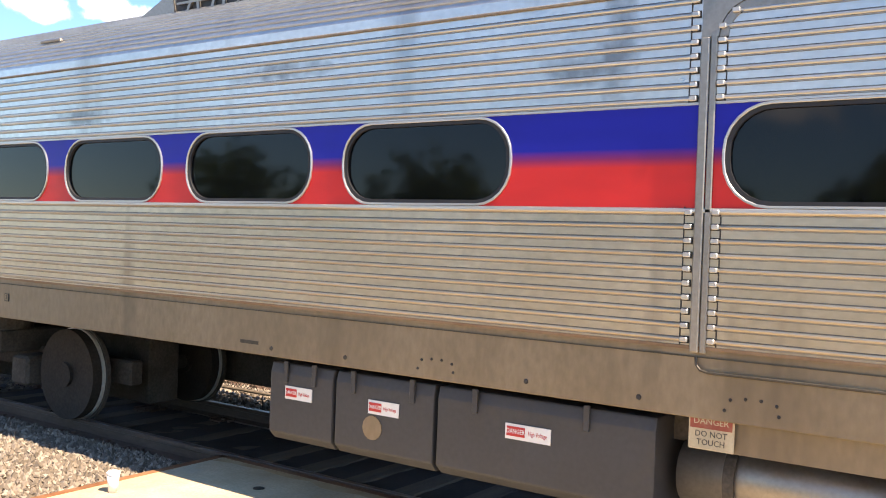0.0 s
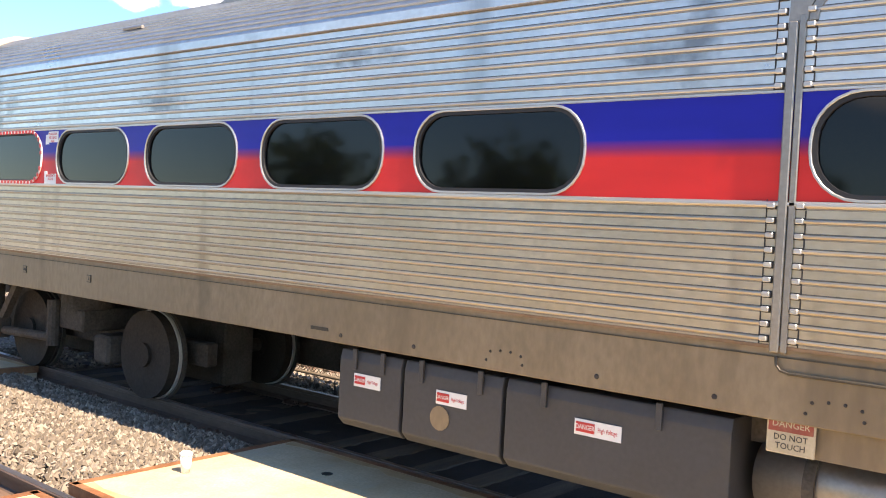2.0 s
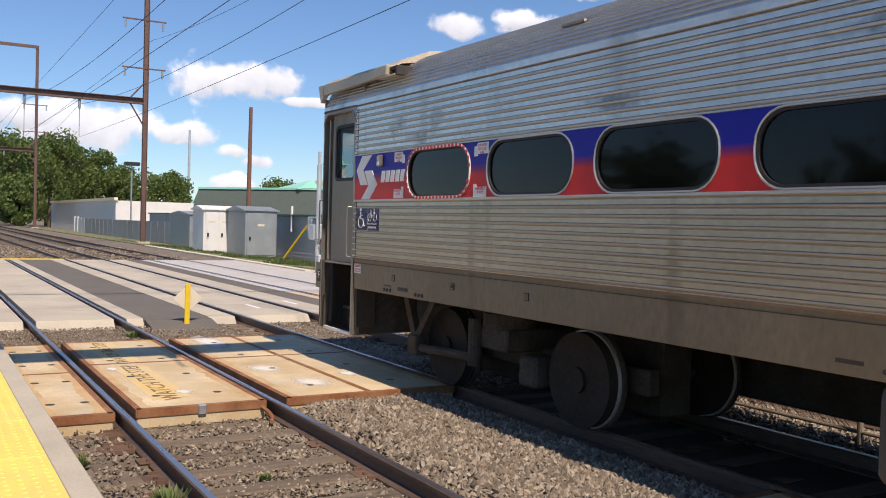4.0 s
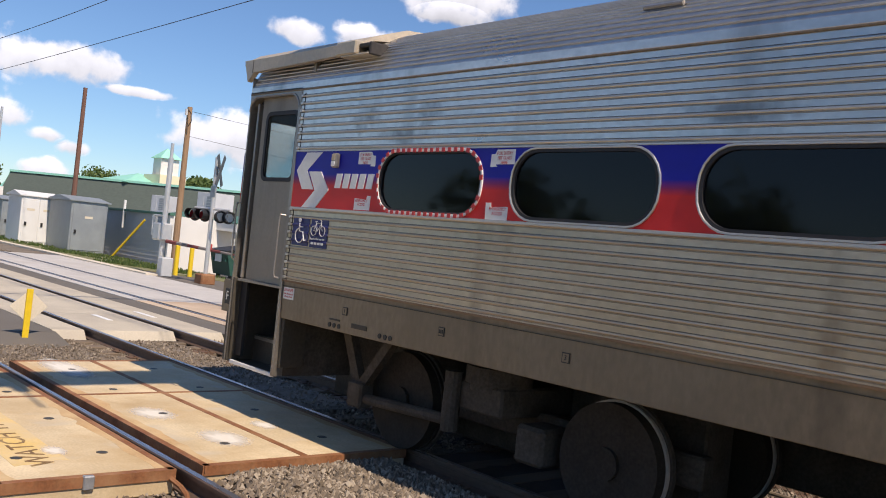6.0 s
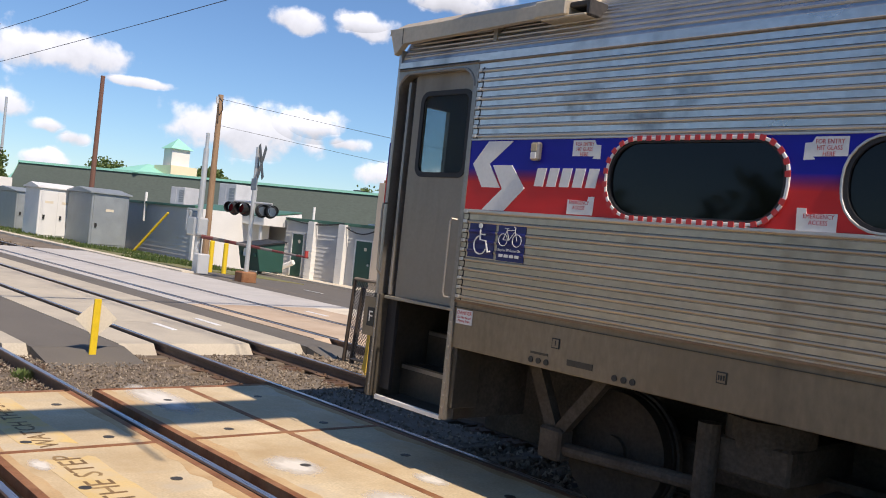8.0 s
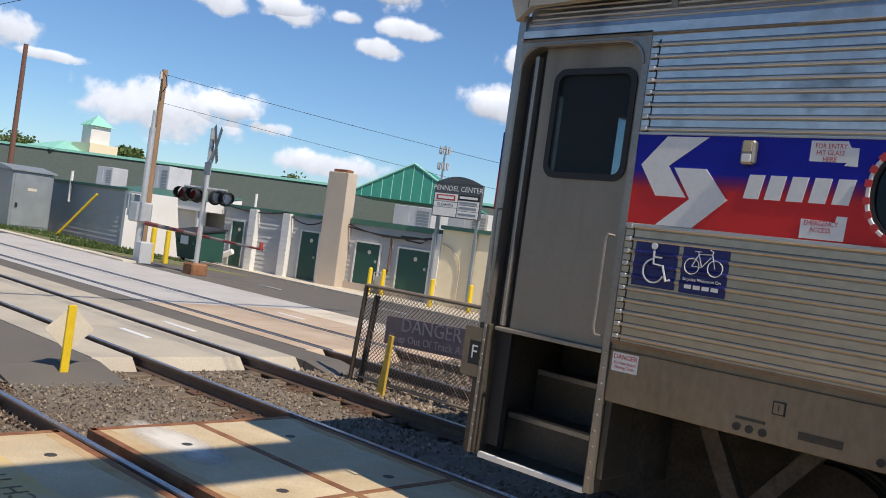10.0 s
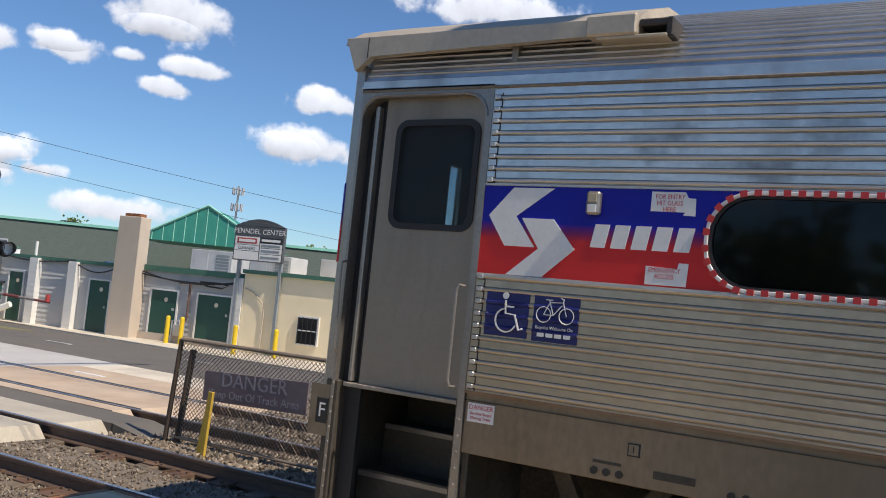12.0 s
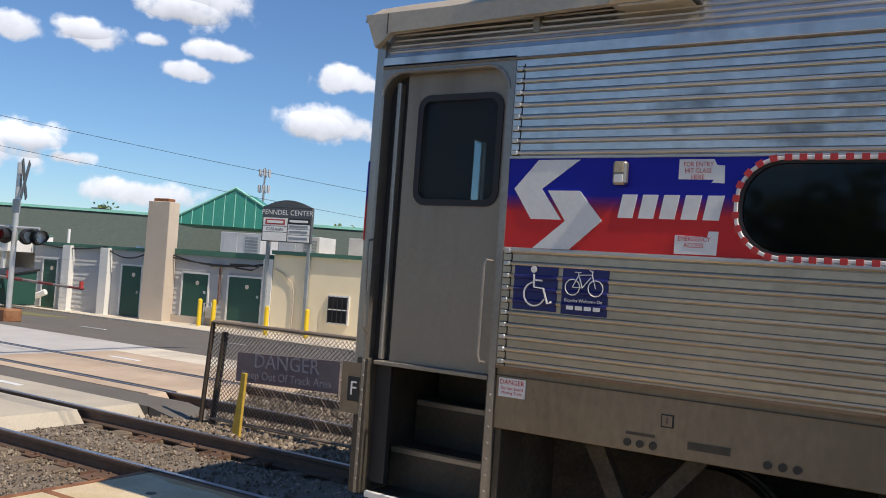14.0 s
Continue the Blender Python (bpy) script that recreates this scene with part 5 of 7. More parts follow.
# ---- ballast stones, stuff ----


def stones(name, zones, label):
    rng = np.random.default_rng(3)
    base = np.array([(1, 0, 0), (-1, 0, 0), (0, 1, 0), (0, -1, 0), (0, 0, 1), (0, 0, -1)], float)
    tris = np.array([(0, 2, 4), (2, 1, 4), (1, 3, 4), (3, 0, 4), (2, 0, 5), (1, 2, 5), (3, 1, 5), (0, 3, 5)])
    V, F, count = [], [], 0
    for x0, x1, y0, y1, n, size, hump in zones:
        c = np.stack([rng.uniform(x0, x1, n), rng.uniform(y0, y1, n)], 1)
        if x1 < -6 and y1 < 3.8 and size == 0.020:
            gap = np.abs((c[:, 0] + 19 + 0.265) % 0.53 - 0.265)
            c = c[(gap > 0.125) | (rng.random(len(c)) < 0.3)]
            n = len(c)
        s = size * rng.uniform(0.45, 1.25, (n, 1, 1)) * rng.uniform(0.6, 1.3, (n, 1, 3))
        pts = base[None] * s + rng.uniform(-0.3, 0.3, (n, 6, 3)) * s
        a = rng.uniform(0, 6.28, n)
        ca, sa = np.cos(a)[:, None], np.sin(a)[:, None]
        tilt = rng.uniform(-0.9, 0.9, (n, 1))
        px = pts[:, :, 0] * ca - pts[:, :, 1] * sa
        py = pts[:, :, 0] * sa + pts[:, :, 1] * ca
        pz = pts[:, :, 2] + tilt * pts[:, :, 0]
        zc = np.array([ground_level(y) for y in c[:, 1]])
        fall = np.clip(np.minimum(c[:, 1] - y0, y1 - c[:, 1]) / 0.25, 0, 1)
        zc = zc + hump * fall + rng.uniform(0, 0.6, n) * size
        V.append(np.stack([px + c[:, :1], py + c[:, 1:], pz + zc[:, None]], 2).reshape(-1, 3))
        F.append((tris[None] + (np.arange(n) * 6)[:, None, None] + count).reshape(-1, 3))
        count += n * 6
    V, F = np.concatenate(V), np.concatenate(F)
    me = bpy.data.meshes.new(name)
    me.from_pydata(V.tolist(), [], F.tolist())
    me.materials.append(STONE)
    tagged(new(name, me), label, "ballast", "", "stuff")


def heap(name, x0, x1, y0, y1, h, material=None, label="bank of grey ballast between the tracks"):
    """Low bank of stones' fill under the loose layer."""
    bm = B()
    nx, ny = int((x1 - x0) / 0.12), int((y1 - y0) / 0.10)
    g = [[bm.verts.new((x0 + (x1 - x0) * i / nx, y0 + (y1 - y0) * j / ny, -0.19 + h * min(1, j / ny * 6, (ny - j) / ny * 6) + 0.02 * noise.noise((i * 0.9, j * 0.9, 1)))) for j in range(ny + 1)] for i in range(nx + 1)]
    for i in range(nx):
        for j in range(ny):
            bm.faces.new((g[i][j], g[i + 1][j], g[i + 1][j + 1], g[i][j + 1]))
    solid(name, bm, material or DIRT, label, "ballast", smooth=True)


# oily dirt; its near-black tone also holds the railcar's shade
OILY_SHADED = mat("oily_shaded_dirt", (0.035, 0.028, 0.022), 0.9, 0, 0.35, 2.5, 45, 0.6, second=(0.085, 0.068, 0.05), amount=0.4, sharp=0.2)


def weed(x, y, size, seed):
    rnd = random.Random(seed)
    z = ground_level(y)
    bm = B()
    for i in range(150):
        a, r = rnd.random() * 6.28, size * rnd.random() ** 0.7
        base = Vector((x + 0.35 * r * math.cos(a), y + 0.35 * r * math.sin(a), z))
        tip = Vector((x + r * math.cos(a), y + r * math.sin(a), z + size * rnd.uniform(0.3, 1.0)))
        side = Vector((-math.sin(a), math.cos(a), 0)) * 0.012
        bm.faces.new([bm.verts.new(p) for p in (base - side * 0.4, base + side * 0.4, base.lerp(tip, 0.6) + side, tip, base.lerp(tip, 0.6) - side)])
    solid("weed", bm, LEAF, "small green weed growing in the ballast", "weed", "")


for i, (x, y, size) in enumerate(((-8.17, 2.16, 0.17), (-9.5, 1.76, 0.12), (-17.2, 3.75, 0.16), (-8.6, 3.0, 0.06), (-7.5, 2.02, 0.07))):
    weed(x, y, size, 30 + i)
# bed under the car, with shade put into its colour besides the oil
heap("track_bed", -12.2, 4.0, 5.99, 7.95, 0.06, OILY_SHADED, "oily ballast bed, painted darker for the shade under the railcar")
heap("dirt_fill", -18.55, -15.8, 2.42, 3.78, 0.052, None, "trodden dirt that half buries the ties")
heap("dirt_fill", -18.55, -15.8, 1.60, 2.28, 0.06, None, "trodden dirt that half buries the ties")
heap("dirt_fill", -18.55, -15.8, 3.93, 5.95, 0.06, None, "trodden dirt beside the track")
heap("dirt_fill", -18.5, -13.2, 6.12, 7.48, 0.075, None, "trodden dirt that half buries the ties")
heap("dirt_fill", -18.5, -12.0, 7.62, 9.32, 0.05, None, "trodden dirt between the tracks")
heap("ballast_bank", -10.7, -6.24, 4.02, 5.95, 0.13)
stones("ballast", [
    (-10.7, -6.24, 4.0, 5.95, 15000, 0.030, 0.115),
    (-10.7, -6.24, 2.42, 3.78, 4200, 0.020, 0.012),
    (-10.7, -6.24, 1.56, 2.27, 1500, 0.020, 0.03),
    (-18.6, -15.75, 1.6, 5.9, 7000, 0.014, 0.055),
    (-18.4, -12.0, 5.9, 6.05, 900, 0.028, 0.06),
    (-18.5, -15.0, 6.15, 7.45, 1600, 0.018, 0.06),
    (-15.0, -11.0, 6.15, 7.45, 2500, 0.030, 0.03),
    (-18.4, -10.5, 7.65, 9.3, 6000, 0.034, 0.06),
    (-19.0, -10.0, 9.5, 12.0, 3500, 0.034, 0.03),
    (-10.7, -1.0, 7.95, 9.2, 4200, 0.034, 0.05),
    (-60, -41, 1.5, 12, 5000, 0.05, 0.05),
], "loose grey and tan ballast stones")


# ---- fence, stake, marker post ----
CHAIN = mat("chain_link", (0.24, 0.19, 0.14), 0.7, 0.1, 0.25, 5, 50, 0.0)
POSTM = mat("fence_post", (0.07, 0.05, 0.035), 0.8, 0.1, 0.25, 5, 40, 0.1)
SIGNBACK = mat("faded_sign", (0.17, 0.12, 0.125), 0.7, 0, 0.15, 3, 40, 0.03, second=(0.22, 0.17, 0.16), amount=0.4)
SIGNTEXT = mat("faded_letters", (0.30, 0.27, 0.27), 0.7, 0, 0.1, 4, 40, 0.0)


def build_fence():
    y, z0, z1 = 8.48, -0.16, 1.16
    f = thing("track_fence", (-10, y, z0), "rusty chain-link fence between the tracks", "fence")
    part("post", tube(B(), (-17.80, y, z0), (-17.70, y, z1), 0.03, 10), POSTM, f)
    part("post", tube(B(), (-17.62, y + 0.02, z0), (-17.50, y + 0.02, 1.05), 0.04, 10), POSTM, f)
    for i in range(1, 9):
        part("post", tube(B(), (-17.7 + i * 2.6, y, z0), (-17.7 + i * 2.6, y, z1), 0.03, 10), CHAIN, f)
    part("top_rail", tube(B(), (-17.70, y, z1), (6, y, z1 + 0.06), 0.024, 8), CHAIN, f)
    part("bottom_rail", tube(B(), (-17.70, y, -0.02), (6, y, 0.0), 0.02, 8), CHAIN, f)
    bm = B()
    s, w = 0.058, 0.0052
    n = int((6 + 17.7) / s)
    for k in range(-int(1.3 / s), n):
        x = -17.7 + k * s
        for sg in (1, -1):
            xa, xb = (x, x + 1.14) if sg == 1 else (x + 1.14, x)
            za, zb = 0.0, 1.14
            lo, hi = min(xa, xb), max(xa, xb)
            if hi < -17.7 or lo > -8.5:
                continue
            if lo < -17.7:
                t = (-17.7 - lo) / (hi - lo)
                if sg == 1:
                    xa, za = -17.7, t * 1.14
                else:
                    xb, zb = -17.7, 1.14 * (1 - t)
            tube(bm, (xa, y, za), (xb, y + 0.004 * sg, zb), w, 3, caps=False)
    part("mesh", bm, CHAIN, f, "chain-link mesh", kind="stuff")
    sg = thing("warning_sign", (-16.42, y - 0.04, 0.5), "faded brown warning sign hung on the chain-link fence", "sign")
    bm = bev(prism(B(), [(-17.2, 0.84), (-17.2, 0.49), (-15.62, 0.54), (-15.62, 0.90)], "y", y - 0.05, y - 0.035), 0.003)
    part("sign_board", bm, SIGNBACK, sg)
    words("sign_text", "DANGER", 0.24, SIGNTEXT, sg, pose(-16.42, y - 0.0515, 0.775, 90, -1.8, 0), 0, 1.05)
    words("sign_text", "Keep Out Of Track Area", 0.135, SIGNTEXT, sg, pose(-16.42, y - 0.0515, 0.605, 90, -1.8, 0), 0, 1.0)
    st = thing("wooden_stake", (-17.12, 8.2, -0.16), "yellow wooden stake leaning in the ballast", "stake")
    part("stake_post", bev(prism(B(), [(-16.92, -0.2), (-16.84, -0.2), (-16.80, 0.64), (-16.87, 0.64)], "y", 8.18, 8.22), 0.004), YELLOW_OLD, st)
    part("second_stake", bev(prism(B(), [(-17.06, -0.2), (-16.99, -0.2), (-16.90, 0.42), (-16.96, 0.42)], "y", 8.26, 8.29), 0.004), YELLOW_OLD, st)
    mp = thing("marker_post", (-18.3, 4.91, -0.16), "bright yellow flexible marker post with a white diamond", "marker post")
    part("post", bev(prism(B(), [(4.865, -0.18), (4.955, -0.18), (4.965, 0.66), (4.875, 0.66)], "x", -18.32, -18.29), 0.004), YELLOW, mp)
    c = (-18.31, 0.40)
    part("diamond", prism(B(), [(4.93 - 0.27, c[1]), (4.93, c[1] - 0.25), (4.93 + 0.27, c[1]), (4.93, c[1] + 0.25)], "x", -18.335, -18.325), PATCH, mp, "faded white diamond plate")


YELLOW_OLD = mat("old_yellow", (0.55, 0.36, 0.05), 0.7, 0, 0.2, 6, 40, 0.1)
build_fence()

# ---- buildings beyond the tracks ----
SIDING_W = mat("white_siding", (0.72, 0.71, 0.67), 0.6, 0, 0.08, 1.0, 30, 0.02)
SIDING_G = mat("grey_siding", (0.47, 0.47, 0.46), 0.6, 0, 0.10, 1.0, 30, 0.02)
BEIGE = mat("beige_stucco", (0.86, 0.74, 0.50), 0.85, 0, 0.05, 1.5, 60, 0.1)
STUCCO = mat("tan_stucco", (0.52, 0.44, 0.35), 0.9, 0, 0.08, 2, 60, 0.15)
GREENDOOR = mat("green_door", (0.018, 0.075, 0.055), 0.5, 0, 0.12, 2, 30, 0.02)
GREENTRIM = mat("green_trim", (0.06, 0.16, 0.11), 0.5, 0, 0.15, 3, 30, 0.02)
SHINGLE = mat("green_shingle", (0.085, 0.108, 0.093), 0.9, 0, 0.2, 2.5, 25, 0.3, (1, 1, 3))
COPPER = mat("green_metal_roof", (0.05, 0.30, 0.22), 0.45, 0.2, 0.12, 1.5, 20, 0.05)
MINT = mat("mint_trim", (0.30, 0.66, 0.52), 0.5, 0, 0.08, 2, 20, 0.02)
METALBOX = mat("painted_metal", (0.55, 0.56, 0.56), 0.5, 0.2, 0.12, 2, 30, 0.03)
CABGREY = mat("cabinet_grey", (0.30, 0.33, 0.34), 0.5, 0.35, 0.15, 2, 30, 0.03)
CABWHITE = mat("cabinet_white", (0.72, 0.72, 0.70), 0.55, 0.0, 0.06, 2, 30, 0.02, second=(0.5, 0.49, 0.46), amount=0.25)
MAST = mat("mast_steel", (0.15, 0.092, 0.078), 0.75, 0.2, 0.25, 3, 30, 0.1)
POLE = mat("pole_wood", (0.30, 0.19, 0.11), 0.85, 0, 0.25, 3, 30, 0.2, (4, 4, 0.4))
POLE_D = mat("dark_pole_wood", (0.17, 0.085, 0.06), 0.85, 0, 0.25, 3, 30, 0.2, (4, 4, 0.4))
ALU = mat("aluminium", (0.62, 0.62, 0.60), 0.4, 0.6, 0.1, 5, 40, 0.02)
BARK = mat("bark", (0.10, 0.075, 0.05), 0.9, 0, 0.3, 3, 30, 0.4, (3, 3, 0.5))
DARKWIN = glass_mat("building_glass", (0.02, 0.022, 0.025), 0.0, 0.06)
GATE_RED = mat("gate_red", (0.42, 0.05, 0.04), 0.5, 0, 0.1, 5, 40, 0.02)
SIGN_GREY = mat("sign_grey", (0.085, 0.095, 0.10), 0.5, 0.1, 0.1, 2, 30, 0.0)
# gate arm's red and white, darkened in the colour for its shaded side
ARM_RED_SHADED = mat("arm_shaded_red", (0.14, 0.035, 0.035), 0.6, 0, 0.15, 5, 40, 0.02)
ARM_WHITE_SHADED = mat("arm_shaded_white", (0.17, 0.155, 0.15), 0.6, 0, 0.15, 5, 40, 0.02)
LAMP_RED = mat("red_lens", (0.20, 0.008, 0.010), 0.2, 0, 0.1, 5, 40, 0.0)
WALL_Y, BASE = 25.6, -0.75


def siding(host, x0, x1, y, z0, z1, material, pitch=0.2):
    """Lapped boards, each a wedge standing proud at its foot."""
    n = max(1, round((z1 - z0) / pitch))
    for i in range(n):
        a, b = z0 + (z1 - z0) * i / n, z0 + (z1 - z0) * (i + 1) / n
        part("board", prism(B(), [(y, a), (y - 0.035, a), (y - 0.008, b), (y, b)], "x", x0, x1), material, host)


def building(name, x0, x1, y0, y1, z1, material, label):
    b = thing(name, ((x0 + x1) / 2, y0, BASE), label, "building")
    w = part("wall", box(B(), x0, x1, y0, y1, BASE - 0.2, z1), material, b)
    return b, w


def steel_door(host, x0, x1, z0, z1, y=WALL_Y):
    d = part("door", bev(box(B(), x0, x1, y - 0.07, y - 0.02, z0, z1), 0.008), GREENDOOR, host, "dark green steel door")
    fr = B()
    box(fr, x0 - 0.07, x0, y - 0.09, y - 0.02, z0, z1 + 0.07)
    box(fr, x1, x1 + 0.07, y - 0.09, y - 0.02, z0, z1 + 0.07)
    box(fr, x0, x1, y - 0.09, y - 0.02, z1, z1 + 0.07)
    part("door_frame", fr, SIDING_W, d)
    part("plaque", tube(B(), ((x0 + x1) / 2 + 0.1, y - 0.075, z1 - 0.35), ((x0 + x1) / 2 + 0.1, y - 0.07, z1 - 0.35), 0.09, 10), PATCH, d)
    part("door_handle", box(B(), x1 - 0.18, x1 - 0.10, y - 0.11, y - 0.07, z0 + 0.95, z0 + 1.05), ALU, d)
    return d


def hvac(x, y, z, w, d, h, label="pale grey rooftop air conditioner"):
    a = thing("air_conditioner", (x, y, z), label, "air conditioner", "rooftop units")
    part("case", bev(box(B(), x - w / 2, x + w / 2, y - d / 2, y + d / 2, z, z + h), 0.02), METALBOX, a)
    part("grille", box(B(), x + w * 0.12, x + w * 0.44, y - d / 2 - 0.02, y - d / 2, z + h * 0.2, z + h * 0.85), CABGREY, a)
    for i in range(5):
        zz = z + h * (0.25 + 0.12 * i)
        part("slat", box(B(), x + w * 0.13, x + w * 0.43, y - d / 2 - 0.035, y - d / 2 - 0.02, zz, zz + 0.02), METALBOX, a)
    part("panel", box(B(), x - w * 0.42, x - w * 0.08, y - d / 2 - 0.012, y - d / 2, z + h * 0.15, z + h * 0.85), METALBOX, a)


def build_shops():
    # grey-sided row with doors
    row, wall = building("shop_row", -45.5, -33.2, WALL_Y, 36, 2.02, SIDING_G, "low grey and white sided building with green doors")
    siding(wall, -45.5, -43.65, WALL_Y, BASE, 2.0, SIDING_G)
    siding(wall, -43.25, -39.1, WALL_Y, BASE, 2.0, SIDING_G)
    siding(wall, -37.95, -33.2, WALL_Y, BASE + 0.35, 2.0, SIDING_G)
    part("plinth", box(B(), -37.95, -33.2, WALL_Y - 0.12, WALL_Y, BASE - 0.1, BASE + 0.33), STUCCO, wall)
    for x in (-43.45, -41.4, -33.42):
        p = part("pilaster", box(B(), x - 0.2, x + 0.2, WALL_Y - 0.30, WALL_Y, BASE, 2.05), SIDING_W, row, "white boarded pilaster")
        for i in range(14):
            part("board", box(B(), x - 0.21, x + 0.21, WALL_Y - 0.315, WALL_Y - 0.3, BASE + i * 0.2, BASE + i * 0.2 + 0.17), SIDING_W, p)
    part("fascia", box(B(), -45.5, -39.1, WALL_Y - 0.12, WALL_Y + 0.2, 2.0, 2.14), GREENTRIM, row, "green fascia board")
    part("fascia", box(B(), -37.95, -33.2, WALL_Y - 0.14, WALL_Y + 0.2, 2.0, 2.22), GREENTRIM, row, "green fascia board")
    steel_door(row, -40.6, -39.6, BASE + 0.08, 1.38)
    steel_door(row, -37.5, -36.28, BASE + 0.32, 1.27)
    steel_door(row, -35.3, -33.8, BASE + 0.32, 1.27)
    steel_door(row, -44.9, -44.15, BASE + 0.1, 1.38)
    ch = part("chimney", bev(prism(B(), [(-39.1, BASE - 0.1), (-37.95, BASE - 0.1), (-37.98, 4.05), (-39.05, 4.05)], "y", WALL_Y - 0.62, WALL_Y), 0.02), STUCCO, row, "tall tan stucco chimney")
    part("chimney_cap", bev(box(B(), -38.9, -38.15, WALL_Y - 0.5, WALL_Y - 0.1, 4.05, 4.18), 0.02), RUST, ch)
    # pipes, cables, meter
    bm = bent(B(), [(-36.2, WALL_Y - 0.1, 1.65), (-35.7, WALL_Y - 0.12, 1.65), (-35.7, WALL_Y - 0.12, 0.3), (-35.95, WALL_Y - 0.12, 0.0)], 0.05, 8)
    part("drain_pipe", bm, MAST, row)
    m = part("gas_meter", bev(box(B(), -36.1, -35.7, WALL_Y - 0.4, WALL_Y - 0.15, BASE + 0.35, BASE + 0.8), 0.03), METALBOX, row, "grey gas meter")
    part("meter_pipe", bent(B(), [(-36.25, WALL_Y - 0.25, BASE), (-36.25, WALL_Y - 0.25, BASE + 0.9), (-35.9, WALL_Y - 0.25, BASE + 0.95), (-35.9, WALL_Y - 0.25, BASE + 0.7)], 0.03, 6), METALBOX, m)
    bm = B()
    for k, (x0, x1, z, s) in enumerate(((-45.4, -41.4, 2.1, 0.18), (-41.4, -39.1, 2.05, 0.35), (-37.95, -33.2, 1.85, 0.16), (-37.95, -33.2, 1.95, 0.30))):
        bent(bm, [(x0 + (x1 - x0) * i / 10, WALL_Y - 0.2, z - s * 4 * (i / 10) * (1 - i / 10)) for i in range(11)], 0.03, 5)
    bent(bm, [(-35.2, WALL_Y - 0.2, 1.75), (-34.9, WALL_Y - 0.2, 1.62), (-34.2, WALL_Y - 0.2, 1.58), (-33.9, WALL_Y - 0.2, 1.7), (-34.3, WALL_Y - 0.2, 1.76), (-35.2, WALL_Y - 0.2, 1.75)], 0.035, 5)
    part("cable", bm, BLACK, row, "sagging black cables along the wall")
    part("vent_pipe", tube(B(), (-43.9, WALL_Y + 0.2, 2.0), (-43.9, WALL_Y + 0.2, 2.75), 0.06, 8), WHITE, row)
    part("vent_pipe", bent(B(), [(-40.2, WALL_Y + 0.2, 2.15), (-39.2, WALL_Y + 0.2, 2.15), (-39.5, WALL_Y + 0.2, 2.15), (-39.5, WALL_Y + 0.2, 2.4)], 0.05, 8), WHITE, row)
    # beige end
    be, bw = building("stucco_building", -33.2, -16, WALL_Y - 0.25, 36, 2.25, BEIGE, "beige stucco building with a green roof edge")
    part("roof_edge", box(B(), -33.25, -16, WALL_Y - 0.37, WALL_Y - 0.1, 2.25, 2.40), GREENTRIM, be, "green metal roof edge")
    wn = part("window", box(B(), -30.72, -29.83, WALL_Y - 0.32, WALL_Y - 0.25, -0.16, 0.90), SIDING_W, be, "small barred window")
    part("pane", box(B(), -30.66, -29.89, WALL_Y - 0.335, WALL_Y - 0.32, -0.10, 0.84), DARKWIN, wn)
    for i in range(5):
        x = -30.66 + i * 0.19
        part("bar", box(B(), x - 0.015, x + 0.015, WALL_Y - 0.37, WALL_Y - 0.345, -0.12, 0.86), BLACK, wn)
    part("crossbar", box(B(), -30.7, -29.85, WALL_Y - 0.365, WALL_Y - 0.35, 0.36, 0.40), SIDING_W, wn)
    part("conduit", bent(B(), [(-33.1, WALL_Y - 0.3, 1.7), (-32.7, WALL_Y - 0.3, 1.55), (-32.3, WALL_Y - 0.3, 1.2), (-32.2, WALL_Y - 0.3, 0.8), (-32.22, WALL_Y - 0.3, BASE)], 0.025, 6), STUCCO, be)
    for x, z in ((-26.5, -0.10), (-22.5, -0.10)):
        w2 = part("window", box(B(), x, x + 1.1, WALL_Y - 0.32, WALL_Y - 0.25, z, z + 1.12), SIDING_W, be)
        part("pane", box(B(), x + 0.07, x + 1.03, WALL_Y - 0.335, WALL_Y - 0.32, z + 0.07, z + 1.05), DARKWIN, w2)
    # canopy bay and left wing
    bay, w = building("canopy_bay", -53.5, -45.5, WALL_Y + 1.0, 36, 2.0, SIDING_G, "grey recessed service bay with a white canopy")
    siding(w, -53.5, -45.5, WALL_Y + 1.0, BASE, 1.6, SIDING_G, 0.24)
    part("canopy", prism(B(), [(WALL_Y - 1.4, 1.62), (WALL_Y - 1.4, 2.02), (WALL_Y + 1.0, 2.35), (WALL_Y + 1.0, 1.62)], "x", -53.3, -45.6), SIDING_W, bay, "white canopy fascia")
    part("canopy_roof", prism(B(), [(WALL_Y - 1.45, 2.03), (WALL_Y - 1.45, 2.08), (WALL_Y + 1.0, 2.45), (WALL_Y + 1.0, 2.40)], "x", -53.3, -45.6), GREENTRIM, bay)
    for x in (-53.0, -49.2, -45.9):
        part("canopy_post", box(B(), x - 0.06, x + 0.06, WALL_Y - 1.35, WALL_Y - 1.23, BASE, 1.62), METALBOX, bay)
    part("dark_doorway", box(B(), -51.0, -49.3, WALL_Y + 0.93, WALL_Y + 1.0, BASE, 1.3), RUBBER, bay)
    for x, y, z, w_, d, h in ((-36.2, 28, 2.02, 2.0, 1.3, 1.05), (-33.4, 28, 2.02, 1.9, 1.3, 1.05), (-30.2, 28, 2.1, 1.9, 1.3, 1.0), (-28.2, 28.5, 2.1, 1.2, 1.2, 0.9), (-53.2, 28.5, 2.2, 1.5, 1.5, 1.5), (-57.5, 28, 2.2, 1.4, 1.0, 1.1)):
        hvac(x, y, z, w_, d, h)
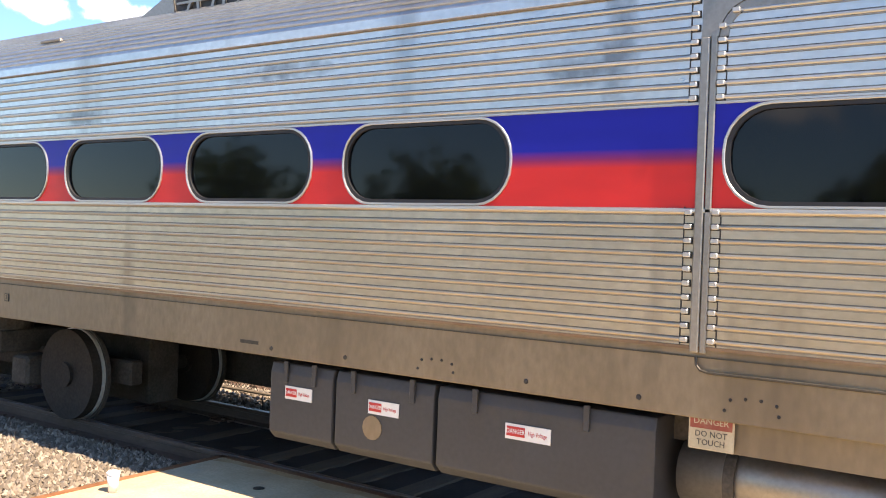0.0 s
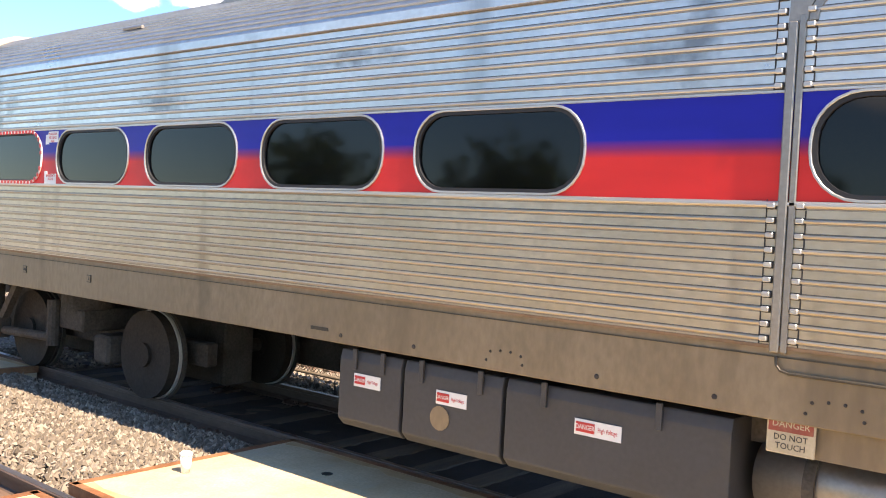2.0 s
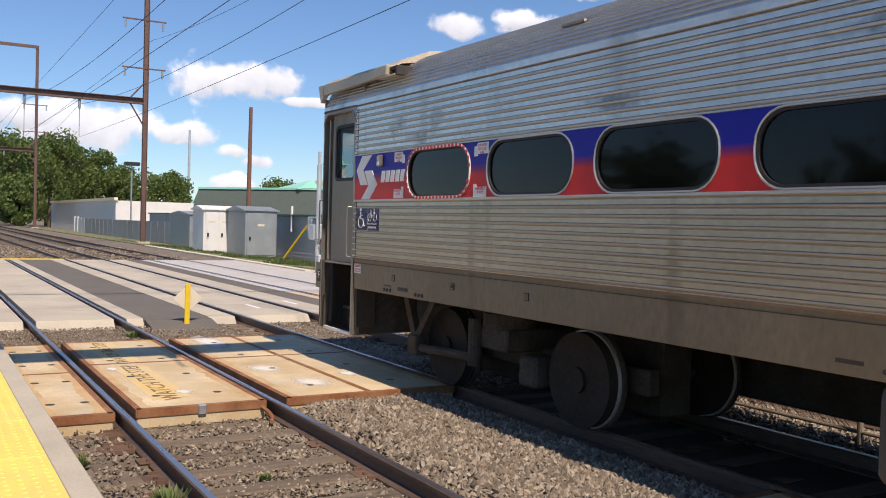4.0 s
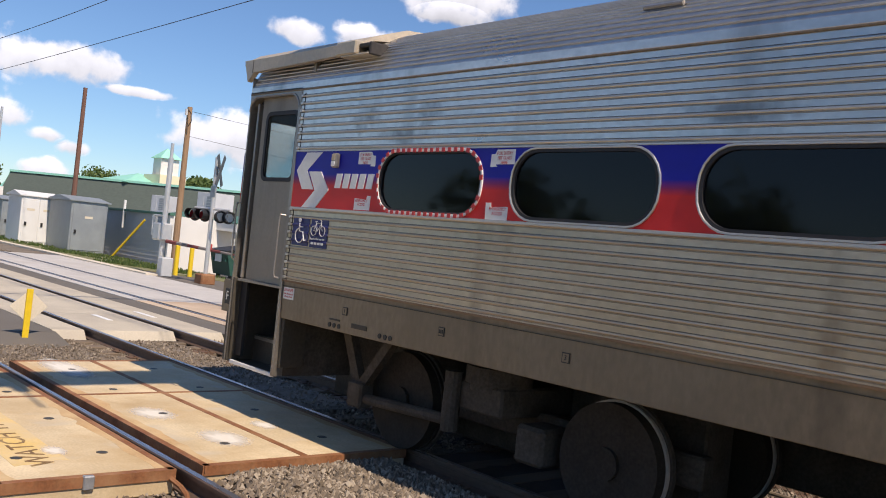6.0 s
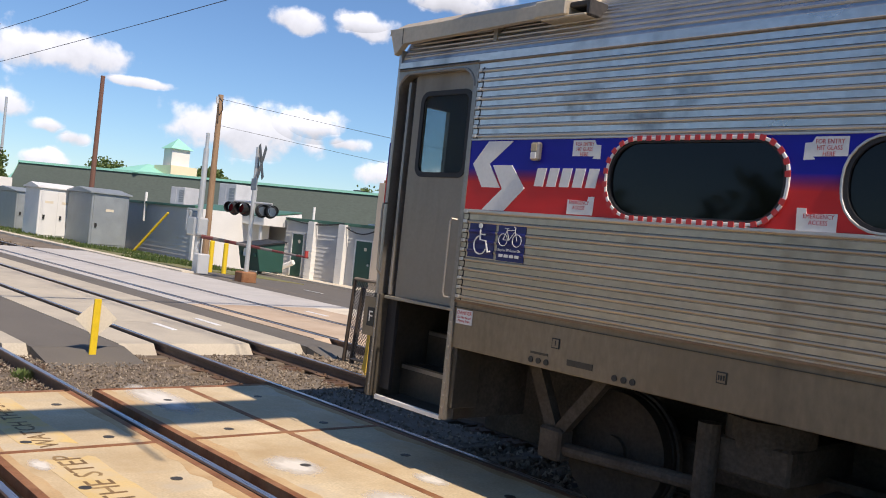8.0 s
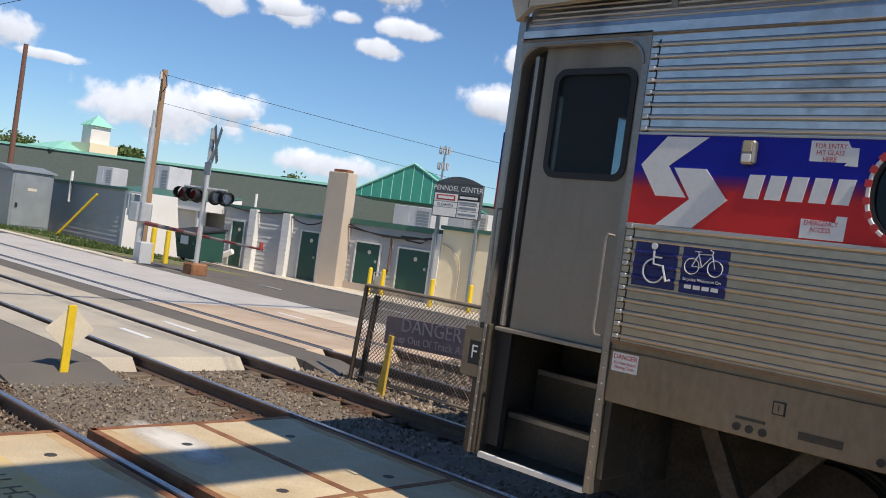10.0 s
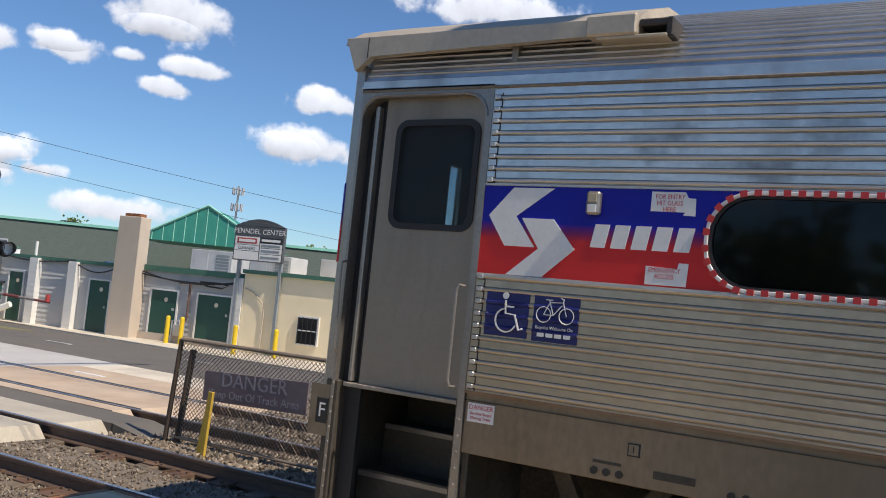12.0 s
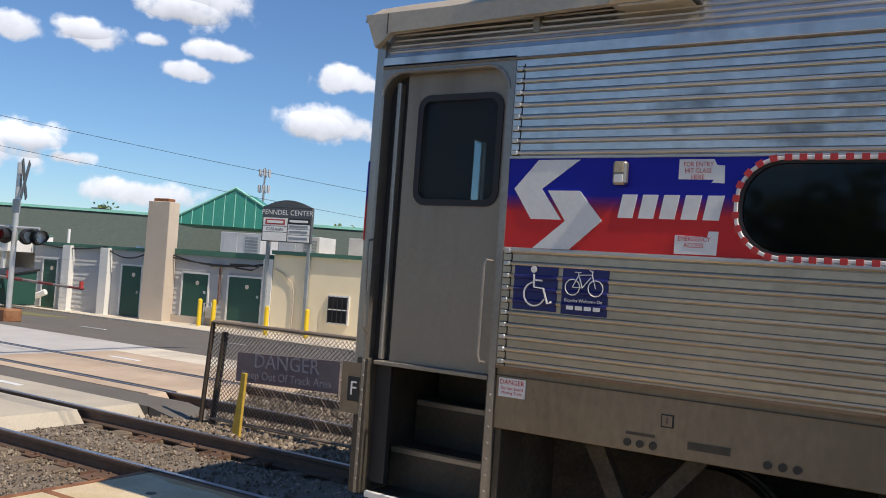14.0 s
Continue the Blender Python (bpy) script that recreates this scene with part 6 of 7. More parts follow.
    # sign board on two posts
    s = thing("centre_sign", (-32.55, 25.0, BASE), "grey and white shopping centre sign on posts", "sign")
    for x in (-33.45, -31.65):
        part("post", box(B(), x - 0.06, x + 0.06, 25.2, 25.32, BASE, 2.8), CABGREY, s)
    part("sign_board", bev(box(B(), -33.67, -31.50, 25.05, 25.2, 2.72, 4.02), 0.02), SIGN_GREY, s)
    bm = prism(B(), [(-33.67 + 2.17 * i / 12, 4.02 + 0.28 * math.sin(math.pi * i / 12)) for i in range(13)], "y", 25.05, 25.2)
    part("sign_crest", bm, SIGN_GREY, s)
    words("sign_text", "PENNDEL CENTER", 0.27, WHITE, s, pose(-32.58, 25.045, 3.82, 90, 0, 0), 0, 1.0)
    for x0, x1, z0, z1, mt in ((-33.60, -32.55, 3.32, 3.62, WHITE), (-33.60, -32.55, 3.10, 3.30, WHITE), (-33.60, -32.55, 2.76, 3.08, WHITE), (-32.50, -31.57, 3.42, 3.62, BLACK), (-32.50, -31.57, 3.24, 3.40, WHITE), (-32.50, -31.57, 3.02, 3.22, WHITE), (-32.50, -31.57, 2.76, 3.0, WHITE)):
        part("sign_panel", box(B(), x0, x1, 25.035, 25.05, z0, z1), mt, s)
    part("bar", box(B(), -33.50, -32.65, 25.028, 25.035, 3.37, 3.57), GATE_RED, s)
    part("bar", box(B(), -33.43, -32.72, 25.022, 25.028, 3.42, 3.52), WHITE, s)
    words("sign_text", "CLEANERS", 0.16, BLACK, s, pose(-33.08, 25.033, 3.19, 90, 0, 0), 0, 1.0)
    for z in (3.52, 3.32, 3.12, 2.88):
        part("bar", box(B(), -32.45, -31.65, 25.028, 25.035, z - 0.045, z + 0.045), CABGREY if z != 3.52 else WHITE, s)


def turn_group(before, deg, pivot):
    """Turns the things made since before about an upright line."""
    c, s = math.cos(radians(deg)), math.sin(radians(deg))
    for o in scene.objects:
        if o in before or o.parent:
            continue
        x, y = o.location.x - pivot[0], o.location.y - pivot[1]
        o.location = (pivot[0] + c * x - s * y, pivot[1] + s * x + c * y, o.location.z)
        o.rotation_euler = (0, 0, radians(deg))


earlier = set(scene.objects)
build_shops()
turn_group(earlier, 10, (-37, WALL_Y))


def build_wing():
    y0 = 20.0
    lw, w = building("side_wing", -90, -46.9, y0, 24, 2.1, SIDING_G, "long low wing with grey horizontal siding")
    siding(w, -75, -46.9, y0, BASE + 0.3, 2.08, SIDING_G, 0.22)
    part("corner_board", box(B(), -47.05, -46.8, y0 - 0.06, y0 + 0.25, BASE, 2.1), SIDING_W, lw)
    part("corner_board", box(B(), -46.9, -46.8, y0 + 0.25, y0 + 4, BASE, 2.1), SIDING_W, lw)
    part("roof_edge", box(B(), -90, -46.7, y0 - 0.15, y0 + 0.1, 2.1, 2.22), GREENTRIM, lw)
    for x in (-78, -72, -66):
        part("pilaster", box(B(), x - 0.25, x + 0.25, y0 - 0.25, y0, BASE, 2.1), SIDING_W, lw)
    part("guy_guard", tube(B(), (-50.6, y0 - 1.3, BASE + 0.4), (-49.0, y0 - 0.4, 1.75), 0.06, 8), YELLOW, lw, "slanting yellow guard tube")
    part("vent_pipe", tube(B(), (-52.5, y0 - 0.1, 1.2), (-52.5, y0 - 0.1, 2.7), 0.07, 8), WHITE, lw)


build_wing()


def build_big_store():
    """The large store behind: mansard roof, gable and cupola."""
    a, b = Vector((-118.9, 31.4, 0)), Vector((-52, 75, 0))
    d = (b - a).normalized()
    nrm = Vector((d.y, -d.x, 0))
    s = thing("large_store", ((a + b) / 2)[:], "large store with a dark green shingled mansard roof", "building")
    def strip(pts):
        bm = B()
        lo = [bm.verts.new(a + nrm * p[0] + Vector((0, 0, p[1]))) for p in pts]
        hi = [bm.verts.new(b + nrm * p[0] + Vector((0, 0, p[1]))) for p in pts]
        bm.faces.new(lo)
        bm.faces.new(hi[::-1])
        for i in range(len(pts)):
            j = (i + 1) % len(pts)
            bm.faces.new((lo[i], hi[i], hi[j], lo[j]))
        return bm
    part("wall", strip([(0, -1), (0, 2.2), (-30, 2.2), (-30, -1)]), BEIGE, s)
    r = part("mansard_roof", strip([(0.6, 1.8), (-1.6, 5.6), (-30, 5.6), (-30, 1.8)]), SHINGLE, s, "dark green shingled mansard roof")
    part("roof_trim", strip([(-1.4, 5.6), (-1.4, 5.85), (-1.9, 5.85), (-1.9, 5.6)]), MINT, r, "mint green roof trim")
    part("eave_trim", strip([(0.75, 1.7), (0.75, 1.95), (0.5, 1.95), (0.5, 1.7)]), MINT, r)
    end = B()
    p = [a + nrm * 0.6 + Vector((0, 0, 1.8)), a + nrm * -1.6 + Vector((0, 0, 5.8)), a + nrm * -2.6 - d * 0.1 + Vector((0, 0, 5.8)), a - d * 3.0 + nrm * -1.0 + Vector((0, 0, 1.8))]
    end.faces.new([end.verts.new(q) for q in p])
    part("roof_end", end, MINT, r)
    # standing-seam gable
    c = Vector((-64.6, 54.6, 0))
    g = part("entrance_gable", B_gable(c, d, nrm, 5.6, 4.6, 7.75, 9.0), COPPER, s, "green standing-seam metal gable")
    for k in range(-6, 7):
        t = k / 6.5
        top = 4.6 + (7.75 - 4.6) * (1 - abs(t))
        q = c + d * (t * 5.6) + nrm * 0.9
        part("seam", tube(B(), q + Vector((0, 0, 4.6)), q + Vector((0, 0, top)), 0.05, 4), MINT, g)
    for sgn in (-1, 1):
        part("rake_trim", tube(B(), c + d * (sgn * 5.7) + nrm * 0.95 + Vector((0, 0, 4.6)), c + nrm * 0.95 + Vector((0, 0, 7.8)), 0.10, 5), MINT, g)
    # cupola
    q = Vector((-107.8, 46.5, 0))
    cu = thing("cupola", (q.x, q.y, 5.5), "white cupola with a mint green cap on the store's roof", "cupola")
    part("base", box(B(), q.x - 2.3, q.x + 2.3, q.y - 1.6, q.y + 1.6, 5.4, 7.0), BEIGE, cu)
    part("lantern", box(B(), q.x - 1.1, q.x + 1.1, q.y - 1.1, q.y + 1.1, 7.0, 9.0), SIDING_W, cu)
    bm = B()
    top = bm.verts.new((q.x, q.y, 10.3))
    ring4 = [bm.verts.new((q.x + i * 1.4, q.y + j * 1.4, 9.0)) for i, j in ((-1, -1), (1, -1), (1, 1), (-1, 1))]
    for i in range(4):
        bm.faces.new((ring4[i], ring4[(i + 1) % 4], top))
    bm.faces.new(ring4[::-1])
    part("cap", bm, MINT, cu)
    # low hipped roof part near the cupola
    q = Vector((-112, 45, 0))
    bm = B()
    top = bm.verts.new((q.x, q.y, 7.1))
    ring4 = [bm.verts.new((q.x + i * 6.0, q.y + j * 4.0, 5.7)) for i, j in ((-1, -1), (1, -1), (1, 1), (-1, 1))]
    for i in range(4):
        bm.faces.new((ring4[i], ring4[(i + 1) % 4], top))
    bm.faces.new(ring4[::-1])
    part("hip_roof", bm, MINT, s)
    # white warehouse far down the line
    w = thing("white_warehouse", (-150, 27, 0), "long low white warehouse down the line", "building")
    part("wall", box(B(), -168, -112, 21, 30, -1, 3.6), SIDING_W, w)
    part("roof_edge", box(B(), -168.2, -111.8, 20.8, 21.2, 3.6, 3.95), BEIGE, w)
    fe = thing("slat_fence", (-95, 18.5, -0.4), "white slatted fence along the verge", "fence")
    x = -125.0
    shared = None
    while x < -70:
        if shared is None:
            shared = part("fence_panel", bev(box(B(), x, x + 2.3, 18.5, 18.56, -0.45, 1.45), 0.01), METALBOX, fe)
            part("post", box(B(), x - 0.08, x + 0.08, 18.4, 18.6, -0.45, 1.6), METALBOX, fe)
            xx = x
        else:
            for o in list(fe.children)[:2]:
                k = o.copy()
                k.location = o.location + Vector((x - xx, 0, 0))
                scene.collection.objects.link(k)
        x += 2.5


def B_gable(c, d, nrm, half, z0, z1, depth):
    bm = B()
    f = [c + nrm * 0.9 + d * s * half + Vector((0, 0, z)) for s, z in ((-1, z0), (1, z0), (0, z1))]
    k = [p - nrm * depth for p in f]
    F, K = [bm.verts.new(p) for p in f], [bm.verts.new(p) for p in k]
    bm.faces.new(F)
    bm.faces.new(K[::-1])
    for i in range(3):
        j = (i + 1) % 3
        bm.faces.new((F[i], K[i], K[j], F[j]))
    return bm


build_big_store()

# ---- yard things ----


def bollard(x, y, h=1.05):
    z = road_level(y)
    b = thing("bollard", (x, y, z), "yellow steel bollard set in the pavement", "bollard", "yellow bollards")
    part("post", tube(B(), (x, y, z - 0.1), (x, y, z + h), 0.085, 14), YELLOW, b)
    part("cap", tube(B(), (x, y, z + h), (x, y, z + h + 0.05), 0.085, 14, 0.04), YELLOW, b)


for x, y in ((-35.3, 15.1), (-35.9, 15.95), (-36.03, 25.1), (-35.58, 25.4), (-32.29, 24.85), (-31.02, 25.6)):
    bollard(x, y)


def cabinet(x0, x1, y0, y1, h, material, label, doors):
    z = road_level((y0 + y1) / 2)
    c = thing("signal_cabinet", ((x0 + x1) / 2, y0, z), label, "cabinet", "trackside cabinets")
    part("body", bev(box(B(), x0, x1, y0, y1, z - 0.1, z + h), 0.02), material, c)
    part("roof", prism(B(), [(x0 - 0.1, z + h), (x1 + 0.1, z + h), (x1 + 0.1, z + h + 0.06), ((x0 + x1) / 2, z + h + 0.28), (x0 - 0.1, z + h + 0.06)], "y", y0 - 0.12, y1 + 0.12), material, c)
    part("skid", box(B(), x0 + 0.1, x1 - 0.1, y0 - 0.05, y1 + 0.05, z - 0.05, z + 0.10), BLACK, c)
    for i in range(doors):
        a, b = y0 + 0.1 + (y1 - y0 - 0.2) * i / doors, y0 + 0.1 + (y1 - y0 - 0.2) * (i + 1) / doors - 0.03
        d = part("door", bev(box(B(), x1, x1 + 0.03, a, b, z + 0.12, z + h - 0.12), 0.008), material, c)
        part("handle", box(B(), x1 + 0.03, x1 + 0.08, a + 0.12, a + 0.22, z + 0.95, z + 1.15), BLACK, d)
        part("plate", box(B(), x1 + 0.03, x1 + 0.035, (a + b) / 2 - 0.2, (a + b) / 2 + 0.2, z + 1.75, z + 1.87), PATCH, d)


cabinet(-57.0, -54.7, 15.3, 17.15, 2.5, CABWHITE, "white metal signal cabinet with peeling paint", 2)
cabinet(-54.6, -51.3, 16.7, 18.55, 2.6, CABGREY, "large grey metal signal cabinet", 1)
cabinet(-72.0, -66.5, 17.6, 19.6, 2.4, CABGREY, "grey metal signal cabinet with white pipes", 1)


def dumpster():
    x0, x1, y0, y1 = -43.6, -41.9, 20.6, 22.0
    z = road_level(21)
    d = thing("dumpster", ((x0 + x1) / 2, y0, z), "dark green steel dumpster on the pavement", "dumpster")
    part("body", bev(prism(B(), [(y0 + 0.25, z + 0.12), (y0, z + 1.2), (y1, z + 1.45), (y1, z + 0.12)], "x", x0, x1), 0.02), GREENDOOR, d)
    part("lid", prism(B(), [(y0 - 0.06, z + 1.21), (y0 - 0.06, z + 1.27), (y1 + 0.06, z + 1.53), (y1 + 0.06, z + 1.46)], "x", x0 - 0.06, x1 + 0.06), BLACK, d)
    for x in (x0 + 0.25, x1 - 0.25):
        part("wheel", tube(B(), (x - 0.05, y0 + 0.4, z + 0.08), (x + 0.05, y0 + 0.4, z + 0.08), 0.09, 12), BLACK, d)
        part("lift_pocket", box(B(), x - 0.1, x + 0.1, y0 + 0.02, y0 + 0.16, z + 0.75, z + 0.9), GREENDOOR, d)
    part("notice", box(B(), x0 + 0.5, x0 + 1.1, y0 + 0.03, y0 + 0.06, z + 0.72, z + 1.08), WHITE, d)


dumpster()


def downspouts():
    z = road_level(24)
    g = thing("scrap_pipes", (-45.5, 23.6, z), "heap of white scrap gutter pieces on the pavement", "scrap")
    for a, b in (((-47.2, 23.5, z + 0.12), (-44.9, 23.7, z + 0.18)), ((-45.4, 23.4, z + 0.10), (-44.1, 23.9, z + 0.75)), ((-46.6, 23.8, z + 0.1), (-44.6, 23.3, z + 0.3))):
        p, q = Vector(a), Vector(b)
        part("gutter_piece", tube(B(), p, q, 0.13, 6), WHITE, g)


downspouts()


def crossing_signal():
    x, y = -31.1, 14.15
    z = road_level(y)
    s = thing("crossing_signal", (x, y, z), "railway crossing signal with red lamps and crossbuck", "crossing signal")
    part("mast", tube(B(), (x, y, z), (x, y, z + 4.05), 0.07, 14), ALU, s)
    part("base", bev(box(B(), x - 0.25, x + 0.25, y - 0.25, y + 0.25, z - 0.05, z + 0.30), 0.04), RUST, s)
    cb = B()
    ctr = Vector((x + 0.15, y + 0.05, z + 3.62))
    for sg in (-1, 1):
        d = Vector((-0.26, 0.28, sg * 0.62)).normalized()
        n = d.cross(Vector((0.73, 0.68, 0))).normalized()
        k = Vector((0.73, 0.68, 0)).normalized() * 0.012 * sg
        v = [cb.verts.new(ctr + d * a + n * b + k) for a, b in ((-0.56, -0.09), (0.56, -0.09), (0.56, 0.09), (-0.56, 0.09))]
        w = [cb.verts.new(q.co + Vector((0.014, 0.013, 0)) * (1 if sg > 0 else 1)) for q in v]
        cb.faces.new(v)
        cb.faces.new(w[::-1])
        for i in range(4):
            cb.faces.new((v[i], v[(i + 1) % 4], w[(i + 1) % 4], w[i]))
    part("crossbuck", cb, SIGN_GREY, s, "crossed boards seen from the back")
    part("plate", box(B(), x - 0.02, x + 0.30, y - 0.12, y - 0.09, z + 2.75, z + 3.1), CABGREY, s)
    ax = Vector((0.86, 0.5, 0))
    part("cross_arm", tube(B(), Vector((x, y, z + 2.38)) - ax * 0.65, Vector((x, y, z + 2.38)) + ax * 0.65, 0.04, 8), ALU, s)
    for k, (o, red) in enumerate(((-0.62, 1), (-0.25, 1), (0.32, 0), (0.62, 0))):
        c = Vector((x, y, z + 2.15)) + ax * o
        f = Vector((0.5, -0.86, 0)) if red else Vector((0.95, -0.3, 0))
        l = part("lamp", tube(B(), c - f * 0.08, c + f * 0.10, 0.14, 16), BLACK, s, "black signal lamp")
        part("backplate", tube(B(), c - f * 0.02, c + f * 0.0, 0.2, 20), BLACK, l)
        part("lens", tube(B(), c + f * 0.10, c + f * 0.115, 0.14, 16), LAMP_RED if red else ALU, l)
        part("hood", tube(B(), c + f * 0.10 + Vector((0, 0, 0.03)), c + f * 0.36 + Vector((0, 0, 0.03)), 0.165, 12, caps=False), BLACK, l)
    # gate mechanism with its arm lowered level beside it
    gx, gy = -34.1, 13.95
    gz = road_level(gy)
    g = thing("crossing_gate", (gx, gy, gz), "railway crossing gate with a red and white arm", "crossing gate")
    part("mast", tube(B(), (gx, gy, gz), (gx, gy, gz + 4.0), 0.09, 14), ALU, g)
    part("mast_top", tube(B(), (gx, gy, gz + 3.9), (gx, gy, gz + 4.5), 0.06, 10), ALU, g)
    part("mechanism", bev(box(B(), gx - 0.30, gx + 0.25, gy - 0.28, gy + 0.22, gz + 1.15, gz + 1.75), 0.05), ALU, g, "gate motor case")
    part("counterweight", bev(box(B(), gx - 0.75, gx - 0.45, gy - 0.15, gy + 0.15, gz + 1.5, gz + 1.95), 0.03), CABGREY, g)
    part("bracket", bent(B(), [(gx - 0.45, gy - 0.2, gz + 1.3), (gx - 0.45, gy - 0.2, gz + 2.0), (gx + 0.4, gy - 0.2, gz + 2.0), (gx + 0.4, gy - 0.2, gz + 1.3)], 0.04, 6), ALU, g)
    part("ladder_leg", tube(B(), (gx - 0.35, gy + 0.3, gz), (gx - 0.2, gy + 0.2, gz + 1.5), 0.05, 8), CABGREY, g)
    part("foot_box", bev(box(B(), gx + 0.25, gx + 0.6, gy - 0.2, gy + 0.2, gz - 0.05, gz + 0.6), 0.03), METALBOX, g)
    a, b = Vector((gx + 0.3, gy, gz + 1.15)), Vector((gx + 3.3, gy + 2.15, gz + 0.85))
    for i in range(9):
        p, q = a.lerp(b, i / 9), a.lerp(b, (i + 1) / 9)
        part("arm_section", tube(B(), p, q, 0.065 - 0.004 * i, 6), ARM_RED_SHADED if i % 2 == 0 else ARM_WHITE_SHADED, g)
    for f in (0.45, 0.98):
        p = a.lerp(b, f)
        part("arm_lamp", tube(B(), p, p + Vector((0, 0, 0.2)), 0.06, 8), GATE_RED, g)


crossing_signal()


def wood_pole(x, y, h, r, material, label, lean=0.0):
    z = road_level(y) if y > 0 else 0
    p = thing("utility_pole", (x, y, z), label, "utility pole", "wooden poles")
    part("pole", tube(B(), (x, y, z - 0.3), (x + lean, y, z + h), r, 12, r * 0.72), material, p)
    return p, z


p, z = wood_pole(-38.75, 16.6, 6.65, 0.14, POLE, "light brown wooden utility pole")
part("insulator", tube(B(), (-38.7, 16.45, z + 6.3), (-38.7, 16.45, z + 6.55), 0.06, 8), METALBOX, p)
part("drop_wire", bent(B(), [(-38.7, 16.5, z + 6.55), (-38.4, 16.5, z + 6.35), (-38.3, 16.5, z + 6.05), (-38.55, 16.5, z + 5.85)], 0.02, 5), BLACK, p)
wood_pole(-58.9, 19.35, 9.45, 0.16, POLE_D, "dark brown cut-off wooden pole", 0.1)
wood_pole(-234, 61.2, 24.8, 0.38, ALU, "thin pale pole far behind the store")


def wires():
    def wire(name, a, b, sag, r, label):
        a, b = Vector(a), Vector(b)
        n = 24
        pts = [a.lerp(b, i / n) - Vector((0, 0, sag * 4 * (i / n) * (1 - i / n))) for i in range(n + 1)]
        o = B()
        bent(o, pts, r, 5)
        tagged(new(name, link(name, o, BLACK)), label, "cable")
    wire("service_cable", (-38.75, 16.6, 6.3), (-15.5, 40, 3.2), 0.35, 0.008, "thin black service cable between poles")
    wire("service_cable", (-38.75, 16.6, 5.3), (-12, 40, 1.8), 0.3, 0.007, "thin black service cable between poles")
    for y, z in ((6.8, 7.0), (10.15, 7.0)):
        wire("contact_wire", (-330, y, z), (-66.5, y, z), 0.2, 0.012, "thin overhead contact wire above the track")
        wire("contact_wire", (-66.5, y, z), (-6.2, y, z), 0.2, 0.010, "thin overhead contact wire above the track")
        wire("catenary_wire", (-66.5, y, z + 2.2), (-6.2, y, z + 2.2), 1.2, 0.011, "sagging overhead catenary wire")
        wire("catenary_wire", (-124, y, z + 2.2), (-66.5, y, z + 2.2), 1.2, 0.011, "sagging overhead catenary wire")
    for y, z in ((14.8, 14), (13.4, 18)):
        wire("feeder_wire", (-330, y, z), (-66.5, y, z), 1.0, 0.018, "high feeder wire along the line")
        wire("feeder_wire", (-66.5, y, z), (-6.2, y, z), 1.5, 0.011, "high feeder wire along the line")
    # never in view; added so that a thin shadow crosses the road
    wire("span_wire", (-17.6, -4, 9.4), (-17.6, 13.6, 9.4), 0.1, 0.05, "unseen cross-span wire added for its shadow on the road")


wires()


def gantry(x, y1, y0, zb, zt, deep=0.42, top=False):
    g = thing("catenary_gantry", (x, y1, -0.1), "dark red-brown steel catenary gantry over the tracks", "gantry", "catenary gantries")
    for y in (y1, y0):
        bm = B()
        for a, b, c, d in ((-0.17, 0.17, -0.16, -0.13), (-0.17, 0.17, 0.13, 0.16), (-0.02, 0.02, -0.13, 0.13)):
            box(bm, x + a, x + b, y + c, y + d, -0.1, zt)
        part("mast", bm, MAST, g)
        part("footing", bev(box(B(), x - 0.4, x + 0.4, y - 0.4, y + 0.4, -0.35, 0.1), 0.03), CONC_W, g)
    bm = B()
    for a, b, c, d in ((-0.2, 0.2, -deep / 2, -deep / 2 + 0.04), (-0.2, 0.2, deep / 2 - 0.04, deep / 2), (-0.02, 0.02, -deep / 2, deep / 2)):
        box(bm, x + a, x + b, y0 + 0.16, y1 - 0.16, zb + c, zb + d)
    part("cross_beam", bm, MAST, g)
    for s, y in ((-1, y1), (1, y0)):
        for dz in (-1.6, 1.2):
            part("knee_brace", tube(B(), (x, y + s * 0.15, zb + dz), (x, y + s * 1.0, zb + (0.2 if dz > 0 else -0.2)), 0.06, 6), MAST, g)
    for z in (zb + 2.2, zb + 5.5):
        if z < zt - 0.3:
            part("cross_arm", box(B(), x - 0.05, x + 0.05, y1 - 1.6, y1 + 1.3, z, z + 0.09), MAST, g)
            for dy in (-1.4, 1.1):
                part("insulator", tube(B(), (x, y1 + dy, z), (x, y1 + dy, z - 0.55), 0.07, 8), CABGREY, g)
    if top:
        part("top_beam", box(B(), x - 0.15, x + 0.15, y0, y1, zt - 0.35, zt), MAST, g)
    for y in (3.1, 6.8, 10.15):
        part("insulator", tube(B(), (x, y, zb - deep / 2), (x, y, zb - 0.85), 0.09, 8), CABGREY, g)
        part("hanger", tube(B(), (x, y, zb - 0.85), (x, y, 7.0), 0.02, 5), MAST, g)


gantry(-66.5, 14.4, -6, 9.75, 20)
gantry(-124, 13.7, -6, 9.6, 22.4, top=True)
gantry(-185, 13.4, -6, 9.6, 22.4, top=True)
gantry(-250, 13.2, -6, 9.6, 22.4, top=True)
# unseen gantry, placed and sized so its beam shades the crossing panels
gantry(-7.95, 14.4, -6, 8.98, 12, 0.62)


def lamp_post(x, y, h):
    z = road_level(y)
    l = thing("parking_lamp", (x, y, z), "dark parking lot lamp on a tall post", "street lamp")
    part("post", tube(B(), (x, y, z), (x, y, z + h), 0.08, 10), CABGREY, l)
    part("head", bev(box(B(), x - 0.5, x + 0.5, y - 0.7, y + 0.7, z + h, z + h + 0.35), 0.03), BLACK, l)


lamp_post(-95, 19.3, 7.2)
lamp_post(-105.6, 71.5, 7.5)


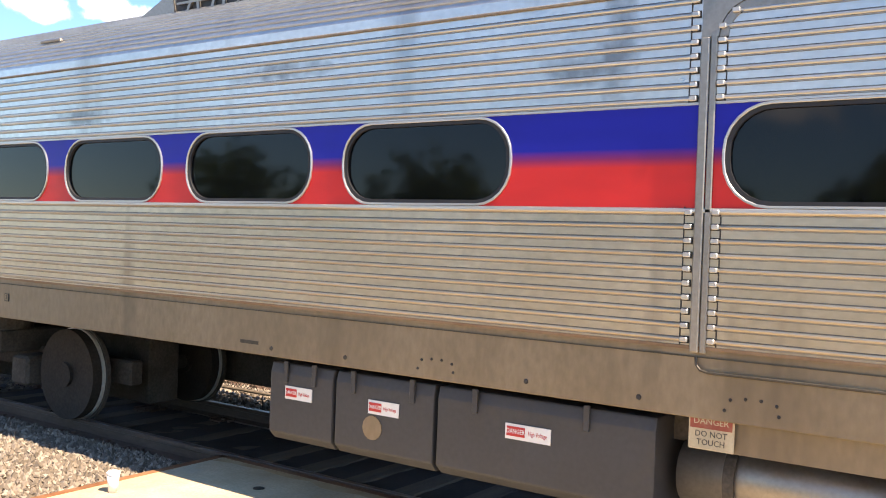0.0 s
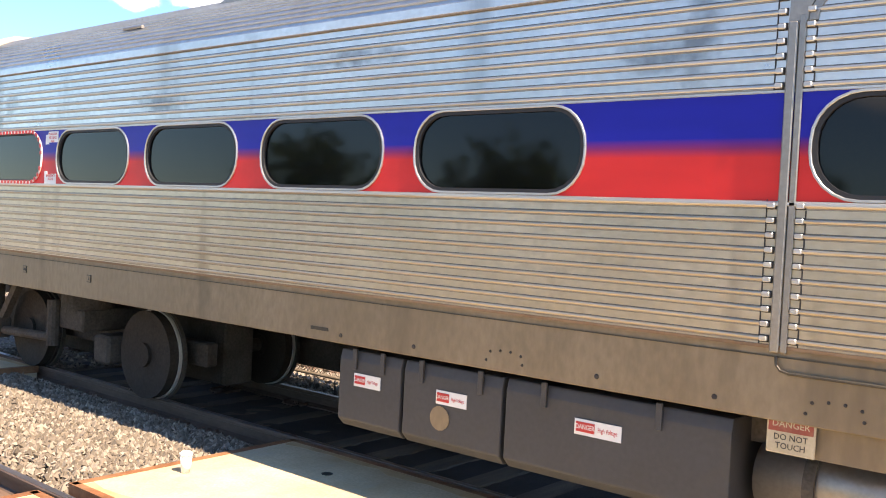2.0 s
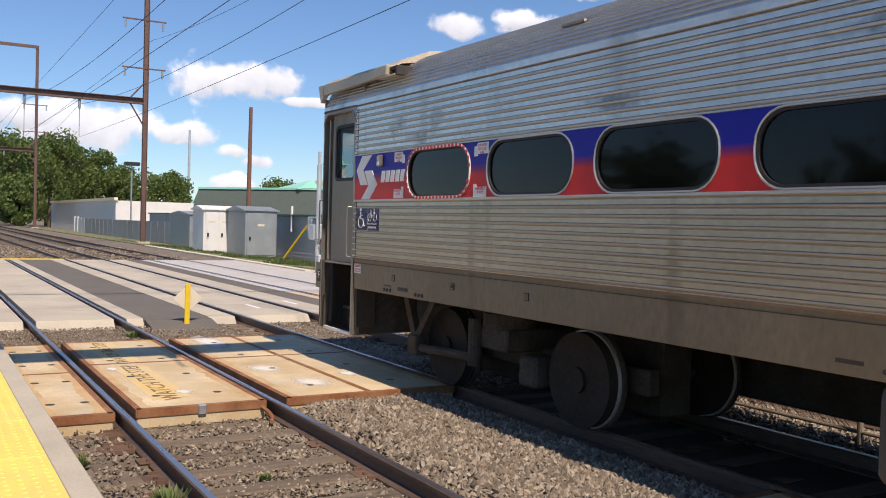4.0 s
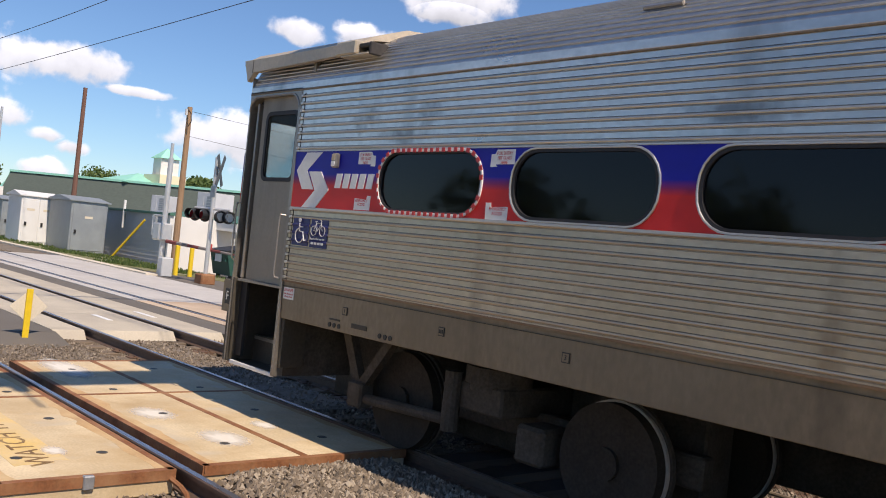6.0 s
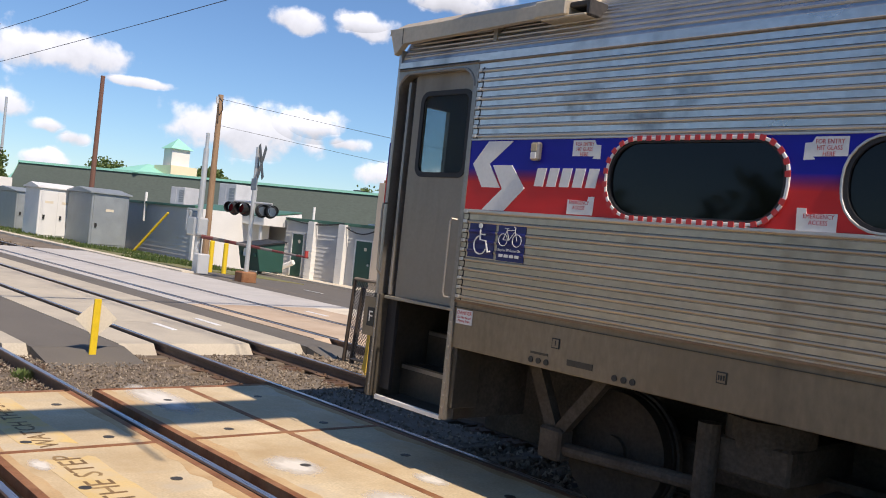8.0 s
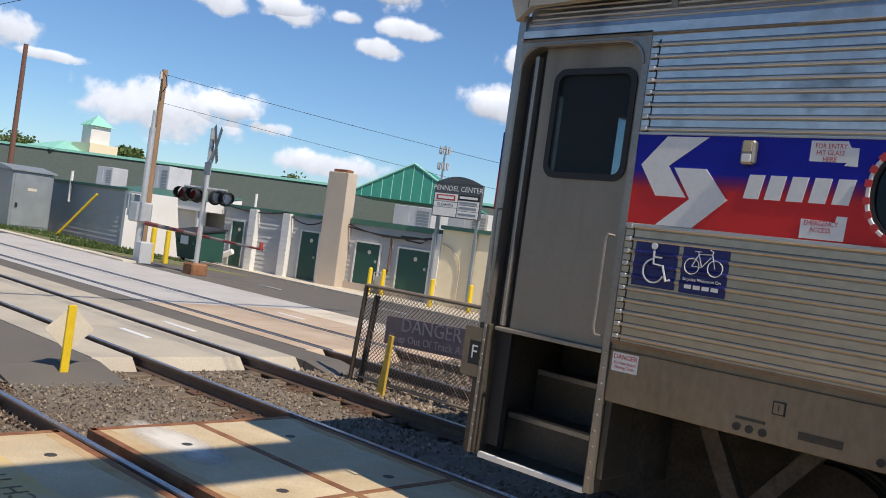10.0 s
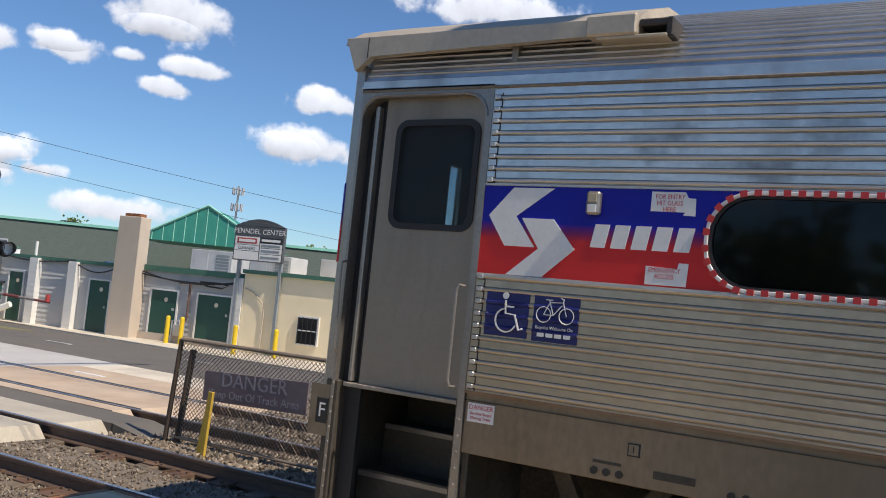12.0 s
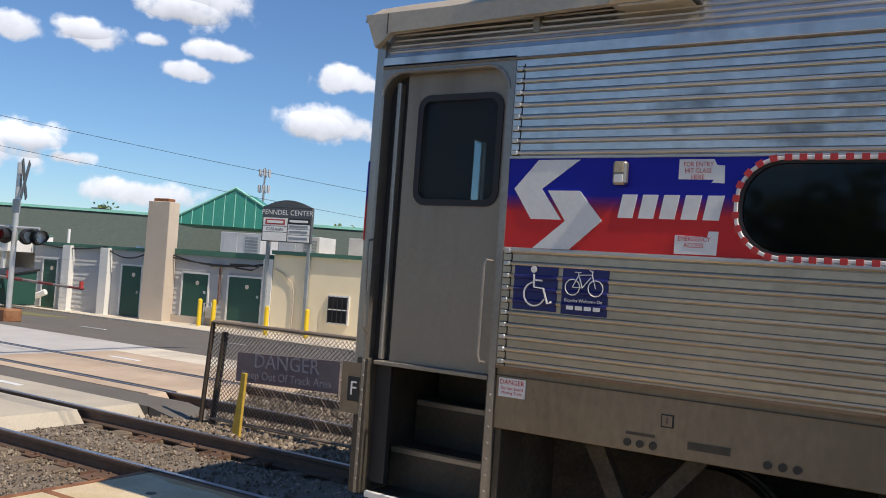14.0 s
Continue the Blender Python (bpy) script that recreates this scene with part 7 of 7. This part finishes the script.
def antenna_tower():
    t = thing("antenna_tower", (-130, 125, -1), "distant steel antenna tower", "tower")
    part("pole", tube(B(), (-130, 125, -1), (-130, 125, 19.5), 0.3, 8, 0.15), CABGREY, t)
    for z in (15.5, 18.5):
        for k in range(6):
            a = k * 1.047
            part("panel_antenna", box(B(), -130 + 1.0 * math.cos(a) - 0.12, -130 + 1.0 * math.cos(a) + 0.12, 125 + 1.0 * math.sin(a) - 0.12, 125 + 1.0 * math.sin(a) + 0.12, z - 0.7, z + 0.7), METALBOX, t)


antenna_tower()

# ---- trees ----


def tree(x, y, h, w, seed, n=1500, label="broad leafy green tree", base=-0.8, leaf=0.45):
    rnd = random.Random(seed)
    t = thing("tree", (x, y, base), label, "tree", "trees along the line")
    bm = B()
    tube(bm, (x, y, base), (x, y, base + h * 0.5), h * 0.028, 8, h * 0.016, caps=False)
    limbs = []
    for k in range(9):
        a, s = rnd.random() * 6.28, rnd.uniform(0.25, 0.5)
        e = Vector((x + w * 0.33 * math.cos(a), y + w * 0.33 * math.sin(a), base + h * rnd.uniform(0.5, 0.85)))
        tube(bm, (x, y, base + h * s), e, h * 0.012, 5, h * 0.004, caps=False)
        limbs.append(e)
    part("trunk", bm, BARK, t)
    clumps = []
    for k in range(40):
        a, r = rnd.random() * 6.28, math.sqrt(rnd.random())
        zz = rnd.uniform(0.22, 1.0)
        wide = math.sin(math.pi * min(1, (zz - 0.12) / 0.95)) ** 0.6
        clumps.append((Vector((x + w * 0.42 * r * wide * math.cos(a), y + w * 0.42 * r * wide * math.sin(a), base + h * zz * 0.93)), w * rnd.uniform(0.10, 0.19)))
    bm = B()
    for k in range(n):
        c, r = rnd.choice(clumps)
        d = Vector((rnd.gauss(0, 1), rnd.gauss(0, 1), rnd.gauss(0, 0.8))).normalized()
        p = c + d * r * rnd.uniform(0.55, 1.05)
        u = Vector((rnd.gauss(0, 1), rnd.gauss(0, 1), rnd.gauss(0, 1))).normalized()
        v = u.orthogonal().normalized()
        s = leaf * rnd.uniform(0.5, 1.2)
        bm.faces.new([bm.verts.new(p + q) for q in (u * s, v * s * 0.6, -u * s, -v * s * 0.6)])
    part("crown", bm, LEAF, t)


for i, (x, y, h, w) in enumerate(((-158, 14.5, 15, 12), (-178, 22, 17, 14), (-185, 30, 15, 14), (-176, 35, 12, 12), (-190, 16, 18, 14), (-180, 43, 11, 12), (-200, 24, 16, 14), (-146, 14.0, 8, 7))):
    tree(x, y, h, w, 10 + i, 9000, leaf=0.33)
for i, (x, y, h, w) in enumerate(((-122, 84, 8.0, 10), (-150, 72, 9, 10), (-88, 98, 7.0, 10), (-130, 62, 8.2, 8), (-105, 120, 8, 12), (-170, 62, 9.5, 11))):
    tree(x, y, h + 1.0, w, 40 + i, 3600, "distant leafy tree behind the store", leaf=0.34)
# trees behind the platform, on the camera's side of the line
for i, (x, y, h, w) in enumerate(((6, -24, 6, 8), (-5, -27, 5.5, 8), (-15, -25, 6.5, 9), (-27, -28, 6, 9), (14, -29, 7, 9), (-40, -26, 6.5, 10))):
    tree(x, y, h, w, 70 + i, 1500, "leafy tree behind the station platform", leaf=0.4, base=-0.2)


def far_woods():
    rnd = random.Random(9)
    bm = B()
    for i in range(9000):
        a = radians(rnd.uniform(-100, 40))
        d = rnd.uniform(420, 600)
        x, y = d * math.sin(a), d * math.cos(a)
        h = 5 + 3 * noise.noise((x * 0.01, y * 0.01, 3))
        z = rnd.random() ** 0.7 * h - 2
        s = rnd.uniform(1.2, 2.6)
        u = Vector((rnd.gauss(0, 1), rnd.gauss(0, 1), rnd.gauss(0, 1))).normalized()
        v = u.orthogonal().normalized()
        p = Vector((x, y, z))
        bm.faces.new([bm.verts.new(p + q) for q in (u * s, v * s, -u * s, -v * s)])
    solid("distant_woods", bm, LEAF, "distant belt of green woods on the horizon", "woods", "stuff")


far_woods()
